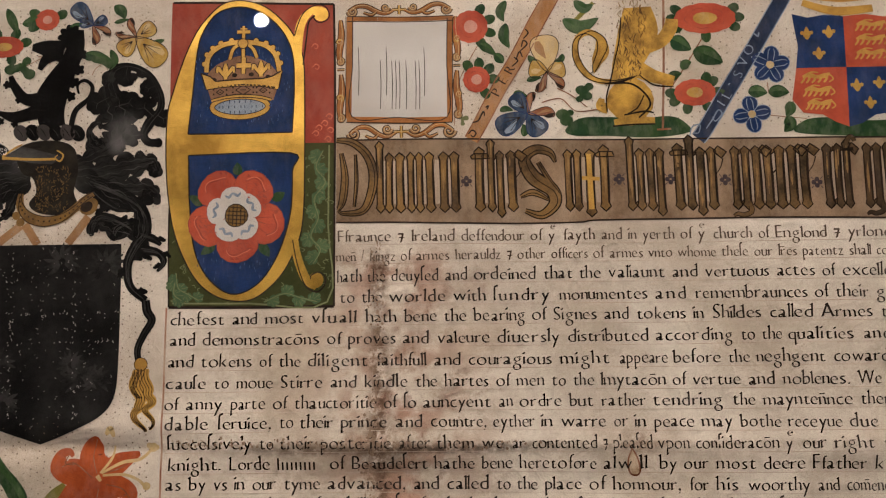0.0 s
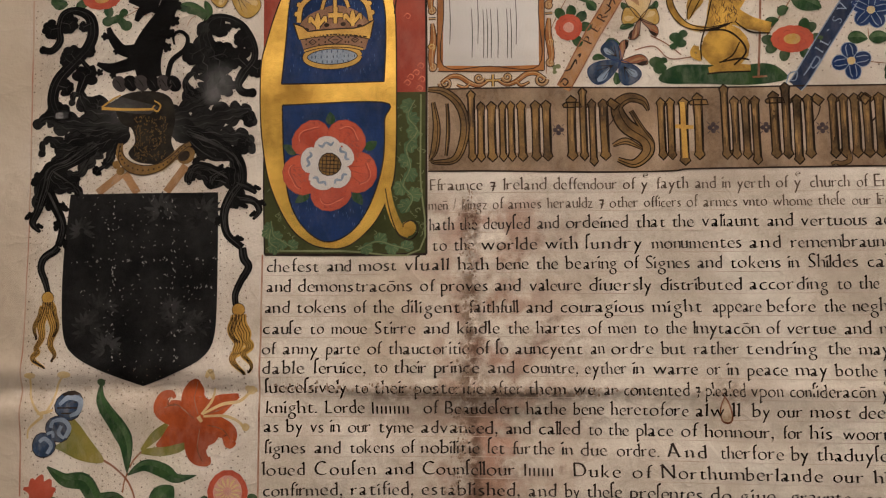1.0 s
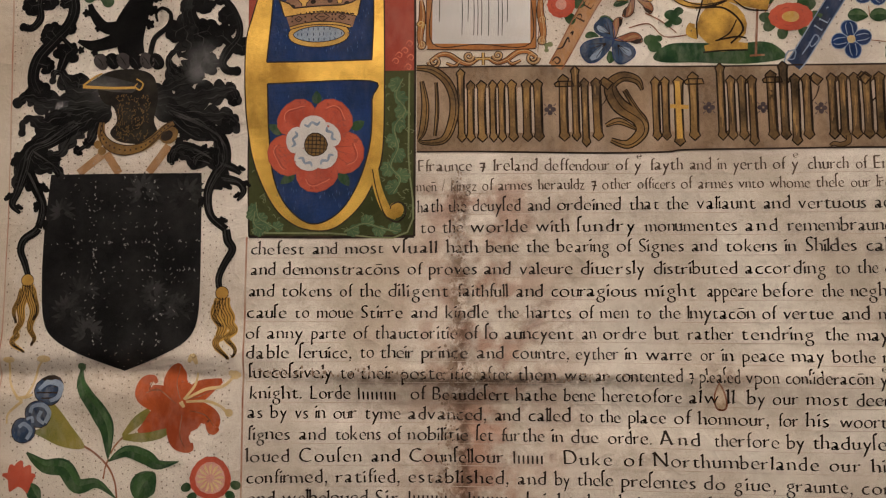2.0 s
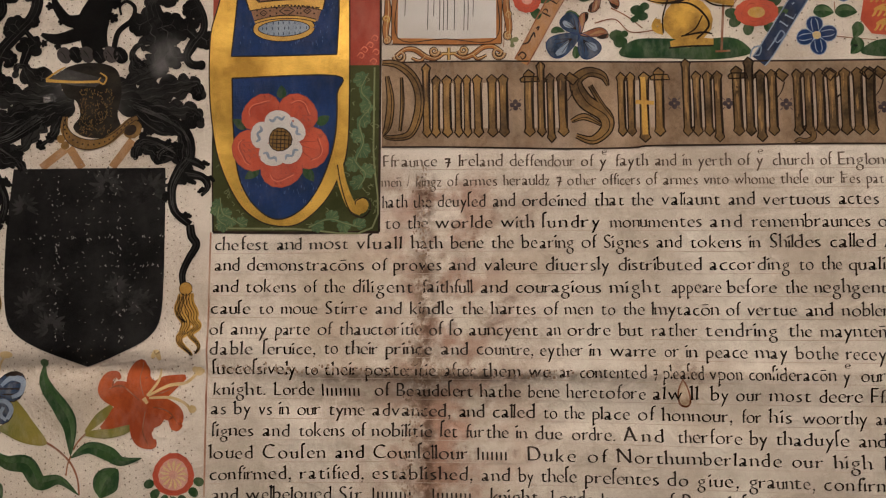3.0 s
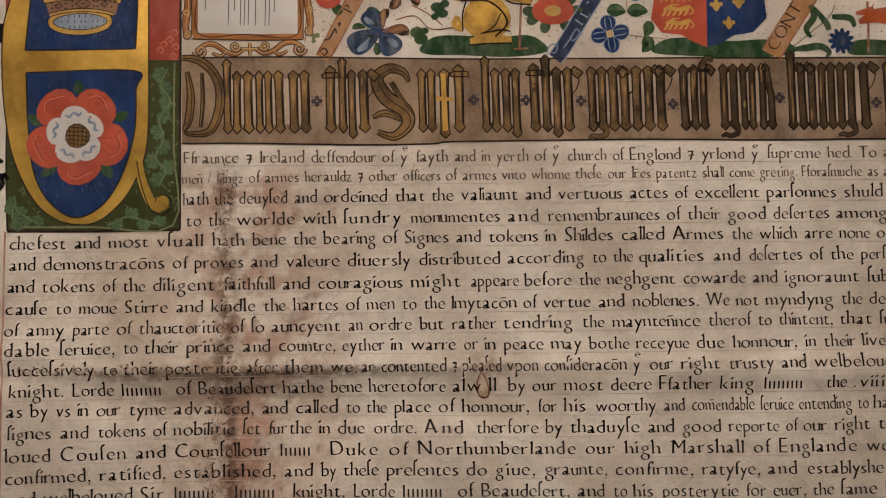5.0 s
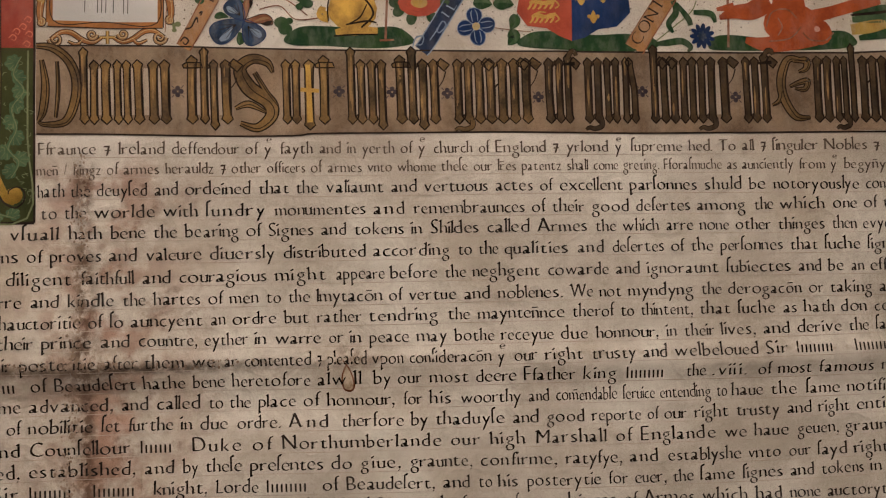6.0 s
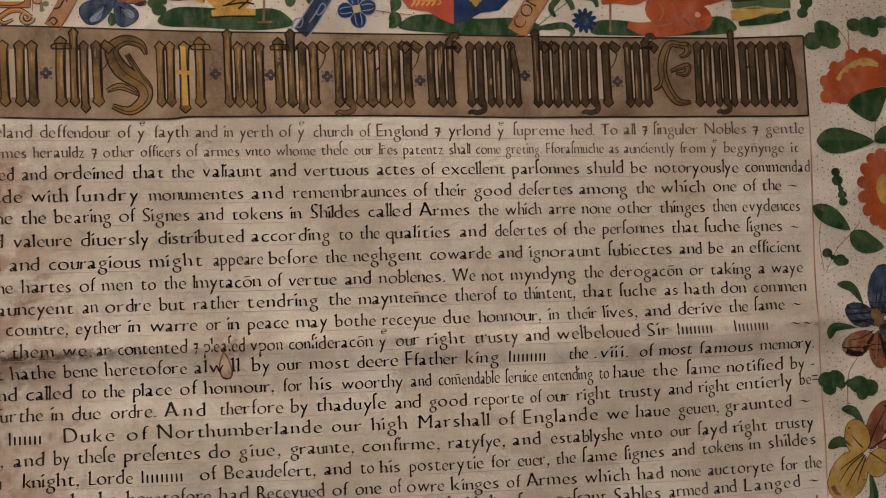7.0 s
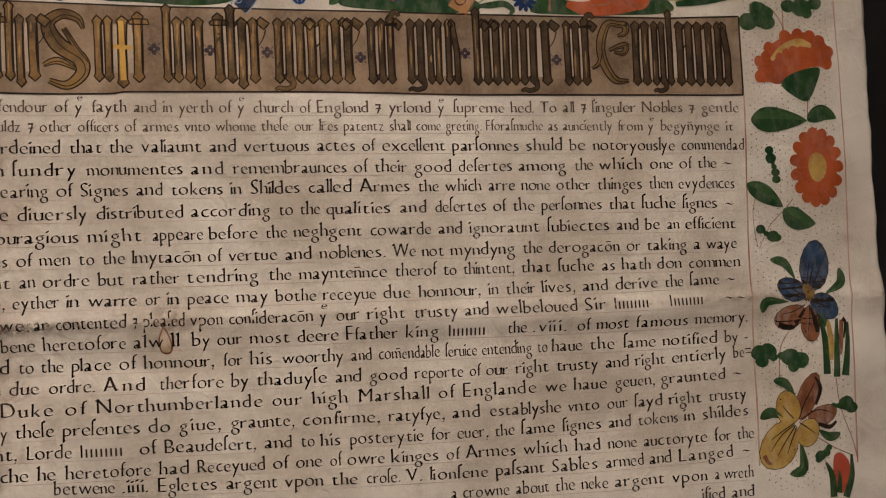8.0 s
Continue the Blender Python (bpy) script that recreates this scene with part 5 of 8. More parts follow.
def mantling_frond(rows, lobes, size):
    frond = acanthus(rows, lobes, size).make("mantling_frond", BLACK, arms)
    sheen, line = Paint(), smooth_line(rows, 4)
    for s, w in ((-0.22, 0.10), (0.12, 0.07), (0.3, 0.05)):
        sheen.ribbon([(p[0] + s * p[2] * 0.6, p[1] - s * p[2] * 0.6, max(0.3, p[2] * w)) for p in line[1:-1]], 3.2, steps=1)
    sheen.make("frond_sheen", CHARCOAL, frond)


mantling_frond([(-204.1, 26.1, 11.62), (-223.3, 13.3, 8.91), (-235.9, 7.9, 8.36), (-239.4, -4.4, 8.52), (-243.6, -17.6, 5.42), (-246.7, -25, 4.65), (-241.7, -30.8, 1.94)], 6, 0.6)
mantling_frond([(-235.9, 7.9, 7.96), (-226.9, 1.9, 5.81), (-220, -3, 4.26), (-215.9, -6.9, 1.99)], 3, 0.7)
mantling_frond([(-238.5, -3.4, 7.74), (-232.4, -15, 6.37), (-227.2, -27.4, 5.42), (-229.8, -40, 4.65)], 4, 0.6)
mantling_frond([(-152, 30.1, 11.29), (-132.8, 21.8, 9.79), (-118.5, 11.9, 7.53), (-115.2, -1.4, 6.4), (-121.2, -10.6, 6.78), (-125.9, -21.6, 5.65), (-123.9, -34.7, 4.89), (-114.5, -43.3, 4.52)], 6, 0.6)
mantling_frond([(-119.4, -3.1, 5.27), (-110.9, -6.2, 4.89), (-106.1, -10, 2.26)], 2, 0.7)
mantling_frond([(-119.3, -12.5, 6.4), (-108, -14.7, 4.89), (-104.2, -20.4, 4.14), (-108, -26.2, 1.51)], 3, 0.5)
mantling_frond([(-147.9, -2.3, 1.94), (-144.2, 7.4, 5.03), (-134.6, 5.8, 6.02), (-122.2, -1.1, 6.02)], 4, 0.6)
mantling_frond([(-134.5, -4.5, 3.76), (-132.7, 1, 5.03), (-124.2, 4.6, 3.87)], 2, 0.6)
mantling_frond([(-126.1, 11.8, 1.88), (-132.8, 12.4, 3.49), (-142.3, 18.4, 5.65), (-148.1, 24.2, 5.65)], 3, 0.5)


def leafy(rows, lobes, layer=2.45):
    """A broad mantling leaf: a tapering strip whose two edges are scalloped."""
    line = smooth_line(rows, 12)
    n, left, right = len(line), [], []
    for i, (u, v, w) in enumerate(line):
        a, b = line[max(i - 1, 0)], line[min(i + 1, n - 1)]
        d = Vector((b[0] - a[0], b[1] - a[1]))
        d = d.normalized() if d.length else Vector((1, 0))
        k = i / (n - 1) * lobes
        hl, hr = (w / 2 * (0.50 + 0.50 * abs(math.sin(math.pi * (k + s))) ** 0.6) for s in (0.0, 0.37))
        left.append((u - d.y * hl, v + d.x * hl)), right.append((u + d.y * hr, v - d.x * hr))
    cuts = 6
    pts = [tuple(np.array(a) * (1 - c / cuts) + np.array(b) * c / cuts) for c in range(cuts + 1) for a, b in zip(left, right)]
    return Paint().add(pts, [(c * n + i, c * n + n + i, c * n + n + i + 1, c * n + i + 1) for c in range(cuts) for i in range(n - 1)], layer), line


def mantling_leaf(rows, lobes):
    """A scalloped leaf of the mantling with pale brushed veins that fan from its stem, ending in a round curl."""
    paint, line = leafy(rows, lobes)
    u, v, w = line[-1]
    leaf_mass = paint.disc(u, v, max(1.4, w * 0.62), 2.5).make("mantling_leaf", MANTLE, arms)
    veins, shade = Paint(), Paint()
    n = len(line)
    for s in (-0.36, -0.2, 0.0, 0.18, 0.34):
        rows = []
        for i in range(2, n - 3, 3):
            (u, v, w), (x, y, _) = line[i], line[i + 1]
            d = Vector((x - u, y - v))
            d = d.normalized() if d.length else Vector((1, 0))
            k = s * w * (0.75 + 0.25 * math.sin(i * 0.8 + 9 * s))
            rows.append((u - d.y * k, v + d.x * k, 0.14 + 0.5 * abs(math.sin(i * 0.21 + 7 * s)) ** 2))
        if len(rows) > 2:
            (veins if s in (-0.2, 0.18) else shade).ribbon(rows, 3.1, steps=2)
    veins.make("leaf_veins", CHARCOAL, leaf_mass)
    shade.make("leaf_shade", BLACK, leaf_mass)


def lobed_leaf(u, v, r, stems):
    """A small round-lobed leaf that grows from the nearest stem of the mantling."""
    x, y, _ = min((p for line in stems for p in line), key=lambda p: (p[0] - u) ** 2 + (p[1] - v) ** 2)
    d = Vector((u - x, v - y))
    d = d.normalized() if d.length > 0.5 else Vector((0, 1))
    paint = Paint().ribbon([(x, y, r * 0.7), ((x + u) / 2, (y + v) / 2, r * 0.9), (u, v, r)], 2.5)
    line = Paint()
    for b in (-1.7, -0.85, 0.0, 0.85, 1.7):
        e = Matrix.Rotation(b + pen.uniform(-0.15, 0.15), 2) @ d
        k = r * (0.66 if abs(b) < 1 else 0.72)
        paint.disc(u + e.x * k, v + e.y * k, r * 0.52, 2.56 + 0.01 * b, r * 0.46)
        if abs(b) < 0.9 and b:
            line.ribbon([(x, y, 0.15), (u, v, 0.3), (u + e.x * k * 0.8, v + e.y * k * 0.8, 0.2)], 3.1, steps=3)
    ob = paint.disc(u, v, r * 0.6, 2.55).make("mantling_lobe", BLACK, arms)
    line.make("lobe_vein", CHARCOAL, ob)


RIGHT_LEAVES = (
        ([(-161.1, 42.1, 8.7), (-150.3, 44.6, 10.8), (-137.4, 51.3, 15.1), (-132.5, 63.4, 26.7), (-135.6, 75.8, 26.8), (-140.5, 86.1, 11.6), (-139.4, 94.8, 7.3)], 9),
        ([(-161.7, 36.3, 13.0), (-144.4, 35.8, 17.3), (-128.6, 38.9, 18.0), (-117.2, 40.7, 15.0), (-110.8, 41.6, 6.4), (-108.3, 34.7, 4.9)], 6),
        ([(-154.4, 31.8, 11.6), (-138.5, 27.1, 15.8), (-124.2, 25.2, 15.7), (-114.2, 25.6, 10.0), (-109.2, 21.9, 5.4), (-109.1, 17.0, 4.3)], 6),
        ([(-151.6, 31.7, 10.1), (-137.0, 22.8, 17.2), (-124.1, 16.7, 14.3), (-118.6, 8.1, 8.8), (-118.5, -3.2, 8.8), (-120.9, -14.4, 7.8)], 5),
        ([(-148.9, -2.4, 4.9), (-148.0, 3.9, 5.2), (-142.5, 5.2, 10.0), (-133.9, 1.4, 15.7), (-121.0, -1.7, 10.0)], 4),
        ([(-143.3, 62.3, 3.8), (-144.8, 66.0, 3.5), (-149.7, 64.0, 4.1), (-150.2, 58.2, 5.8), (-147.5, 53.1, 13.0), (-140.3, 48.6, 10.1)], 4))
LEFT_LEAVES = (
        ([(-186.4, 35.7, 13.1), (-202.4, 34.7, 14.6), (-217.1, 35.2, 16.9), (-230.4, 37.7, 16.2), (-239.3, 40.9, 8.9), (-245.2, 37.5, 5.9)], 6),
        ([(-192.4, 44.5, 8.8), (-202.7, 44.8, 16.1), (-213.0, 48.0, 16.9), (-218.4, 55.5, 5.9), (-222.8, 55.6, 4.4), (-223.7, 50.6, 3.8)], 5),
        ([(-186.3, 31.4, 11.7), (-200.8, 27.5, 19.0), (-216.8, 25.1, 18.3), (-228.5, 22.5, 14.7), (-236.0, 27.1, 6.5), (-241.1, 25.1, 5.0), (-241.9, 18.6, 4.1)], 7),
        ([(-197.9, 28.8, 11.7), (-207.9, 20.5, 16.8), (-212.8, 12.1, 11.0), (-217.8, 5.0, 5.9), (-223.6, 5.2, 4.1)], 5),
        ([(-193.4, 24.4, 7.3), (-196.9, 17.3, 8.0), (-200.4, 10.3, 4.4)], 2),
        ([(-206.6, 24.8, 10.2), (-222.5, 16.6, 12.5), (-234.0, 9.8, 10.3), (-241.1, -0.1, 9.1), (-242.9, -11.5, 8.1)], 5),
        ([(-235.3, 4.1, 8.8), (-227.8, -1.9, 13.2), (-220.5, -2.0, 8.8), (-216.7, -9.3, 4.7)], 4))
for rows, lobes in RIGHT_LEAVES + LEFT_LEAVES:
    mantling_leaf(rows, lobes)
# the two stems that curl over beside the crest
STALKS = ([(-232.4, 42.7, 10.2), (-236.2, 52.9, 7.5), (-233.2, 64.7, 7.8), (-223.4, 75.5, 7.8), (-214.4, 84.6, 7.5), (-210.8, 94.8, 7.5), (-213.3, 105.2, 6.8), (-222.0, 109.9, 5.5), (-230.5, 107.7, 4.8), (-233.1, 99.1, 4.5), (-232.5, 90.4, 5.1), (-237.4, 84.6, 4.8), (-243.4, 85.3, 4.5)],
             [(-135.7, 81.7, 10.1), (-138.4, 92.0, 7.8), (-135.2, 99.6, 6.1), (-125.9, 101.0, 4.7), (-114.9, 95.4, 4.7), (-108.1, 84.0, 4.7), (-107.5, 73.8, 4.7), (-113.8, 65.6, 6.7), (-117.4, 58.1, 5.0), (-114.5, 53.4, 5.0), (-108.7, 52.7, 5.0)])
for rows in STALKS:
    stalk = Paint().ribbon(rows, 2.5).disc(*rows[-1][:2], rows[-1][2] * 0.6, 2.52).make("mantling_stem", BLACK, arms)
    Paint().ribbon([(u + 0.15 * w, v, 0.4) for u, v, w in rows[:-1]], 3.1).ribbon([(u - 0.2 * w, v + 0.1 * w, 0.25) for u, v, w in rows[:-1]], 3.1).make("stem_sheen", CHARCOAL, stalk)
stems = [smooth_line(rows, 5) for rows in STALKS] + [smooth_line(rows, 5) for rows, _ in RIGHT_LEAVES + LEFT_LEAVES]
for spots in ([(-226.9, 101.4, 5.8), (-237.9, 98.4, 5.8), (-216.6, 99.3, 3.4), (-224.5, 81.5, 5.8), (-227.8, 78.2, 4.1), (-215.5, 66.7, 7.1), (-212.2, 70.8, 3.4), (-228.0, 60.3, 4.8), (-232.4, 43.5, 7.4), (-212.6, 82.8, 3.4)], [(-128.9, 95.1, 6.1), (-118.8, 96.7, 3.0), (-114.3, 86.8, 5.4), (-116.9, 74.5, 7.0), (-105.8, 67.8, 5.3), (-110.6, 80.7, 2.3), (-145.8, 78.6, 6.7), (-127.3, 77.9, 7.4), (-124.5, 57.5, 6.0)], [(-110.2, 36.0, 4.3), (-113.3, 22.0, 4.0), (-146.2, 53.2, 3.3), (-206.5, 50.2, 4.4), (-199.5, 11.5, 3.3), (-206.0, 6.7, 3.0)]):
    for u, v, r in spots:
        lobed_leaf(u, v, r, stems)
# the crest: plain black shapes above the wreath
crest = Paint().ribbon([(-159.3, 126.1, 7.12), (-160.5, 114.8, 11.02), (-164.5, 103.6, 12.58), (-170.7, 92.6, 16.36), (-175.3, 81.6, 19.72), (-175.1, 72, 16.98), (-173.4, 64, 15.52)], 2.6).ribbon([(-167.8, 111.9, 14.17), (-179.1, 114.8, 10.36), (-187.9, 115.7, 4.09)], 2.65).ribbon([(-181.7, 81.9, 9.71), (-191.3, 83, 7.11), (-197.8, 90.5, 5.5), (-200.9, 97.9, 2.91)], 2.65).ribbon([(-181.5, 75.5, 9.45), (-191, 72.6, 7.86), (-199, 71.7, 6.47), (-207.8, 74.9, 2.2)], 2.65)
crest.ribbon([(-162.3, 64.4, 3.46), (-159.6, 74.6, 3.46), (-151.2, 81.9, 3.23), (-149.7, 89.4, 2.52), (-154.5, 93.3, 2.2), (-158.7, 90.5, 1.89), (-157.9, 84.9, 1.29)], 2.65).ribbon([(-171, 112, 9.45), (-179, 107.5, 6.47), (-182.8, 101.2, 3.15)], 2.65)
for u, v, r in [(-160, 119.6, 3.88), (-157, 109.8, 3.88), (-158.1, 100.2, 3.78), (-161.2, 92.3, 3.88), (-162.9, 83.5, 3.46), (-202.7, 92.3, 2.91), (-206.1, 69.2, 2.59), (-197.3, 67.3, 2.59), (-195.2, 82.4, 2.52)]:
    crest.disc(u, v, r, 2.68, lobes=5, depth=0.35)
crest.disc(-164, 121.4, 8.4, 2.66, lobes=9, depth=0.25).make("crest", BLACK, arms, "plain black crest shape")
for k, (u, v) in enumerate([(-193.1, 61.4), (-185.8, 61.6), (-178.9, 61.4), (-171.2, 60.8), (-164.3, 60.9), (-158.1, 60.2)]):
    mat = BLACK if k % 2 else WREATH_GREY
    coil = Paint().disc(u, v, 5.6, 3.2 + 0.04 * k, 4.3, -58).make("wreath_coil", mat, arms, "black and grey twisted wreath")
    Paint().ribbon([(u - 2.4, v + 2.6, 0.3), (u - 0.4, v + 0.4, 0.5), (u + 1.4, v - 2.6, 0.3)], 3.7).make("coil_line", CHARCOAL if k % 2 else BLACK, coil)
helm = Paint().fill(loop([(-194.6, 43.1), (-194.0, 51.8), (-183.9, 55.8), (-169.3, 55.6), (-159.8, 50.6), (-157.4, 37.6), (-158.5, 30.5), (-159.4, 23.4), (-157.0, 14.8), (-165.6, 10.0), (-180.1, 11.2), (-186.7, 17.0), (-182.5, 24.1), (-184.9, 32.7), (-190.8, 35.8)]), 3.4, 6).make("helm", HELM, arms, "dark helm with gilt visor and collar")
Paint().fill([(-204.5, 46.3), (-192, 53), (-170.5, 47), (-167.6, 45.5), (-173.4, 41.3), (-185, 42.3)], 3.8, 6).make("visor", CHARCOAL, helm)
Paint().ribbon([(-204.1, 46.1, 1.94), (-187, 44.7, 1.55), (-171.5, 44.5, 1.55)], 4.2).ribbon([(-204.1, 46.8, 1.16), (-196.8, 51.8, 1.16), (-192, 54.1, 0.77)], 4.2).ribbon([(-170.6, 49.9, 0.78), (-166.7, 46.9, 0.97), (-168.5, 43.1, 1.13), (-171.5, 45.1, 0.77), (-170, 47, 0.58)], 4.2).make("visor_trim", OCHRE, helm)
collar_line = [(-191.7, 23.6, 3.2), (-191.8, 15.8, 5.2), (-186.6, 9.2, 5.8), (-177.1, 6.1, 5.8), (-167.0, 7.7, 5.5), (-159.2, 12.7, 4.9), (-152.8, 18.9, 4.3), (-147.4, 22.3, 3.2)]
collar = Paint().ribbon(collar_line, 4.0).disc(*(-150.1, 14.6, 6.0), 4.1, 5.2, 30).disc(*(-193.9, 10.1, 2.6), 4.05).disc(*(-191.3, 6.0, 2.6), 4.05)
collar.make("collar", BRONZE, helm, "brown gilt collar")
shade = Paint().disc(*(-151.3, 14.3, 4.0), 4.5, 3.0, 30)
for s in (-0.52, 0.52):
    shade.ribbon([(u + 0.3 * s * w, v + s * w, 0.55) for u, v, w in collar_line], 4.5)
for k, (u, v, w) in enumerate(smooth_line(collar_line, 3)[1:-2]):
    shade.disc(u, v, 0.55, 4.5)
shade.make("collar_shade", OUTLINE, helm)
(HELM_LEFT, HELM_TOP), (HELM_RIGHT, HELM_FOOT) = [(-183.2, 39.4), (-162.7, 11)]
shine = Paint()
for u, v in [(dust.uniform(HELM_LEFT, HELM_RIGHT), dust.uniform(HELM_FOOT, HELM_TOP)) for _ in range(260)]:
    shine.ribbon([(u, v, 0.25), (u + dust.uniform(-1.2, 1.2), v + dust.uniform(0.3, 1.4), 0.3)], 3.7, steps=2)
shine.make("helm_hatching", BRONZE, helm)


def hanging_cord(cord_rows, knot, hair):
    tassel = group("tassel", "gilt tassel on a black cord")
    cord = Paint().ribbon(cord_rows, 2.2).make("cord", BLACK, tassel)
    Paint().ribbon([(u - 0.18 * w, v, 0.22 * w) for u, v, w in cord_rows], 2.9).ribbon([(u + 0.22 * w, v, 0.08 * w) for u, v, w in cord_rows], 2.9).make("cord_sheen", CHARCOAL, cord)
    hair = [[(u + (0.3 + 1.3 * i / 20) * math.sin(i * 0.75 + k * 2.1), v, w) for i, (u, v, w) in enumerate(smooth_line(rows, 7))] for k, rows in enumerate(hair)]
    strand = Paint().disc(*knot, 3.0)
    for rows in hair:
        strand.ribbon(rows, 2.6, 1.25, steps=2)
    strand.make("strands", OCHRE, tassel)
    dark = Paint()
    for rows in hair:
        for s in (-0.5, -0.2, 0.1, 0.42):
            dark.ribbon([(u + s * w, v, 0.4) for u, v, w in rows], 3.2, steps=2)
    dark.ribbon([(knot[0] + knot[2] * math.cos(a / 2), knot[1] + knot[2] * math.sin(a / 2), 0.4) for a in range(13)], 3.3, steps=1)
    dark.make("strand_lines", UMBER, tassel)


hanging_cord([(-229.8, -40, 5.03)] + [(-232.1, -42.6, 5.42), (-238.9, -47, 5.03), (-240.7, -53.5, 4.65), (-238, -61, 4.26), (-235.9, -68.5, 3.49)], (-236, -71.5, 3.87), ([(-236.7, -74.1, 4.65), (-239.2, -88, 4.26), (-240.8, -100.9, 2.71), (-243.2, -106.4, 3.1), (-238, -114.7, 1.16)], [(-235.2, -74.1, 4.65), (-232.5, -88.1, 4.26), (-232.5, -102.8, 2.64), (-230, -110.6, 1.13)], [(-238.6, -76.9, 3.1), (-242.5, -86.1, 2.63), (-243.8, -97.1, 1.16)], [(-234.7, -75.1, 3.76), (-230.3, -82.6, 2.26), (-230.8, -95.5, 1.55)]))
hanging_cord([(-114.5, -43.3, 4.89)] + [(-113.5, -49.9, 5.27), (-110.7, -55.4, 4.89), (-115.3, -63.6, 4.39), (-118.7, -71.8, 4.14), (-118.1, -78.8, 3.76)], (-116.6, -81, 3.95), ([(-117.1, -83.7, 6.22), (-118.9, -93.7, 6.22), (-116.1, -104.7, 4.52), (-118.9, -108.2, 3.76), (-114.2, -120.1, 1.51)], [(-115.3, -83.8, 5.27), (-113.4, -93.8, 5.65), (-110.5, -101.1, 4.39), (-111.8, -108.4, 2.92), (-108.1, -118.9, 1.13)], [(-119, -85.5, 3.39), (-120.4, -93.7, 2.56), (-118, -101, 2.26)]))

# ---- flowers, leaves and beasts' shapes of the borders ----
def leaf(parent, rows, width, material=None, blunt=0.8):
    """A painted leaf with a paler half and a midrib."""
    ob = Paint().leaf(rows, width, 2.4, 0.0, blunt).make("leaf", material or GREEN, parent)
    line = smooth_line([(*r, 1.0)[:3] for r in rows], 6)
    n, light = len(line) - 1, []
    for i, (u, v, _) in enumerate(line[1:-1], 1):
        a, b = line[i - 1], line[i + 1]
        d = Vector((b[0] - a[0], b[1] - a[1])).normalized()
        w = width * math.sin(math.pi * (i / n) ** blunt)
        light.append((u - d.y * w * 0.2, v + d.x * w * 0.2, w * 0.34))
    Paint().ribbon(light, 2.8, steps=1).make("leaf_light", LEAF_LIGHT, ob)
    if width > 9:
        Paint().ribbon([(p[0], p[1], 0.25) for p in line[1:-1]], 3.0, steps=1).make("midrib", GREEN, ob)
    return ob


def stem(parent, rows, material=None):
    return Paint().ribbon(rows, 2.0).make("stem", material or RUST, parent)


def clover(parent, spots, material=None):
    """A dark leaf of a few rounded lobes."""
    paint = Paint()
    for u, v, r in spots:
        paint.disc(u, v, r, 2.4, r * 0.85)
    mid = np.mean([s[:2] for s in spots], 0)
    for u, v, r in spots:
        paint.ribbon([(mid[0], mid[1], r), ((u + mid[0]) / 2, (v + mid[1]) / 2, r * 1.3), (u, v, r)], 2.38)
    return paint.make("leaf", material or GREEN, parent)


def ring_flower(parent, u, v, r, beads, squash=1.0, petal=RED, middle=PINK):
    """A round red flower with a pale middle, and green beads of leaf round it."""
    for a in beads:
        b = radians(a)
        Paint().disc(u + (r + 2.2) * math.cos(b), v + (r * squash + 2.2) * math.sin(b), 4.0, 2.2, 3.1, a).make("bead_leaf", GREEN, parent)
    Paint().disc(u, v, r * 1.06, 2.6, r * squash * 1.06, lobes=13, depth=0.04).make("petals", petal, parent)
    Paint().disc(u, v, r * 0.42, 3.2, r * 0.42 * squash).make("middle", middle, parent)
    marks = Paint()
    for k in range(5):
        a = k * 1.2566 + 0.4
        marks.ribbon([(u + 0.66 * r * math.cos(a), v + 0.66 * r * squash * math.sin(a), 0.3), (u + 0.72 * r * math.cos(a + 0.35), v + 0.72 * r * squash * math.sin(a + 0.35), 0.5), (u + 0.64 * r * math.cos(a + 0.7), v + 0.64 * r * squash * math.sin(a + 0.7), 0.3)], 3.3, steps=3)
    marks.make("petal_lines", BRICK if petal is RED else OUTLINE, parent)


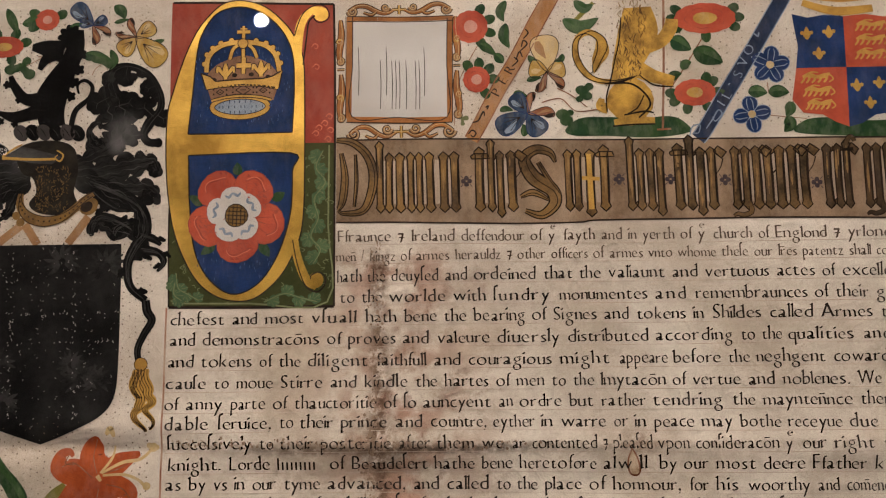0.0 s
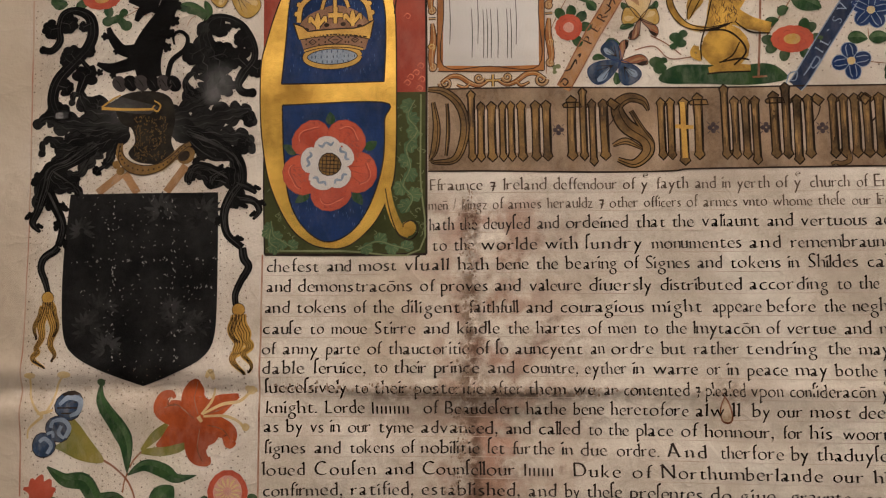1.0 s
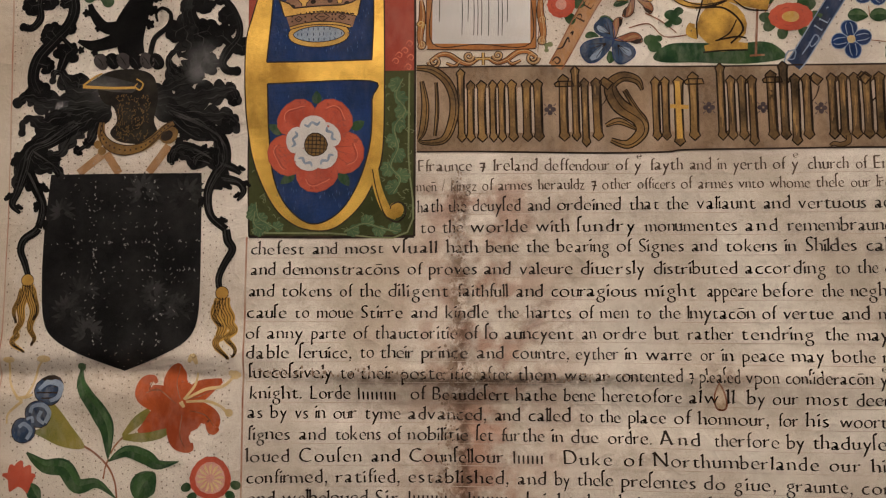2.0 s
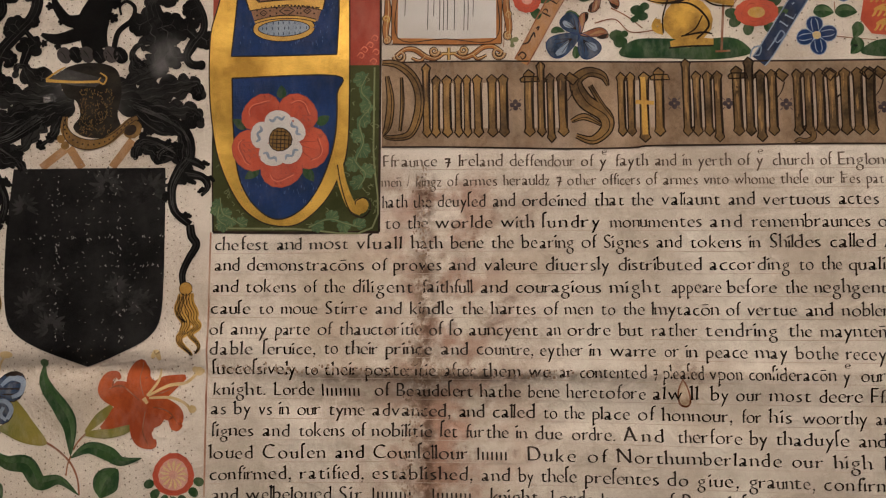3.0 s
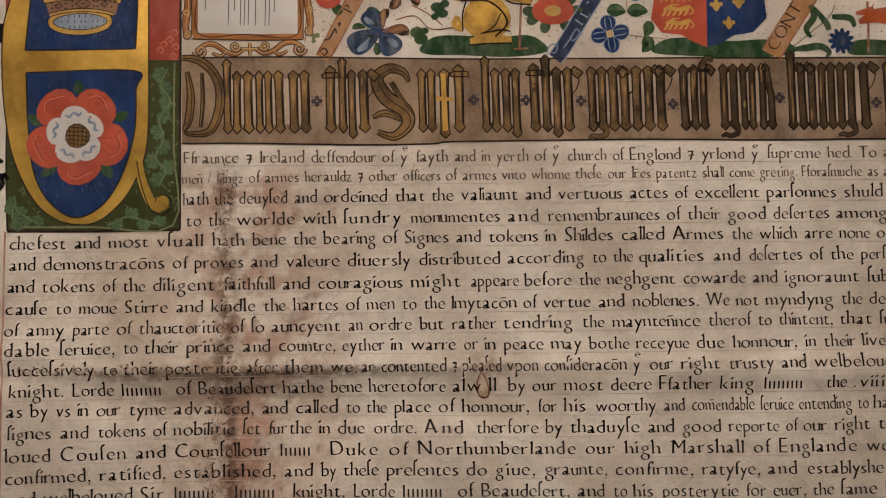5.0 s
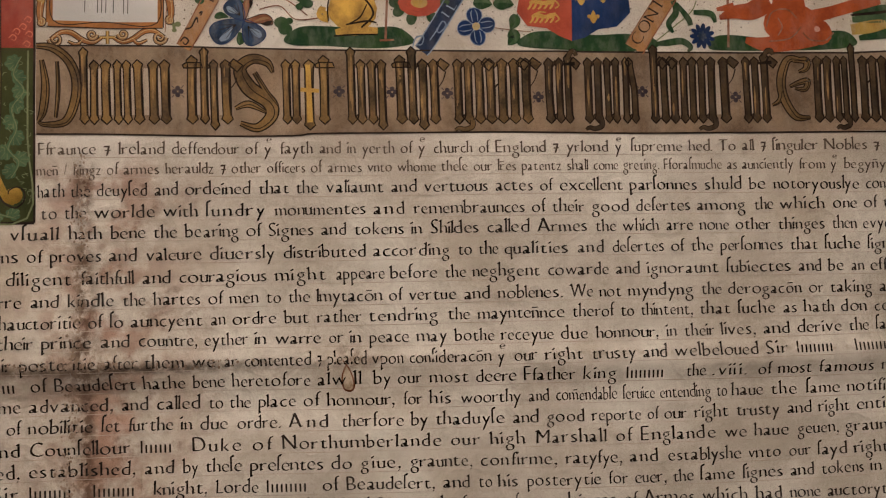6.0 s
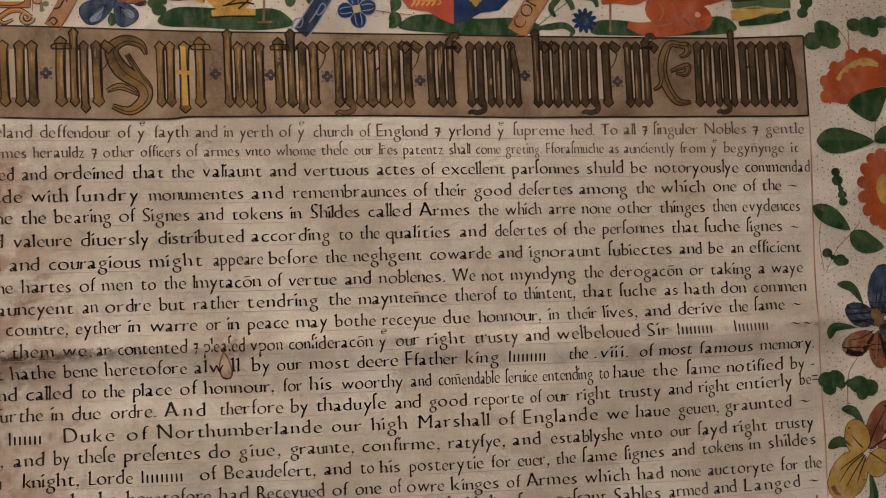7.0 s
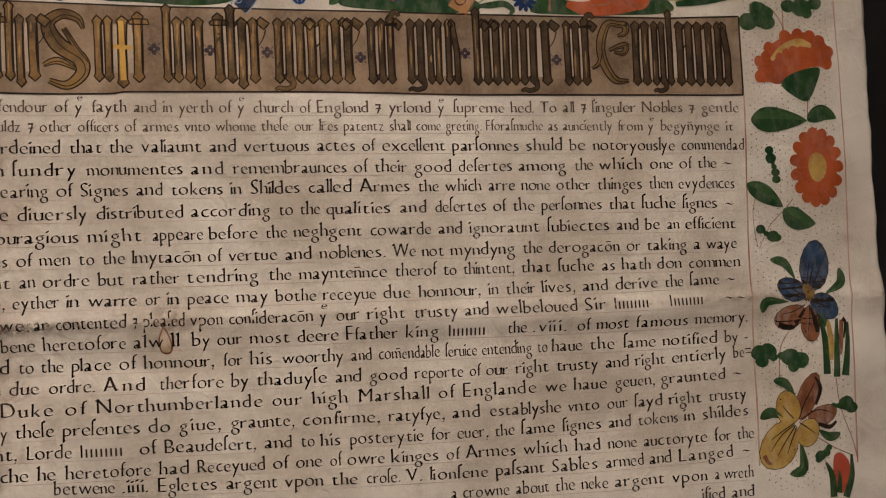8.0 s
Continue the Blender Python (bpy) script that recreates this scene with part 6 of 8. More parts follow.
def pansy(parent, petals, lines=True):
    """A pansy: rounded petals, each (u, v, r, turn, material), with dark lines running to the heart."""
    heart = np.mean([p[:2] for p in petals], 0)
    for k, (u, v, r, turn, mat) in enumerate(petals):
        d = Vector((u - heart[0], v - heart[1]))
        a0 = math.atan2(d.y, d.x)
        far, wide, lift = d.length + r * 1.05, r * (1.25 if mat is not RUST else 0.62), 0.04 * k
        # broad and round at the rim, narrow at the heart; rust petals are slender and waved
        side = [(far * (0.5 - 0.5 * math.cos(math.pi * i / 14)), wide * math.sin(math.pi * i / 14) ** 0.85 * (0.3 + 0.7 * (0.5 - 0.5 * math.cos(math.pi * i / 14)))) for i in range(15)]
        wave = 0.0 if mat is not RUST else 0.22
        ring = [(x, y + wave * x * math.sin(3 * x / far)) for x, y in side] + [(x, wave * x * math.sin(3 * x / far) - y) for x, y in reversed(side)]
        c, s = math.cos(a0), math.sin(a0)
        ring = [(heart[0] + c * x - s * y, heart[1] + s * x + c * y) for x, y in ring]
        petal = Paint().fill(ring, 2.7 + lift).make("petal", mat, parent)
        Paint().ribbon([(x, y, 0.45) for x, y in ring + ring[:1]], 3.2, steps=1).make("petal_outline", OUTLINE if mat is not SLATE else BLUE, petal)
        pale = PALE_BLUE if mat is SLATE else STRAW if mat is YELLOW else TAN
        Paint().ribbon([(heart[0] + c * far * 0.35, heart[1] + s * far * 0.35, 0.4), (heart[0] + math.cos(a0 + 0.22) * far * 0.65, heart[1] + math.sin(a0 + 0.22) * far * 0.65, wide * 0.45), (heart[0] + math.cos(a0 + 0.2) * far * 0.86, heart[1] + math.sin(a0 + 0.2) * far * 0.86, wide * 0.2)], 3.1).make("petal_light", pale, petal)
        if mat is RUST:
            Paint().ribbon([(heart[0] + math.cos(a0 - 0.1) * far * 0.6, heart[1] + math.sin(a0 - 0.1) * far * 0.6, 0.4), (heart[0] + math.cos(a0 - 0.02) * far * 0.82, heart[1] + math.sin(a0 - 0.02) * far * 0.82, wide * 0.7), (heart[0] + math.cos(a0 + 0.1) * far * 0.97, heart[1] + math.sin(a0 + 0.1) * far * 0.97, 0.4)], 3.2).make("dark_edge", OUTLINE, petal)
        elif lines:
            marks = Paint()
            for b in (-0.32, -0.12, 0.1, 0.3):
                marks.ribbon([(heart[0] + c * far * 0.25, heart[1] + s * far * 0.25, 0.5), (heart[0] + math.cos(a0 + b) * far * 0.72, heart[1] + math.sin(a0 + b) * far * 0.72, 0.25)], 3.3, steps=2)
            marks.make("petal_lines", OUTLINE, petal)


# the signature card and its gilt scrolled frame
card = group("signature_card", "white card in an orange scrolled frame")
Paint().fill([(10.7, 127.9), (70.9, 126.5), (69.8, 62.3), (9.2, 63.6)], 2.0).make("card", CARD, card)
for rows in ([(9.2, 129, 3.51), (8.7, 97.4, 3.5), (8, 63.9, 3.5)], [(7, 63.4, 3.51), (38.3, 61.8, 3.4), (70.7, 61.3, 3.41)], [(71.1, 126.1, 3.27), (70.1, 94.8, 3.27), (69.5, 60.4, 3.27)]):
    Paint().ribbon(rows, 2.4).make("frame_bar", FRAME_ORANGE, card)
Paint().ribbon([(7.9, 127.7, 2.8), (39.6, 126.2, 2.8), (73.3, 126.1, 2.8)], 2.42).make("frame_bar", FRAME_ORANGE, card)
lines = Paint().ribbon([(7.9, 129.1, 0.56), (39.6, 127.6, 0.56), (73.3, 127.5, 0.56)], 2.9).ribbon([(7.9, 125.9, 0.56), (39.6, 124.4, 0.54), (73.2, 124.2, 0.56)], 2.9)
for rows in ([(11.2, 128.9, 0.58), (10.7, 97.4, 0.58), (10.1, 65, 0.58), (38.3, 63.5, 0.58), (67.8, 62.8, 0.57), (68.5, 94.9, 0.58), (69.5, 126.2, 0.57)], [(6.5, 61.6, 0.58), (38.2, 59.8, 0.58), (70.9, 59.4, 0.57)], [(72.9, 126, 0.47), (72, 94.7, 0.45), (71.1, 59.7, 0.57)], [(7, 129.1, 0.48), (6.7, 97.5, 0.47), (6.1, 64, 0.47)]):
    lines.ribbon(rows, 2.9)
lines.make("frame_lines", OUTLINE, card)


def spiral(u, v, r, turns, start, way=1):
    """Rows of a scroll that winds in to (u, v)."""
    n = int(10 * turns)
    return [(u + r * (1 - 0.8 * i / n) * math.cos(start + way * 6.2832 * turns * i / n), v + r * (1 - 0.8 * i / n) * math.sin(start + way * 6.2832 * turns * i / n), 1.7 - 0.9 * i / n) for i in range(n + 1)]


def scroll_piece(rows, paint_of):
    scroll = Paint().ribbon(rows, 2.5, steps=3).make("scroll", paint_of, card)
    Paint().ribbon(rows, 2.4, 1.0, 0.45, steps=3).make("scroll_outline", UMBER, scroll)
    Paint().ribbon([(u + 0.15 * w, v + 0.2 * w, 0.3) for u, v, w in rows], 2.8, steps=3).make("scroll_light", STRAW, scroll)


# carved-looking side strips: a thickening wave with a curl at each end and in its middle
for u0, side in ((3.6, -1), (74.6, 1)):
    for v0, v1 in ((62.0, 92.0), (98.0, 127.0)):
        k = 1 if v0 < 80 else -1
        rows = [(u0 + 1.1 * side * math.sin(math.pi * i / 6) * (1 - i / 16), v0 + (v1 - v0) * i / 12, 1.4 + 2.4 * math.sin(math.pi * i / 12) ** 0.7) for i in range(13)]
        scroll_piece(rows, FRAME_ORANGE)
        scroll_piece(spiral(u0 + 0.4 * side, v0 + 2.0, 2.3, 1.3, 1.6, side), TAN)
        scroll_piece(spiral(u0 + 0.8 * side, (v0 + v1) / 2, 2.2, 1.2, -1.2, -side), OCHRE)
    scroll_piece([(u0 - 2.2, 95.0, 0.9), (u0 + 2.2, 95.0, 0.9)], TAN)
# the foot: two long scrolls that meet in a knot; the head has the same, smaller
for mid, base, half, tall in ((40.0, 54.6, 29.0, 3.0), (40.0, 132.6, 29.0, 2.4)):
    for side in (-1, 1):
        scroll_piece([(mid + side * 3.0, base, 1.2), (mid + side * 8.0, base - tall, 1.8), (mid + side * 14.0, base - tall * 0.4, 2.6), (mid + side * 20.0, base + tall, 2.6), (mid + side * 26.0, base + tall * 1.1, 2.2), (mid + side * (half + 2.5), base - 0.5, 1.7)], FRAME_ORANGE)
        scroll_piece(spiral(mid + side * half, base - 0.6, tall * 1.25, 1.5, 0.0 if side > 0 else 3.14, -side), TAN)
        scroll_piece(spiral(mid + side * 8.5, base + tall * 0.55, tall * 0.95, 1.4, 3.14 if side > 0 else 0.0, side), TAN)
        scroll_piece([(mid + side * 14.0, base - tall * 0.4, 1.0), (mid + side * 17.0, base - tall * 1.3, 1.6), (mid + side * 22.0, base - tall * 0.6, 0.9)], FRAME_ORANGE)
    scroll_piece([(mid, base + tall * 1.2, 1.2), (mid, base - tall * 1.3, 1.2)], OCHRE)
    scroll_piece([(mid - 4.4, base, 1.2), (mid + 4.4, base - 0.1, 1.2)], OCHRE)
bars = Paint()
for u, v, w in [(14.4, 93.6, 0.35), (27.8, 84.6, 0.35), (31.5, 92.9, 0.35), (34.8, 84.3, 0.34), (37.1, 84.2, 0.35), (39.4, 84.1, 0.35), (43.5, 84, 0.34), (49.2, 83.7, 0.35), (51.5, 83.6, 0.35), (54.7, 91.9, 0.34)]:
    tall = 15.5 if v > 82 else 8.0
    bars.ribbon([(u, v + tall, 0.35), (u + 0.3, v, 0.5), (u - 0.2, v - tall, 0.4)], 2.9)
bars.make("pen_bars", INK, card, "thin upright ink bars")

# top-left corner flowers
corner = group("corner_flowers", "red, blue and yellow painted flowers")
ring_flower(corner, -205.7, 116.8, 11.65, [15, 60, 110, 160, 200, 290], 0.56, RED, YELLOW)
clover(corner, [(-244.8, 125.8, 3.56), (-240.6, 122.4, 3.56), (-234.8, 116.4, 4.32), (-230.7, 115.4, 2.27)])
clover(corner, [(-201.3, 102, 3.88), (-191, 107.2, 2.91), (-189.2, 98.6, 3.88), (-195.7, 105, 1.26)])
clover(corner, [(-151.9, 108.7, 3.56), (-147.1, 106.9, 3.56), (-139.1, 103.4, 3.56), (-135.9, 100.8, 2.2)])
ring_flower(corner, -179.1, 133.4, 7.28, [150, 180, 210, 20], 0.9)
pansy(corner, [(-158.2, 137.6, 6.13, 80, SLATE), (-144.9, 130.9, 3.77, 10, SLATE), (-154.4, 130, 3.77, 30, SLATE), (-149.4, 121.3, 5.19, 70, RUST), (-142.4, 123.5, 3.88, 0, RUST)])
pansy(corner, [(-116.3, 123.8, 5.66, 60, YELLOW), (-128, 114.4, 6.31, 20, YELLOW), (-112, 109, 8.49, 150, YELLOW), (-124.7, 127.8, 4.37, 100, RUST), (-132.1, 122.4, 3.3, 20, RUST)])
for rows, w in (([(-204.9, 141.7), (-201, 132.9), (-197.1, 124.2)], 6), ([(-195, 131.5), (-189, 132.5), (-184.4, 136.1)], 6), ([(-165.1, 127.5), (-160.3, 129), (-155.6, 129.6)], 3.5), ([(-136.8, 140.5), (-132, 136.6), (-130, 131.6)], 7), ([(-153.9, 110.4), (-145.5, 107.7), (-136, 103.7)], 7), ([(-136.6, 129.4), (-131.8, 130.5), (-127.1, 131.5)], 3), ([(-112.6, 116.3), (-107.9, 116.6), (-105.1, 117.5)], 3), ([(-138.6, 112.3), (-136, 104.9), (-139.4, 99)], 5)):
    leaf(corner, rows, w)
stem(corner, [(-199.8, 101.1, 0.47), (-190.4, 104.4, 0.47), (-181.1, 108.9, 0.47)])
leaf(corner, [(-237.5, 114.7), (-232.5, 113.8), (-227.6, 114.6)], 6)
stem(corner, [(-176.2, 104.5, 0.78), (-179.2, 108.5, 0.77), (-184.1, 109.7, 0.58)])
stem(corner, [(-149.8, 96.5, 0.39), (-147, 101.3, 0.4), (-135.4, 108.6, 0.39)])

# spray between the card and the first banner
spray = group("flower_spray", "red flowers with green leaves")
ring_flower(spray, 83.7, 119.6, 10.08, [-60, -20, 20, 60])
ring_flower(spray, 86.4, 85.7, 7.79, [0, 40, 80, 120, 300])
for rows, w in (([(105.9, 135.4), (102.1, 128.2), (104.3, 122)], 6), ([(105.4, 120.8), (103.9, 112.3), (107.1, 105)], 7), ([(88.7, 108), (93.2, 105.5), (98.9, 100.4)], 6), ([(97.7, 101.7), (101.1, 98), (102.9, 95.5)], 6)):
    leaf(spray, rows, w)
stem(spray, [(87.5, 106.9, 0.46), (75.2, 83.3, 0.46), (72.1, 57.2, 0.47)])
clover(spray, [(74.6, 64.2, 1.89), (79.2, 61.7, 1.83), (77.2, 58.2, 1.37)], SAGE)

# diagonal banners
for rows, mat, trim, label in (([(82, 48.1, 8.17), (88.1, 58.5, 8.4), (100.3, 80.4, 8.84), (111.9, 99, 9.07), (123, 118.9, 9.54), (135.2, 139.5, 9.6)], BANNER_TAN, RUST, "brown painted banner ribbon with letters"), ([(218.4, 44.8, 8.8), (223.6, 51.5, 9.2), (239.2, 75.9, 9.3), (254.3, 98.7, 9.2), (263.7, 113.6, 9.2), (280.0, 139.5, 9.2)], NAVY, PALE_BLUE, "blue painted banner ribbon with letters"),
                               ([(391.4, 110.0, 11.9), (371.8, 81.6, 11.9), (361.2, 66.2, 11.9), (352.2, 53.2, 11.9), (346.2, 43.7, 11.9)], BANNER_TAN, RUST, "tan painted banner ribbon with letters")):
    banner = group("banner", label)
    Paint().ribbon(rows, 2.2, steps=8).make("ribbon", mat, banner)
    side = Paint()
    line = smooth_line(rows, 8)
    for s in (-0.5, 0.5):
        pts = []
        for i, (u, v, w) in enumerate(line):
            a, b = line[max(i - 1, 0)], line[min(i + 1, len(line) - 1)]
            d = Vector((b[0] - a[0], b[1] - a[1])).normalized()
            pts.append((u - d.y * w * s, v + d.x * w * s, 0.7))
        side.ribbon(pts, 2.8, steps=1)
    side.make("ribbon_trim", trim if mat is BANNER_TAN else PALE_BLUE, banner)


def banner_word(word, rows, size, material):
    """Letters that climb along a banner, one at each place."""
    for ch, (u, v), (a, b) in zip(word, rows, rows[1:]):
        co, polys, lo, hi = LETTERS[ch]
        d = Vector((a - u, b - v)).normalized()
        paint = Paint()
        for s in (-0.22, 0.0, 0.22):
            paint.add([(u + d.x * ((p - lo) * size + s) - d.y * (q - 0.33) * size, v + d.y * ((p - lo) * size + s) + d.x * (q - 0.33) * size) for p, q in co], polys, 3.4)
        paint.make("banner_letter", material, manuscript)


banner_word("PER", [(97.3, 75.8), (101.5, 83.4), (105.6, 89.5), (109.4, 95.5)], 8.6, OUTLINE)
banner_word("ILSVO", [(233.4, 66.2), (236.6, 70.2), (244.2, 82.7), (247.3, 89.6), (250.6, 96.5), (254.2, 102.3)], 8.6, PALE_BLUE)
banner_word("CONT", [(346.7, 47.5), (350.9, 54.3), (355.8, 61.4), (360.3, 68.6), (365.2, 75.8)], 11.0, OUTLINE)

def banner_curl(rows, mat):
    Paint().ribbon(rows, 3.2).make("banner_curl", mat, manuscript)


banner_curl([(80.4, 51.7, 0.7), (82.8, 54, 0.91), (85, 52.1, 0.91), (83.2, 49.8, 0.7), (81.8, 51.4, 0.57)], OUTLINE)
banner_curl([(83, 58.7, 0.68), (86.4, 59.7, 0.91), (88.2, 62.6, 0.93), (90, 65.5, 0.93), (90.5, 62.5, 0.68)], OUTLINE)
banner_curl([(91.3, 67.8, 0.79), (93, 68.9, 1.02), (92.1, 66.6, 0.7)], OUTLINE)
banner_curl([(110.7, 97.3, 0.68), (113.1, 102.5, 0.93), (114.7, 98.9, 0.68)], OUTLINE)
banner_curl([(108.2, 93.2, 0.68), (111.8, 96.6, 0.91), (109.6, 99.1, 0.68)], OUTLINE)
banner_curl([(113.1, 102.5, 0.7), (117.9, 107.1, 0.91), (115.7, 109.6, 0.91), (114.4, 105.5, 0.68)], OUTLINE)
banner_curl([(115.8, 110.8, 0.68), (118.8, 114.3, 0.91), (117.2, 116.8, 0.68)], OUTLINE)
banner_curl([(223.6, 51, 0.66), (227.8, 56.6, 0.88), (231.5, 62.2, 0.88), (233.5, 59.8, 0.88), (229.4, 55.4, 0.66), (227.9, 58.3, 0.55)], PALE_BLUE)
banner_curl([(213.4, 46.7, 0.66), (215.4, 52.4, 0.88), (219.9, 53.4, 0.88), (219, 48.8, 0.66), (216.2, 48.3, 0.55)], PALE_BLUE)
banner_curl([(238.5, 77.7, 0.91), (239.7, 78.5, 0.88)], PALE_BLUE)
banner_curl([(256.1, 109.2, 0.91), (258.2, 107.4, 1.02), (259, 109.7, 0.88)], PALE_BLUE)

# pansies on the white ground
spray = group("pansy_spray", "yellow and blue painted pansies")
pansy(spray, [(128.6, 102.5, 9.62, 90, STRAW), (125.1, 90.6, 6.41, 20, YELLOW), (134.3, 90.3, 5.96, 160, YELLOW), (124.7, 81.6, 5.04, 60, RUST), (135.1, 82.4, 5.04, 120, RUST)], False)
pansy(spray, [(111.6, 70.1, 5.96, 90, SLATE), (104.7, 57.3, 7.33, 20, SLATE), (120.8, 56.8, 7.33, 160, SLATE), (119.7, 71.7, 4.72, 100, RUST), (126.3, 62.5, 6.41, 10, RUST)])
for rows, w in (([(108.4, 75), (111.9, 76.1), (117.5, 73.5)], 4), ([(100, 65.3), (103.5, 66.8), (108, 65.5)], 4), ([(113.6, 49.3), (114.5, 53.5), (113.4, 57)], 5), ([(118.5, 99.8), (120.7, 96.6), (124.2, 96)], 4), ([(139.4, 100.2), (138, 96.7), (133.4, 95.6)], 4), ([(116.8, 83.8), (121.4, 85.3), (126, 85.6)], 4)):
    leaf(spray, rows, w)
for rows, w in (([(140.3, 122), (150.5, 116.7), (162.4, 122.4)], 9), ([(147.8, 133.9), (153.4, 128.8), (159.3, 131)], 7)):
    leaf(spray, rows, w, LEAFY)
stem(spray, [(159.4, 132.2, 2.29), (153.3, 126.4, 2.75), (146, 119.3, 2.29)], OLIVE)
stem(spray, [(125.4, 70.1, 0.69), (137, 72.1, 0.69), (145.8, 64.2, 0.69), (159.6, 65, 0.69)], RUST)
stem(spray, [(135, 78.8, 0.69), (143.9, 73.8, 0.69), (152.8, 66.4, 0.69)], RUST)
clover(spray, [(149.8, 77.2, 3.67), (154.5, 79.4, 2.75), (153.1, 73.5, 3.21), (148.4, 71.7, 2.29)])
clover(spray, [(137.7, 62.2, 4.13), (139.8, 58.5, 4.12), (142.3, 63.2, 2.29)])

# the gilt supporter, as plain shapes, on its green mound
mound = group("gilt_supporter", "plain gilt shape on a green mound")
Paint().fill(loop([(138.9, 52.7), (147.9, 59.5), (163.9, 60.1), (184.4, 58.7), (202.6, 59.5), (211.5, 55), (213.4, 49.1), (192.8, 46.7), (163.3, 48.4), (144, 49)]), 2.1, 6).make("mound", GREEN, mound)
gold, contour, tuft = Paint(), Paint(), random.Random(5)
for rows in ([(186.1, 128.3, 16.6), (186.1, 113.9, 24.1), (181.6, 101.4, 21.0), (177.2, 90.6, 16.5), (177.6, 82.7, 18.0)],
             [(190.8, 104.2, 10.5), (200.0, 107.0, 8.3), (205.7, 114.7, 8.3), (206.8, 120.2, 7.5)],
             [(185.4, 88.7, 10.5), (194.1, 84.4, 8.2), (205.9, 80.9, 6.7)],
             [(168.7, 56.6, 3.3), (179.2, 57.4, 6.0), (193.3, 57.2, 3.6)],
             [(165.4, 65.2, 6.6), (161.0, 67.0, 6.0), (162.0, 71.6, 3.3)]):
    gold.ribbon(rows, 3.0)
tail = [(182.2, 84.4, 3.3), (167.0, 81.9, 3.6), (155.2, 85.5, 3.6), (147.8, 96.5, 3.6), (148.0, 108.3, 3.6), (155.0, 113.3, 3.9), (162.4, 109.3, 4.5), (163.5, 102.2, 6.3), (160.1, 94.4, 5.1), (158.0, 88.2, 1.5)]
gold.ribbon(tail, 2.95).disc(*(179.1, 70.5, 14.3), 3.1, 13.4)
gold.leaf([(161.7, 110.2), (163.5, 102.2), (160.2, 95.2), (158.0, 87.4)], 9.0, 3.05)
gold.make("plain_shape", RELIEF_GOLD, mound, "plain gilt painted shape")
for rows in ([(169.2, 80.7, 1.0), (179.7, 80.3, 1.2), (187.6, 74.5, 1.2), (190.9, 66.6, 1.2), (183.7, 59.1, 1.0)],
             [(174.9, 61.0, 0.9), (186.9, 62.9, 1.2), (192.8, 61.9, 0.9)],
             [(164.8, 62.9, 0.7), (164.7, 72.3, 0.9), (167.8, 83.1, 0.9), (171.0, 95.6, 0.8), (174.1, 108.1, 0.8), (175.9, 122.3, 0.8)],
             [(182.2, 84.4, 1.0), (173.0, 81.3, 1.2), (164.0, 80.9, 1.1)],
             [(167.8, 54.3, 0.9), (179.0, 55.0, 1.0), (193.2, 54.9, 0.9)],
             [(187.5, 73.0, 0.7), (183.3, 65.4, 0.9), (177.2, 61.7, 0.7)],
             [(185.2, 85.6, 0.7), (193.8, 79.0, 1.0), (205.7, 77.7, 0.7)]):
    contour.ribbon(rows, 3.6)
contour.ribbon([(u + 0.5 * w, v + 0.2 * w, 0.6) for u, v, w in tail], 3.6).ribbon([(u - 0.5 * w, v - 0.2 * w, 0.6) for u, v, w in tail], 3.6)
contour.make("contour_lines", UMBER, mound)
strokes = Paint()
for _ in range(170):
    v = tuft.uniform(84, 142)
    u = 179.0 + 0.08 * (v - 84) + tuft.uniform(-8.0, 8.5)
    strokes.ribbon([(u, v, 0.2), (u + tuft.uniform(-1.2, 1.2), v - 1.6, tuft.uniform(0.3, 0.8)), (u + tuft.uniform(-1.8, 1.8), v - 3.4, 0.2)], 3.5, steps=2)
tagged(strokes.make("gilding_strokes", BRONZE, mound), kind="stuff")
Paint().ribbon([(202.4, 134.3, 1.42), (200.6, 95.7, 1.37), (197.6, 50.8, 1.33)], 2.8).ribbon([(194.2, 51.4, 1.15), (202.6, 51.6, 1.15)], 2.8).make("staff", RUST, mound)

spray = group("rose_spray", "large red flowers with green leaves")
ring_flower(spray, 227, 120.1, 17.87, [0, 30, 150, 180, 210, 270, 330], 0.52, RED, YELLOW)
ring_flower(spray, 218.3, 73.7, 11.93, [0, 60, 180, 210, 40, 300, 250], 0.66, RED, YELLOW)
for rows, w in (([(205.5, 107.6), (211, 104.5), (217.7, 100.4)], 10), ([(218.8, 99.9), (227.7, 96), (236.2, 91.6)], 12), ([(202.8, 81.3), (206.4, 84.8), (211.1, 85.8)], 6), ([(211.2, 88.2), (213.7, 91.7), (217.2, 92.7)], 6)):
    leaf(spray, rows, w)
stem(spray, [(203.6, 76.5, 0.69), (213.6, 90.5, 0.69), (226.4, 110.4, 0.69)])

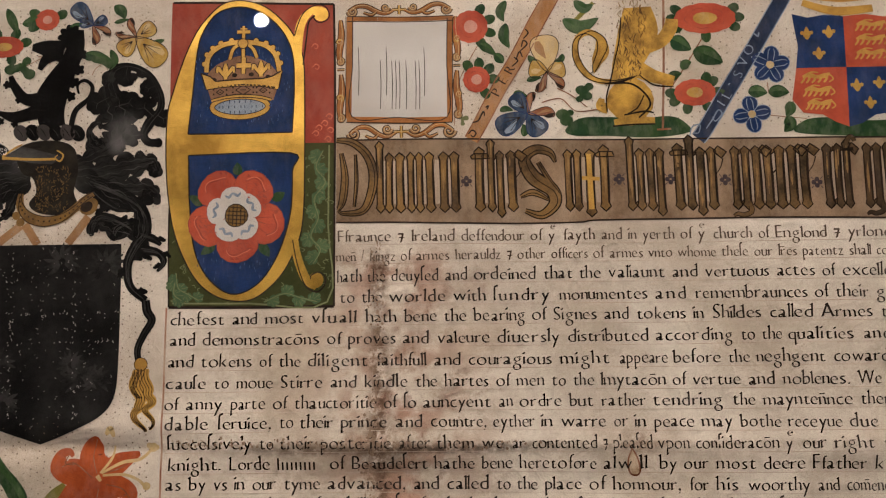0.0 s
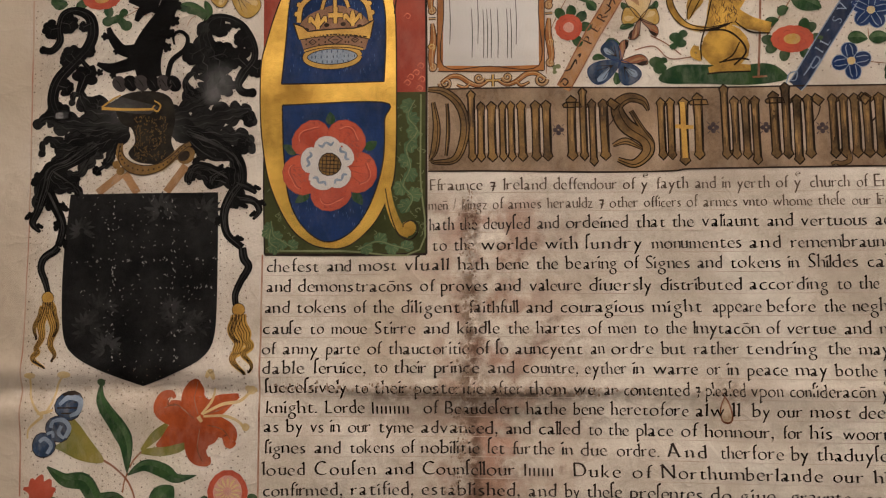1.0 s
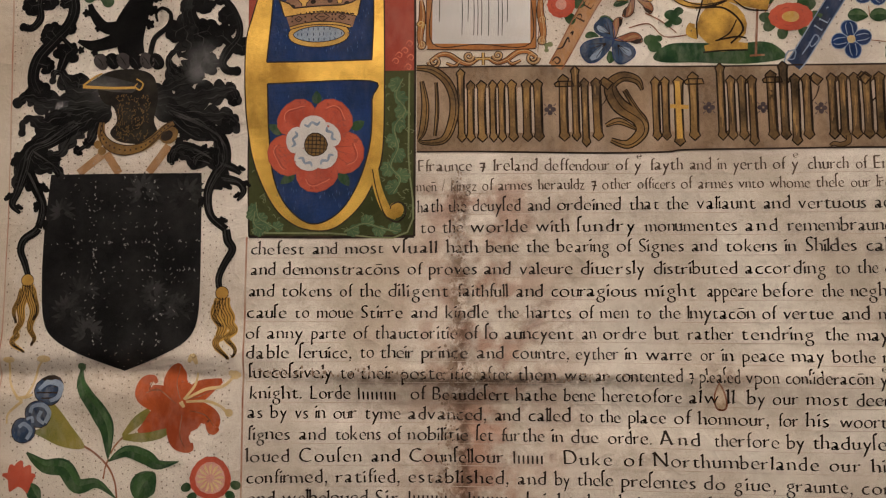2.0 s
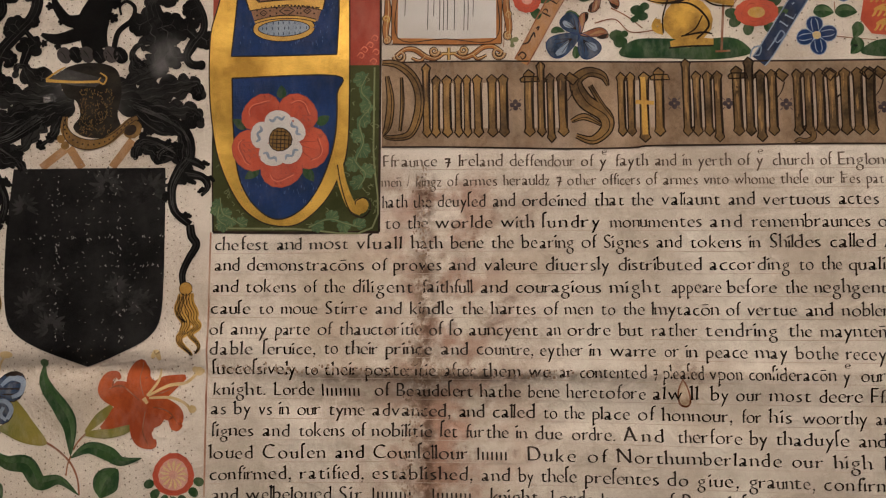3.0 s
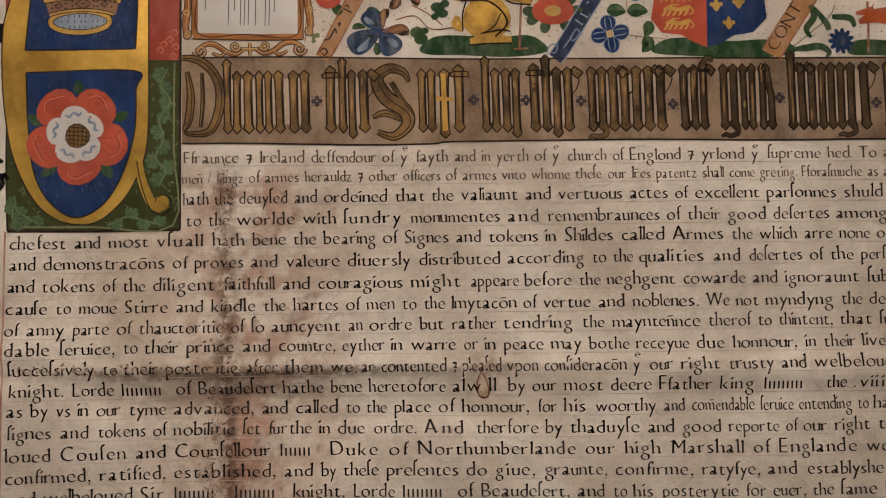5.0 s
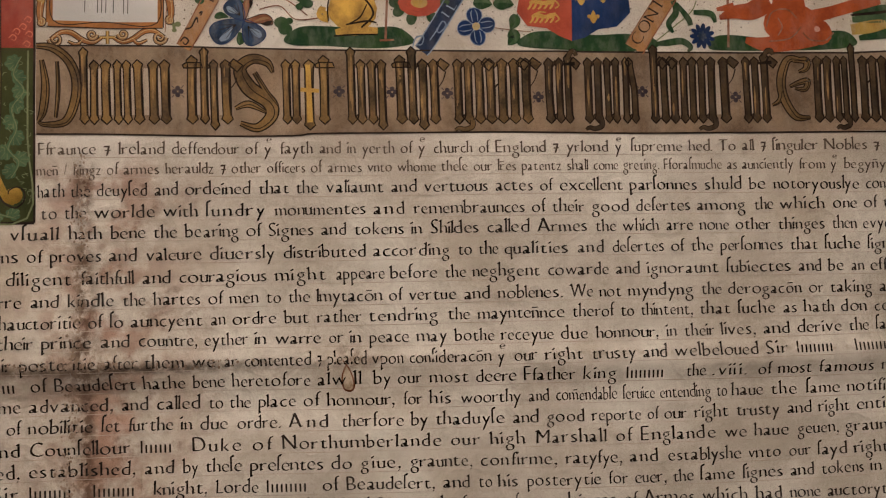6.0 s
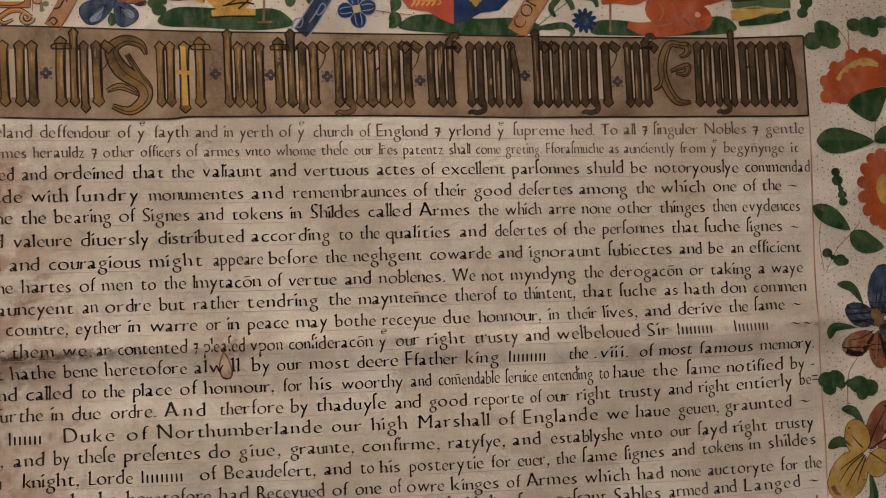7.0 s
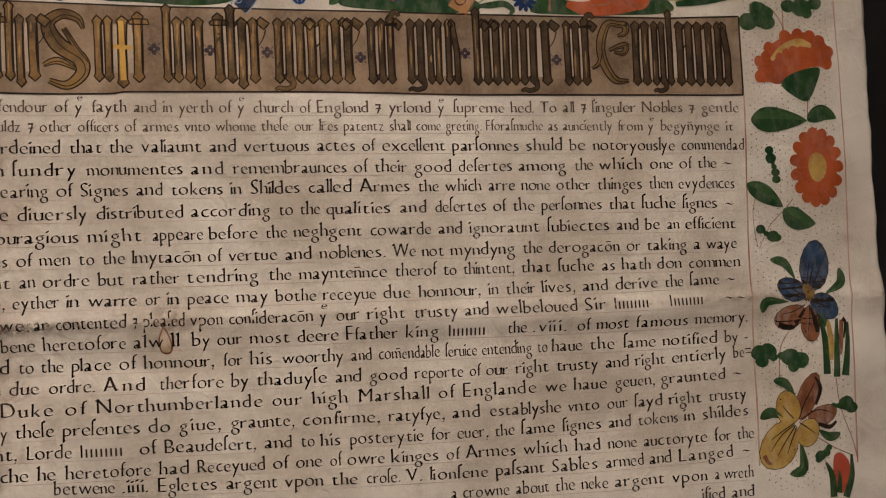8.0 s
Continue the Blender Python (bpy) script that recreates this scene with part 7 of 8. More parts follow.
blue = group("blue_flowers", "round-petalled blue flowers with green leaves")
for (u, v, r), count in zip([(264.3, 89.2, 11), (251.4, 58.9, 10.54)], (5, 4)):
    for k in range(count):
        turn = 360 / count * k + (80 if count == 5 else 8)
        a = radians(turn)
        x, y = u + r * 0.62 * math.cos(a), v + r * 0.62 * math.sin(a)
        petal = Paint().disc(x, y, r * 0.44, 2.6, r * 0.42, turn).make("petal", BLUE, blue)
        Paint().disc(x, y, r * 0.42 + 0.7, 2.2, r * 0.40 + 0.7, turn).make("petal_rim", PALE_BLUE, petal)
        light = Paint()
        for s in (-0.5, 0.5):
            e = a + s
            light.ribbon([(u + r * 0.32 * math.cos(e * 1.0), v + r * 0.32 * math.sin(e), 0.4), (x + r * 0.2 * math.cos(e + s), y + r * 0.2 * math.sin(e + s), 0.6), (x + r * 0.34 * math.cos(a + s * 0.5), y + r * 0.34 * math.sin(a + s * 0.5), 0.3)], 3.1)
        light.make("petal_shade", PALE_BLUE, petal)
    Paint().disc(u, v, r * 0.22, 3.2).make("middle", STRAW, blue)
for rows, w in (([(250.1, 72.6), (255.9, 72.9), (261.5, 71.7)], 8), ([(262.1, 71.7), (268.3, 72.5), (274.4, 71.3)], 8), ([(274, 65.9), (274.3, 61.2), (271.7, 56.6)], 7), ([(271.7, 56.6), (273.6, 51.8), (269.8, 47.3)], 8)):
    leaf(blue, rows, w)
stem(blue, [(261.9, 78.1, 0.46), (262.1, 71.7, 0.46)]), stem(blue, [(257.1, 58.7, 0.46), (270.5, 56.6, 0.46), (284, 55, 0.44)])

# the royal shield: quarters of blue and red with plain gilt marks, crown over it
royal = group("royal_shield", "quartered blue and red shield under a gilt crown")
Paint().fill(loop([(276.1, 47.1), (283.9, 54.5), (302, 54.9), (322.1, 52.6), (342.4, 53.1), (357.9, 50.2), (359.6, 44.3), (336.9, 42.1), (301.1, 43.9)]), 2.1, 6).make("mound", GREEN, royal)
for name, rows, mat in (("blue_quarter", [(279.5, 120.6), (288.9, 117.9), (298.2, 119.2), (310, 117.8), (309.6, 86), (279.6, 86.3), (281.8, 100.1)], BLUE), ("red_quarter", [(310, 117.8), (323.4, 118.8), (334.7, 116.9), (347.5, 119.9), (343.4, 100.3), (343.2, 85.5), (309.6, 86)], RED),
                        ("red_quarter", [(279.6, 86.3), (309.6, 86), (308.3, 49), (300.7, 52.1), (293.2, 57), (282, 58.6), (275.9, 67)], RED), ("blue_quarter", [(309.6, 86), (343.2, 85.5), (344.7, 65.9), (336.1, 57.5), (324.7, 56), (316.4, 51.1), (308.3, 49)], BLUE)):
    Paint().fill(rows, 2.8, 6).make(name, mat, royal)
marks, pales = Paint(), Paint()
for u, v, r in [(287.7, 108.3, 4.13), (300.8, 108.5, 4.12), (294, 95.3, 4.12), (315, 74.7, 4.13), (328.3, 75.9, 4.01), (322, 63.6, 4)]:
    marks.leaf([(u, v - r), (u, v), (u, v + r)], r * 0.9, 3.3).leaf([(u - r * 0.2, v - r * 0.4), (u - r * 0.7, v + r * 0.1), (u - r * 0.8, v - r * 0.3)], r * 0.5, 3.3).leaf([(u + r * 0.2, v - r * 0.4), (u + r * 0.7, v + r * 0.1), (u + r * 0.8, v - r * 0.3)], r * 0.5, 3.3).ribbon([(u - r * 0.5, v - r * 0.45, 0.8), (u + r * 0.5, v - r * 0.45, 0.8)], 3.35)
for u, v, r in [(326.8, 111, 9.18), (326, 102.1, 9.16), (325.3, 93.3, 8.89), (291.6, 79.5, 8.71), (292.1, 71.2, 8.45), (292.5, 62.9, 7.79)]:
    # a long waved mark with short curls above and below it, and a curled end
    pales.ribbon([(u - r, v + 1.2, 1.2), (u - r * 0.55, v + 2.2, 3.0), (u, v + 1.0, 2.2), (u + r * 0.5, v + 1.6, 3.0), (u + r * 0.9, v + 2.8, 1.4)], 3.3)
    for k in (-0.85, -0.5, -0.1, 0.3, 0.7):
        pales.ribbon([(u + k * r, v + 1.0, 1.5), (u + k * r - 1.0, v - 1.2, 1.3), (u + k * r - 2.4, v - 2.6, 1.0)], 3.32, steps=3)
    pales.ribbon([(u + r * 0.9, v + 2.0, 1.0), (u + r * 1.1, v - 0.6, 1.0), (u + r * 0.8, v - 2.4, 0.7)], 3.32, steps=3)
    pales.ribbon([(u - r * 0.8, v + 2.0, 0.8), (u - r * 0.4, v + 4.0, 0.9), (u + r * 0.1, v + 3.6, 0.7)], 3.32, steps=3)
marks.make("gilt_lilies", OCHRE, royal)
pales.make("plain_marks", CROWN_GOLD, royal, "plain gilt bars on red")
Paint().ribbon([(286.3, 127.6, 4.12), (300.8, 122.3, 5.05), (312.1, 121.1, 5.5), (328.3, 122.5, 4.58)], 3.0).ribbon([(285.5, 132.5, 3.21), (308.2, 129.3, 4.59), (330.1, 130.2, 3.21)], 3.0).make("crown", OCHRE, royal)

# right part of the top border
spray = group("cornflower_spray", "blue cornflower with curling green leaves")
cf = (388.4, 51, 7.96)
petals = Paint().disc(*cf, 2.6, None, 0, 11, 0.35)
petals.make("petals", BLUE, spray)
Paint().disc(cf[0], cf[1], cf[2] * 0.4, 3.2, None, 0, 7, 0.4).make("middle", SLATE, spray)
for rows in ([(371.5, 73, 3.26), (372.9, 65.8, 3.98), (368, 58.8, 3.62), (370.5, 53.4, 1.76)], [(357.5, 46.5, 1.45), (366.5, 47.2, 3.98), (375.6, 48, 3.98), (380.8, 44.4, 3.26), (378.9, 41.7, 1.41)], [(383.8, 65.7, 2.9), (394.6, 64.7, 3.98), (397, 59.3, 2.17)], [(373.2, 71.2, 2.53), (380, 62.2, 3.62), (381.5, 57.7, 2.9)]):
    Paint().ribbon(rows, 2.3).make("curling_leaf", GREEN, spray)
stem(spray, [(353.8, 43.9, 0.72), (368.8, 55.2, 0.7), (382, 65.7, 0.72), (386, 72.9, 0.72)], SAGE)

dragon = group("red_supporter", "plain red shape on a green mound")
Paint().fill(loop([(392.5, 43.3), (395.6, 50.4), (408.4, 51.5), (430.2, 49.1), (452.4, 49.7), (469.3, 53.1), (480.4, 52), (485.5, 44.7), (470.4, 41.7), (435.3, 41.5), (407.9, 41.9)]), 2.1, 6).make("mound", GREEN, dragon)
shape = Paint().ribbon([(445, 79.5, 18.1), (444.1, 65.1, 22.34), (452.7, 55.1, 24.21), (463.8, 54, 13.03)], 3.0).ribbon([(399.9, 62, 2.53), (409.2, 65.5, 7.97), (420.2, 66.2, 11.17), (431.6, 72.4, 13.03)], 3.0).ribbon([(398.4, 67.4, 2.17), (409.4, 69, 5.43)], 3.0).ribbon([(455, 61.4, 9.05), (470, 64.8, 7.45), (487.1, 69.2, 7.45), (502.3, 71.8, 4.98)], 3.0).ribbon([(415.5, 48.4, 3.72), (428.2, 45.5, 9.05), (444.8, 47.1, 11.17), (459.7, 48.7, 9.31)], 3.05)
shape.disc(438.1, 58, 10.8, 3.1).disc(461.8, 52.3, 8.19, 3.1)
shape.make("plain_shape", ORANGE, dragon, "plain red painted shape")
Paint().ribbon([(428.8, 56.3, 0.93), (433, 65.2, 0.93), (442.3, 66.9, 0.93), (448.5, 61.4, 0.93)], 3.6).ribbon([(430.1, 47.3, 0.93), (443.1, 48.9, 0.93), (450.9, 56, 0.93)], 3.6).ribbon([(451.6, 52.4, 0.93), (456, 47.8, 0.93), (465.2, 47.2, 0.93), (471.1, 52.1, 0.93)], 3.6).ribbon([(436.5, 61.6, 0.74), (438.9, 56.1, 0.74), (435.9, 50.8, 0.72)], 3.6).make("contour_lines", RUST, dragon)
Paint().disc(460.8, 54.4, 1.86, 3.8).make("pale_spot", PINK, dragon)
Paint().ribbon([(405.7, 74.5, 1.63), (405.2, 58.3, 1.45), (404.4, 44, 1.45)], 2.9).make("staff", RUST, dragon)

bud = group("tulip_bud", "green and yellow striped tulip")
for rows, mat in (([(484, 64.9, 3.6), (499.3, 65.8, 5.92), (523.2, 66.7, 6.66)], GREEN), ([(483.6, 60, 3.7), (502.7, 61.2, 6.48), (522.5, 61.1, 5.92)], LEAFY), ([(482.5, 53.7, 6.48), (498.6, 55.7, 8.14), (517.1, 57.6, 3.7)], YELLOW), ([(487.2, 48.4, 2.96), (505.7, 51.7, 7.2), (521.6, 54, 5.92)], GREEN)):
    Paint().ribbon(rows, 2.5).make("petal", mat, bud)
Paint().ribbon([(483.1, 62.8, 1.44), (499.2, 64.1, 1.85), (510.3, 65.4, 1.44)], 3.2).make("dark_line", OUTLINE, bud)
clover(bud, [(535.9, 37.3, 6.66), (543.9, 44.3, 6.66), (548.9, 37.2, 5.92), (542.1, 46.1, 5.18)])
clover(bud, [(529.8, 55, 3.7), (532.9, 62.1, 4.44), (536.2, 67.3, 4.44)])

# ---- right border flowers ----
border = group("right_border_leaves", "green painted leaves and thin stems")
clover(border, [(535.7, 37.7, 4.99), (542.8, 44, 4.6), (548.6, 43.1, 5.37), (544.3, 36.8, 3.84)])
clover(border, [(564.5, 47.7, 4.99), (574.2, 46.8, 7.09), (577.9, 43.2, 4.03), (584.3, 49.6, 4.72)])
stem(border, [(553.5, 45, 0.59), (558.9, 36.9, 0.58), (560.4, 30.5, 0.59)]), stem(border, [(560.8, 51.3, 0.58), (560.5, 40.5, 0.58), (560.4, 30.5, 0.59)])
for rows, w in (([(533.7, -26), (550, -25.9), (573.4, -26.9)], 30 * 0.55), ([(573.4, -26.7), (584.6, -22), (594.9, -25.8)], 11), ([(528.6, -66.7), (541.2, -73.8), (553.3, -82.2)], 12), ([(553.2, -84), (563.4, -90.6), (576, -93.8)], 14)):
    leaf(border, rows, w)
clover(border, [(545.3, -45.5, 3.15), (546.2, -50.8, 3.84), (548.1, -56.2, 1.97)]), clover(border, [(548.9, -59.8, 3.07), (549.2, -64.3, 3.07)])
clover(border, [(537, -95.8, 3.46), (540.7, -98.6, 1.92)]), clover(border, [(545.3, -100.6, 4.33), (548.2, -101.6, 3.07)])
for rows in ([(574.7, -13.7, 0.59), (573.5, -26.3, 0.59)], [(537.7, -68.4, 0.38), (532, -84.1, 0.37), (534.4, -107.2, 0.37)], [(553.1, -84.9, 0.58), (543.9, -93.4, 0.38), (535.3, -108.1, 0.37)], [(560.4, -77.1, 0.59), (554.1, -84.1, 0.59)]):
    stem(border, rows)

carnation = group("orange_carnation", "fan-shaped orange flower in a green calyx")
fan = Paint().fill(loop([(541, -0.8), (541.8, 12.6), (549.2, 21.6), (563.2, 28.7), (577.1, 30.5), (588.6, 25.1), (594, 16), (589.6, 8.7), (575.6, 7), (557.3, -2.7), (547.7, -1.7)]), 2.5, 6)
for u, v, r in [(541.7, 1.9, 3.94), (542.2, 11.7, 3.84), (549.5, 20.7, 3.84), (561.2, 27.8, 4.33), (570.1, 29.3, 3.94), (578.9, 28.2, 4.03), (585.7, 25.1, 3.94), (591.2, 17.8, 4.33), (589.7, 10.5, 4.33)]:
    fan.disc(u, v, r, 2.55)
fan.make("petals", ORANGE, carnation)
band = Paint().ribbon([(550.5, 12.6, 2.36), (558.8, 19.7, 4.6), (570.8, 23.8, 5.51), (579.5, 21.5, 2.75)], 3.0)
band.make("yellow_band", YELLOW, carnation)
scallop = Paint()
for u, v, r in [(556.5, 14.3, 3.07), (561.5, 17, 3.15), (566.5, 18.8, 3.15), (572.4, 18.4, 3.15), (577.3, 17.9, 2.76)]:
    scallop.disc(u, v, r, 3.3)
scallop.make("inner_petals", ORANGE, carnation)
Paint().fill(loop([(556.3, -3.1), (565.6, 4), (583.9, 7.5), (581.9, -3), (574.6, -14.1), (564.6, -10.9)]), 3.4, 6).make("calyx", GREEN, carnation)

daisy = group("orange_daisy", "orange many-petalled flower with a yellow middle")
dz = (578.4, -57.1, 18.7)
for k in range(15):
    a = 2 * math.pi * k / 15
    rx, ry = dz[2] * 0.82, dz[2] * 1.18
    c, s = math.cos(a), math.sin(a)
    Paint().leaf([(dz[0] + 0.1 * rx * c, dz[1] + 0.1 * ry * s), (dz[0] + 0.6 * rx * c, dz[1] + 0.6 * ry * s), (dz[0] + 1.2 * rx * c, dz[1] + 1.2 * ry * s)], 9.0, 2.6 + 0.02 * k, 0, 1.25).disc(dz[0] + rx * c, dz[1] + ry * s, 3.9, 2.6 + 0.02 * k).make("petal", ORANGE, daisy)
Paint().disc(dz[0], dz[1], dz[2] * 0.7, 3.1, dz[2] * 0.95).make("petal_ground", ORANGE, daisy)
ray = Paint()
for k in range(26):
    a = 2 * math.pi * k / 26
    ray.ribbon([(dz[0] + 6.5 * math.cos(a), dz[1] + 10 * math.sin(a), 0.5), (dz[0] + 12.5 * math.cos(a), dz[1] + 17 * math.sin(a), 0.25)], 3.4, steps=2)
ray.make("petal_lines", RED, daisy)
Paint().disc(dz[0] + 0.5, dz[1], 6.6, 3.6, 9.6).make("middle", YELLOW, daisy)

iris = group("blue_pansy", "blue and rust painted pansy")
for rows, w in (([(542.5, -115.5), (552, -118), (559, -129)], 6), ([(534.6, -149), (537.9, -142.1), (552.3, -142.9)], 6), ([(589.9, -123), (590.2, -132.4), (578, -138.9)], 6), ([(572.3, -151.1), (576.8, -156.7), (575.5, -161.9)], 5)):
    leaf(iris, rows, w)
for u, v, r, ry, turn, mat in ((572.7, -120.8, 16.14, 10.0, 82, SLATE), (555.7, -135.1, 10.24, 7.2, 160, SLATE), (577.4, -146.9, 10.64, 7.4, 145, SLATE), (553.6, -152.7, 11.03, 7.2, 20, RUST), (567.3, -157.9, 11.43, 6.2, 95, RUST)):
    petal = Paint().disc(u, v, r, 2.7, ry, turn).make("petal", mat, iris)
    Paint().disc(u, v, r + 0.4, 2.6, ry + 0.4, turn).make("petal_outline", OUTLINE, petal)
marks = Paint()
for rows in ([(565.5, -134.7, 0.79), (568, -125.9, 0.79), (569.6, -117.1, 0.38)], [(567.4, -134.8, 0.79), (571.1, -124.3, 0.77), (573.6, -115.5, 0.39)], [(569.3, -135.8, 0.79), (574.8, -126.2, 0.79), (577.3, -119.2, 0.39)], [(565, -141.8, 0.79), (560.4, -138, 0.59), (553, -133.2, 0.38)], [(565, -142.7, 0.77), (558.4, -139.6, 0.58), (550.8, -136.6, 0.38)], [(568.8, -143.8, 0.79), (575.5, -145.9, 0.59), (581.2, -148.9, 0.39)], [(563.8, -145.3, 0.79), (555.8, -149.3, 0.58), (548, -150.6, 0.38)], [(566.8, -145.4, 0.77), (567.2, -154.3, 0.58), (565.6, -163.1, 0.39)]):
    marks.ribbon(rows, 3.3)
marks.make("petal_lines", OUTLINE, iris)
Paint().ribbon([(545.6, -157, 3.15), (555.2, -159, 3.46), (563.7, -147.9, 1.54)], 3.0).ribbon([(572.4, -163.5, 2.76), (570.9, -156.3, 3.16), (567.6, -147.3, 1.18)], 3.0).make("dark_edge", OUTLINE, iris)
Paint().leaf([(563.7, -132.8), (567.3, -137.4), (565.9, -143.6)], 8, 3.1).make("throat", BRONZE, iris)

reed = group("green_bud", "long green and yellow bud")
for rows, mat in (([(574.5, -155.7, 2.36), (577, -169.2, 4.23), (576.6, -190.5, 5)], GREEN), ([(579.7, -157.2, 2.76), (580.9, -169.4, 3.94), (580.1, -181.8, 2.76)], YELLOW), ([(585.7, -155.4, 2.02), (584.7, -171.4, 3.55), (583.3, -192.7, 4.74)], GREEN), ([(589, -156.5, 2.76), (587.8, -169.8, 3.16), (586.8, -178.7, 1.97)], RUST), ([(592.9, -158, 1.97), (591.9, -173.7, 3.55), (589.2, -192.2, 5.26)], GREEN)):
    Paint().ribbon(rows, 2.5).make("petal", mat, reed)
Paint().ribbon([(589.7, -155.6, 2.76), (591.5, -158.4, 1.97), (589.8, -168.2, 0.81)], 3.0).make("dark_tip", OUTLINE, reed)
stem(reed, [(582.6, -193.6, 0.59), (585, -212.4, 0.58), (593.3, -236.2, 0.59), (595.5, -247.1, 0.59)])
clover(reed, [(531.1, -174.2, 5.77), (536.9, -173.7, 6.16), (532.7, -179.6, 4.62), (540.5, -177.5, 3.07)]), clover(reed, [(552, -178.2, 6.54), (558.7, -180.4, 6.16), (553.6, -184.5, 3.85), (546.3, -177, 3.07)])
stem(reed, [(552.1, -162.3, 0.58), (545.6, -172.5, 0.58), (543.3, -193.5, 0.58)])
clover(reed, [(580.1, -211.2, 2.37), (589.1, -210.1, 5.52), (592.8, -213, 4.34), (586, -211.6, 2.76)]), clover(reed, [(569.3, -242.2, 3.85), (575.4, -237.4, 2.37), (568.1, -244.7, 2.37), (573.3, -240.8, 3.08)])

pan = group("yellow_pansy", "yellow and rust painted pansy")
for rows, w in (([(539.2, -192.3), (547.1, -194.6), (553.3, -203.9)], 6), ([(528.6, -215.6), (536.4, -212.3), (544.8, -216.5)], 7), ([(583.8, -229.2), (575.9, -230.4), (568.4, -225.3)], 6), ([(547.3, -252.1), (557.2, -249.1), (555.4, -231.4)], 7)):
    leaf(pan, rows, w)
for u, v, r, ry, turn, mat in ((548.1, -210.2, 10.77, 8.4, 100, YELLOW), (540.8, -233.7, 16.16, 12.2, 55, YELLOW), (561.1, -226.9, 9.24, 7.4, 60, YELLOW), (562, -203.6, 15.78, 6.6, 65, RUST), (571.9, -216.4, 10.26, 6.0, 15, RUST)):
    petal = Paint().disc(u, v, r, 2.7 if mat is YELLOW else 2.5, ry, turn).make("petal", mat, pan)
    Paint().disc(u, v, r + 0.4, 2.6 if mat is YELLOW else 2.4, ry + 0.4, turn).make("petal_outline", OUTLINE, petal)
marks = Paint()
for rows in ([(552.3, -219.7, 0.77), (545.3, -223.5, 0.77), (535.3, -229.7, 0.38)], [(552.2, -220.9, 0.77), (543.1, -226.9, 0.77), (534.9, -236.7, 0.37)], [(552.7, -221.6, 0.77), (545.8, -230.6, 0.77), (539.5, -239.7, 0.37)], [(553.5, -222.4, 0.77), (549.6, -230.9, 0.77), (546.2, -239.4, 0.38)], [(551.5, -217, 0.77), (547.9, -213.2, 0.77), (544.3, -208.5, 0.38)], [(555.2, -219.9, 0.77), (559.8, -222.9, 0.77), (566.3, -227.8, 0.38)], [(555.3, -217.3, 0.77), (559.9, -207, 0.77), (567.4, -195.2, 0.59)], [(556.2, -218.2, 0.79), (567.3, -212.9, 0.77), (576.9, -214.5, 0.59)]):
    marks.ribbon(rows, 3.3)
marks.make("petal_lines", OUTLINE, pan)
Paint().ribbon([(530, -238.9, 3), (532.5, -243.5, 2.31), (535.3, -244.6, 0.77)], 3.0).make("red_blush", RUST, pan)
Paint().ribbon([(568.6, -221.8, 2.37), (576.3, -224.2, 2.76), (581.4, -221, 1.58)], 3.0).ribbon([(567.7, -191.7, 1.15), (571.1, -199, 2.76), (567.5, -209.4, 1.58)], 3.0).make("dark_edge", OUTLINE, pan)
stem(pan, [(568.1, -230.6, 0.58), (579.3, -237.7, 0.59), (592.7, -244.2, 0.59)])

tulip = group("red_tulip", "red tulip bud in green sepals")
Paint().fill(loop([(579, -243), (584, -241.7), (589.5, -248.3), (589.8, -259), (584.3, -267.4), (579.6, -263.4), (578, -252.7)]), 2.6, 6).make("petals", RED, tulip)
for rows in ([(572.9, -246.9, 1.54), (577.2, -256.1, 4.24), (577.3, -269.4, 5)], [(591.2, -243.1, 1.58), (590.9, -257.3, 3.95), (586.1, -270.2, 5.01)], [(581.3, -267.1, 3.95), (582.2, -260.1, 3.16), (582.3, -253, 1.19)]):
    Paint().ribbon(rows, 3.0).make("sepal", GREEN, tulip)

# ---- lower-left border ----
lily = group("orange_lily", "orange lily with curled petals and straw stamens")
body = Paint()
for rows in ([(-138, -144.3, 11.71), (-144.2, -134, 14.75), (-142.9, -126.3, 10.41), (-141.3, -122.1, 2.15)], [(-140.6, -146.9, 11.71), (-152.7, -142.9, 16.1), (-162.1, -139.7, 12.07), (-162.9, -132.6, 6.7), (-158.2, -130.7, 4.02), (-155.5, -133.3, 1.88)], [(-138, -144.3, 10.41), (-128.8, -138, 12.07), (-120.9, -134.2, 6.7), (-116.3, -132.3, 2.68)], [(-136.6, -148.2, 13.01), (-127.3, -150.8, 11.71), (-122, -154.6, 10.41), (-121.3, -160.4, 6.7), (-118, -159.1, 3.12)], [(-140.6, -150.7, 16.09), (-141.8, -160.9, 14.75), (-140.4, -167.3, 12.07), (-135, -171.1, 5.21), (-134.4, -168, 2.68)], [(-141.9, -149.4, 14.31), (-152.5, -153.2, 14.31), (-160.4, -158.3, 7.81), (-166.4, -161.5, 1.88)]):
    body.ribbon(rows, 2.6)
body.disc(-140, -148.1, 14.75, 2.65)
body.make("petals", ORANGE, lily)
shade = Paint()
for rows in ([(-140.7, -143, 0.4), (-143.5, -132.7, 0.54), (-141.2, -123.7, 0.39)], [(-143.3, -145.6, 0.52), (-154.1, -137.1, 0.8), (-161.4, -139, 0.52)], [(-135.3, -149.5, 0.54), (-126, -152.1, 0.67), (-120.6, -158.5, 0.52)], [(-139.9, -152, 0.54), (-141.1, -163.5, 0.8), (-137.7, -171.1, 0.54)], [(-158.2, -132.6, 0.54), (-159.5, -137.1, 0.67), (-154.1, -137.8, 0.54)], [(-136.7, -143, 0.54), (-127.5, -140.5, 0.67), (-119.6, -135.5, 0.4)]):
    shade.ribbon(rows, 3.1)
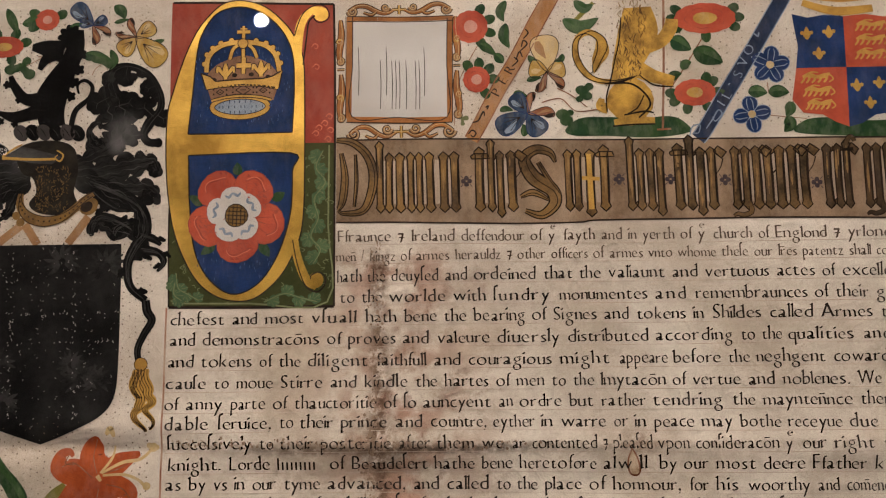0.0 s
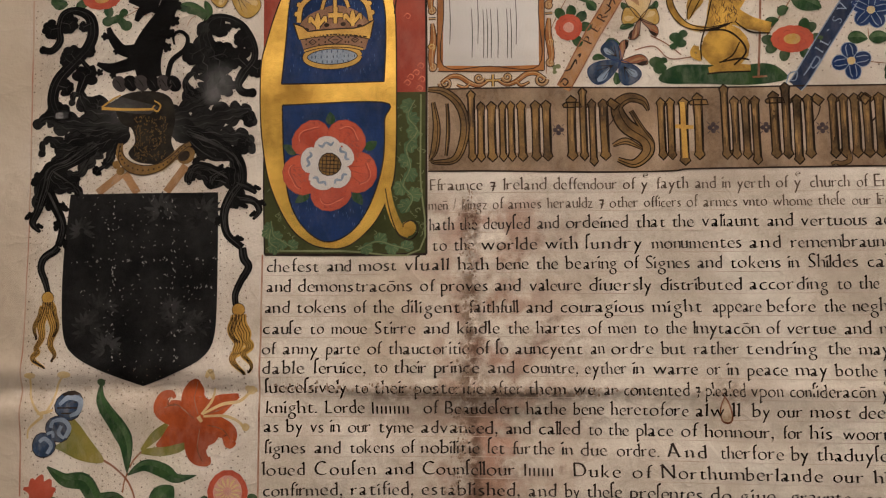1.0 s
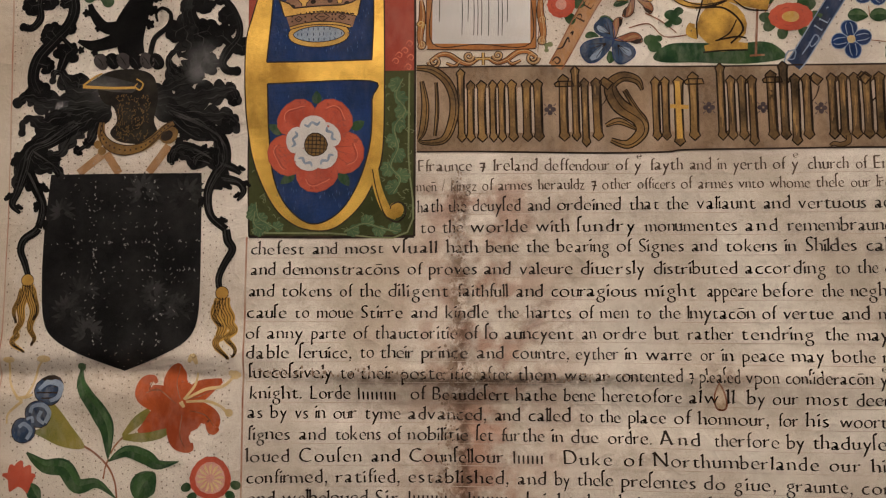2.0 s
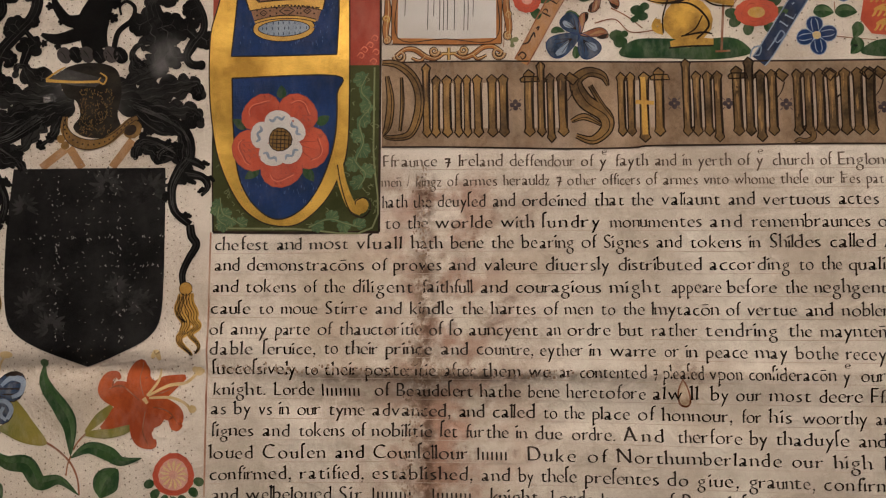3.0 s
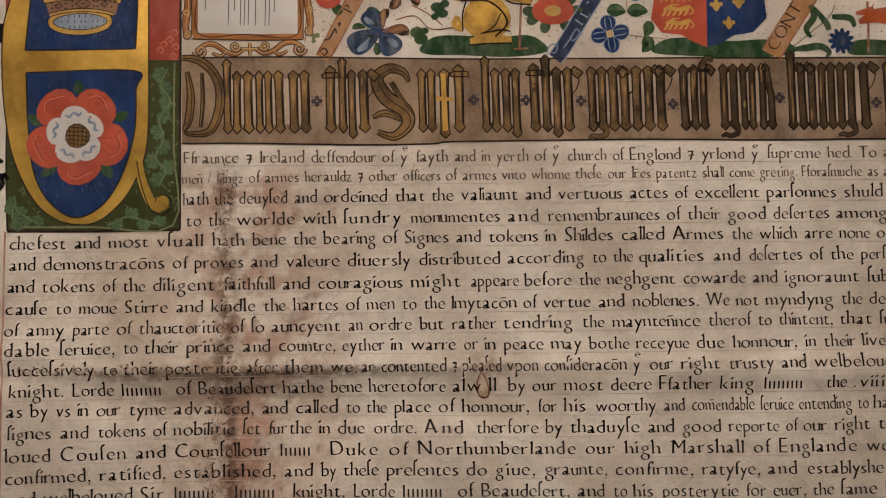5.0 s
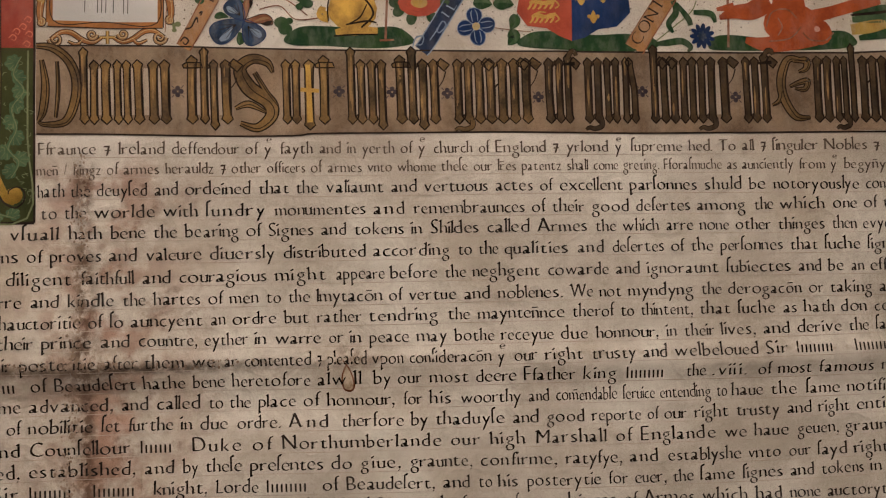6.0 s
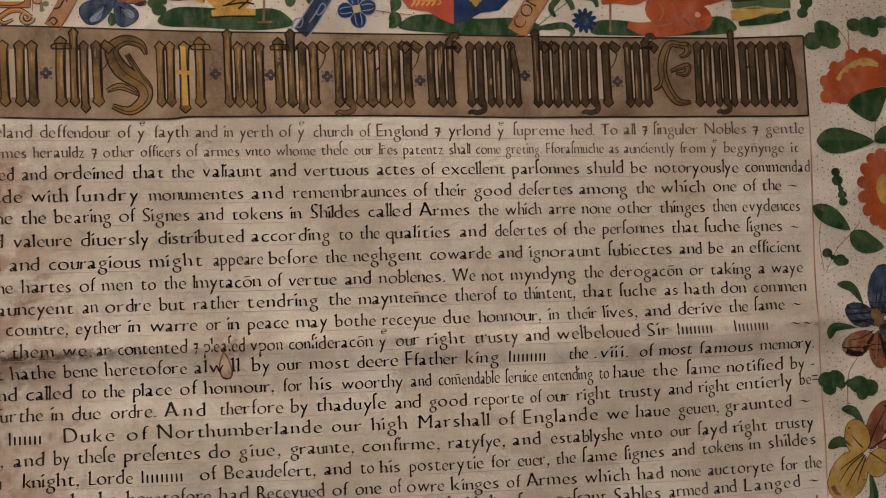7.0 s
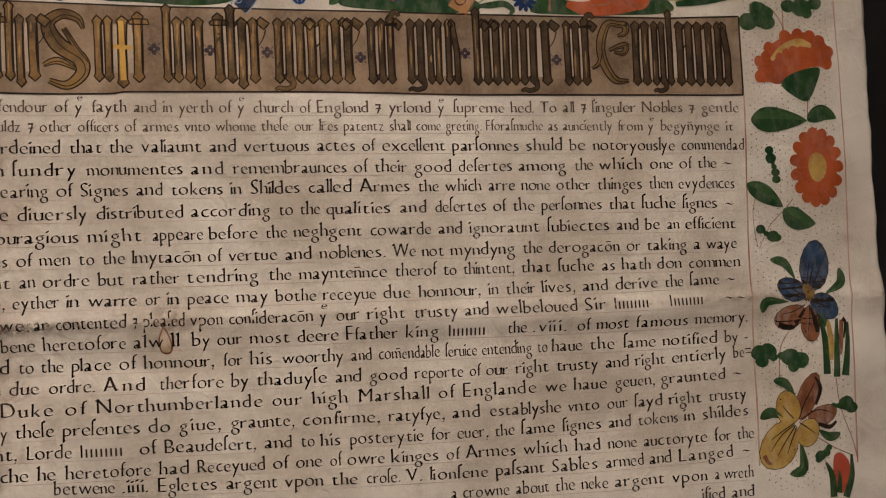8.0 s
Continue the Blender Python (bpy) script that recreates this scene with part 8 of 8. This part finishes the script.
shade.make("petal_lines", RUST, lily)
straw = Paint()
for rows in ([(-138.7, -143, 1.34), (-132.8, -135.4, 1.56), (-130.9, -127.7, 1.04)], [(-138, -143, 1.3), (-126.2, -137.3, 1.88), (-115.6, -135.5, 1.88), (-108.4, -129.1, 1.61)], [(-137.4, -144.3, 1.34), (-124.8, -144.1, 1.61), (-116.8, -147, 1.61), (-112.8, -150.9, 1.82)], [(-140.7, -144.3, 2.68), (-138.6, -147.5, 1.82)]):
    straw.ribbon(rows, 3.4)
for u, v, r in [(-108.4, -129.1, 2.68), (-110.6, -128.1, 1.82), (-111.7, -150.9, 2.34), (-106.4, -129.1, 1.61)]:
    straw.disc(u, v, r, 3.5)
straw.make("stamens", STRAW, lily)
Paint().ribbon([(-135.7, -121.2, 1.88), (-133, -118, 3.9), (-131, -122.5, 1.88)], 2.2).make("pale_bud", STRAW, lily)
calyx = Paint().ribbon([(-175.7, -164.9, 2.68), (-164.3, -164.7, 5.99), (-153.7, -162.4, 6.7), (-148.4, -160.9, 4.02)], 2.3).ribbon([(-175.7, -164, 1.88), (-167.2, -155.7, 5.9), (-159.3, -149.3, 4.02)], 2.3)
calyx.make("calyx", OLIVE, lily)
stem(lily, [(-175.7, -164.9, 1.07), (-180.3, -169.7, 1.07), (-182.9, -174.2, 1.07)]), stem(lily, [(-200.4, -169.1, 1.34), (-192.9, -173.6, 1.21), (-184.7, -181.2, 1.21), (-179.9, -190.2, 1.07), (-178.3, -199.7, 1.04)]), stem(lily, [(-184.1, -177.4, 1.07), (-186, -182.5, 0.94), (-186.8, -188.9, 0.8)])
leaf(lily, [(-201.5, -122.5), (-201.3, -133.6), (-190.1, -150.4), (-185.2, -160.8), (-184.4, -178)], 10.5, GREEN, 1.2)
Paint().disc(-201.5, -123.4, 2.41, 2.5).make("leaf_tip", LEAFY, lily)
leaf(lily, [(-184.1, -178.7), (-173.5, -173), (-161.5, -176.2), (-153.4, -180.6), (-140.9, -178.7)], 8.5, GREEN, 0.9)
leaf(lily, [(-234.1, -173.5), (-223.1, -181.2), (-210.9, -182.5), (-202.6, -192.7), (-190.5, -191.4), (-178.1, -200.3)], 10.5, GREEN, 0.8)
horn = group("blue_horn_flower", "grey-blue curled flower in an olive calyx")
Paint().fill(loop([(-220.7, -143.8), (-215.9, -146.4), (-207.5, -157.5), (-199.1, -168.4), (-201.7, -171.6), (-213.9, -169.7), (-224.9, -164.5), (-231.1, -161.2), (-225.1, -158)]), 2.3, 6).make("calyx", OLIVE, horn)
curl = Paint().disc(-220.9, -137, 8.56, 2.8, None).disc(-227.3, -150.9, 7.78, 2.85).disc(-236.6, -160.6, 7.18, 2.8)
curl.make("curled_petals", SLATE, horn)
Paint().disc(-220.9, -137, 9.1, 2.5).disc(-227.3, -150.9, 8.3, 2.5).disc(-236.6, -160.6, 7.7, 2.5).make("petal_outline", OUTLINE, horn)
curl = Paint()
for rows in ([(-227, -136.6, 1.34), (-221.7, -132.1, 2.21), (-214.2, -134.1, 2.21), (-214.7, -140.6, 1.93), (-220, -143.2, 1.34)], [(-232.1, -150.2, 1.66), (-230.2, -146.3, 1.38), (-224, -145.7, 1.88), (-220.5, -150.3, 1.88), (-223.1, -156.1, 1.66)], [(-225.3, -149, 1.34), (-227.2, -153.5, 1.61), (-223.7, -156.7, 1.07)], [(-239.3, -158.6, 1.34), (-236, -156.7, 1.66), (-231.8, -160.6, 1.66), (-234.4, -165.7, 1.38)], [(-234.7, -154.1, 1.07), (-231.3, -152.8, 1.34), (-230.6, -156.1, 1.1)]):
    curl.ribbon(rows, 3.3, 1.5)
curl.make("petal_stripes", PALE_BLUE, horn)
straw = Paint()
for rows in ([(-245.4, -120.4, 2.1), (-246.1, -129.8, 2.1), (-241.6, -138.6, 2.45), (-236.9, -143.3, 3.15)], [(-224.7, -119.4, 1.75), (-229.1, -125.4, 2.1), (-231.6, -134.7, 2.45), (-234.8, -141.4, 3.06)], [(-246.9, -156.5, 1.75), (-245.7, -150.5, 2.1), (-236.9, -143.3, 3.15)], [(-240.4, -141.6, 2.8), (-234.2, -140.7, 3.5), (-230.7, -139.4, 2.1)]):
    straw.ribbon(rows, 2.1, 0.6)
for u, v, r in [(-245.5, -118.7, 3.6), (-224, -118.4, 4.2)]:
    straw.disc(u, v, r, 2.2, r * 0.5)
straw.make("stamens", STRAW, horn)
button = group("ringed_flower", "round flower with red rim and pale middle")
bt = (-122.3, -188.2, 12.36)
for a in (200, 225, 250, 270, 290, 320, 345):
    b = radians(a)
    Paint().disc(bt[0] + (bt[2] + 3) * math.cos(b), bt[1] + (bt[2] + 3) * math.sin(b), 3.2, 2.2, 2.6, a).make("bead_leaf", GREEN, button)
Paint().disc(*bt, 2.6).make("rim", RED, button)
Paint().disc(bt[0], bt[1], bt[2] * 0.72, 3.0, bt[2] * 0.75).make("middle", PINK, button)
petal_strokes = Paint()
for k in range(13):
    a = k * 0.4833
    petal_strokes.ribbon([(bt[0] + 0.2 * bt[2] * math.cos(a), bt[1] + 0.2 * bt[2] * math.sin(a), 0.5), (bt[0] + 0.5 * bt[2] * math.cos(a + 0.1), bt[1] + 0.5 * bt[2] * math.sin(a + 0.1), 1.5), (bt[0] + 0.66 * bt[2] * math.cos(a), bt[1] + 0.66 * bt[2] * math.sin(a), 0.4)], 3.4, steps=3)
petal_strokes.make("petal_strokes", STRAW, button)
leaf(button, [(-165.7, -201.5), (-162.5, -192.7), (-155.3, -185.1)], 16, GREEN, 1.0)
thistle = group("red_thistle", "red tufted flower with dark leaf")
tuft = Paint()
for rows in ([(-239.3, -193.4, 11.29), (-243.2, -188, 5.65), (-248.6, -186.2, 1.51)], [(-239.3, -193.4, 11.29), (-242.4, -184.4, 6.4), (-243.5, -180.3, 1.55)], [(-239.3, -193.4, 11.29), (-238.7, -182.7, 6.58), (-236.9, -178.2, 1.51)], [(-238.4, -193.4, 11.29), (-233.9, -184.5, 6.4), (-231.7, -180.9, 1.51)], [(-237.4, -193.4, 11.29), (-231.9, -188.1, 5.65), (-228.5, -186.6, 1.51)]):
    tuft.ribbon(rows, 2.5)
tuft.make("tuft", RED, thistle)
leaf(thistle, [(-232.3, -191.4), (-228.7, -197.8), (-225.2, -201.7)], 9)

# ---- skin rubbed bare along the two old folds, across the writing ----
def abrasion(name, places, seed):
    """Small ragged flakes of bare skin: places are (u, v, spread_u, spread_v, count)."""
    flakes, rnd = Paint(), random.Random(seed)
    for u0, v0, su, sv, count in places:
        for _ in range(count):
            u, v, r = u0 + rnd.gauss(0, su), v0 + rnd.uniform(-sv, sv), rnd.uniform(0.25, 0.95)
            n = rnd.randint(5, 8)
            flakes.add([(u + r * rnd.uniform(0.5, 1.2) * math.cos(6.2832 * k / n), v + 1.3 * r * rnd.uniform(0.5, 1.2) * math.sin(6.2832 * k / n)) for k in range(n)], [tuple(range(n))], 4.6)
    tagged(flakes.make(name, SKIN_WORN, manuscript, "flaked bare skin along an old fold"), kind="stuff")


UPRIGHT_FOLD = [p[:2] for p in [(24, -27.6), (23.1, -58.6), (21.5, -90.8), (19.9, -122.8), (17, -157.6), (12.9, -192)]]
abrasion("fold_wear", [(u, v, 2.2, 15.0, 70) for u, v in UPRIGHT_FOLD], 31)
LEVEL_FOLD = [p[:2] for p in [(-79, -127.4), (-46.3, -128.4), (-17, -129.4), (12.1, -130.7), (37.8, -131.6), (66.5, -132.2), (98.2, -132.2)]]
abrasion("fold_wear", [(u, v, 12.0, 2.6, 26) for u, v in LEVEL_FOLD], 32)

# ---- repaired hole in the skin, and the tiny pricked dots of the border grounds ----
hole = [(167.1, -133.9, 1.24), (171, -140.2, 1.55), (172.9, -147.9, 1.86), (171.2, -151.3, 1.86), (167.2, -150.1, 1.86), (166.2, -143.2, 1.55), (168.6, -136.4, 1.24)]
Paint().ribbon(hole, 2.0, 0.55).make("hole_rim", RUST, manuscript, "brown rim of a mended hole")
Paint().fill(loop([h[:2] for h in hole]), 1.9, 3).make("hole_patch", MEND, manuscript, "paler mended patch")


def dotted(u0, u1, v0, v1, pitch, seed):
    dots, rnd = Paint(), random.Random(seed)
    for i in range(int((u1 - u0) / pitch)):
        for j in range(int((v1 - v0) / pitch)):
            if rnd.random() < 0.88:
                u, v, r = u0 + i * pitch + rnd.gauss(0, 0.5), v0 + (j + 0.5 * (i % 2)) * pitch + rnd.gauss(0, 0.4), rnd.uniform(0.25, 0.55)
                dots.add([(u + r * math.cos(k * 1.2566), v + r * math.sin(k * 1.2566)) for k in range(5)], [(0, 1, 2, 3, 4)], 1.0)
    tagged(dots.make("pricked_dots", INK_FADED, manuscript, "tiny brown dots on the border ground"), kind="stuff")


dotted(-248, -106, -230, 142, 4.0, 21)
dotted(533, 597, -262, 90, 3.9, 22)
dotted(78, 590, 54, 140, 4.6, 23)
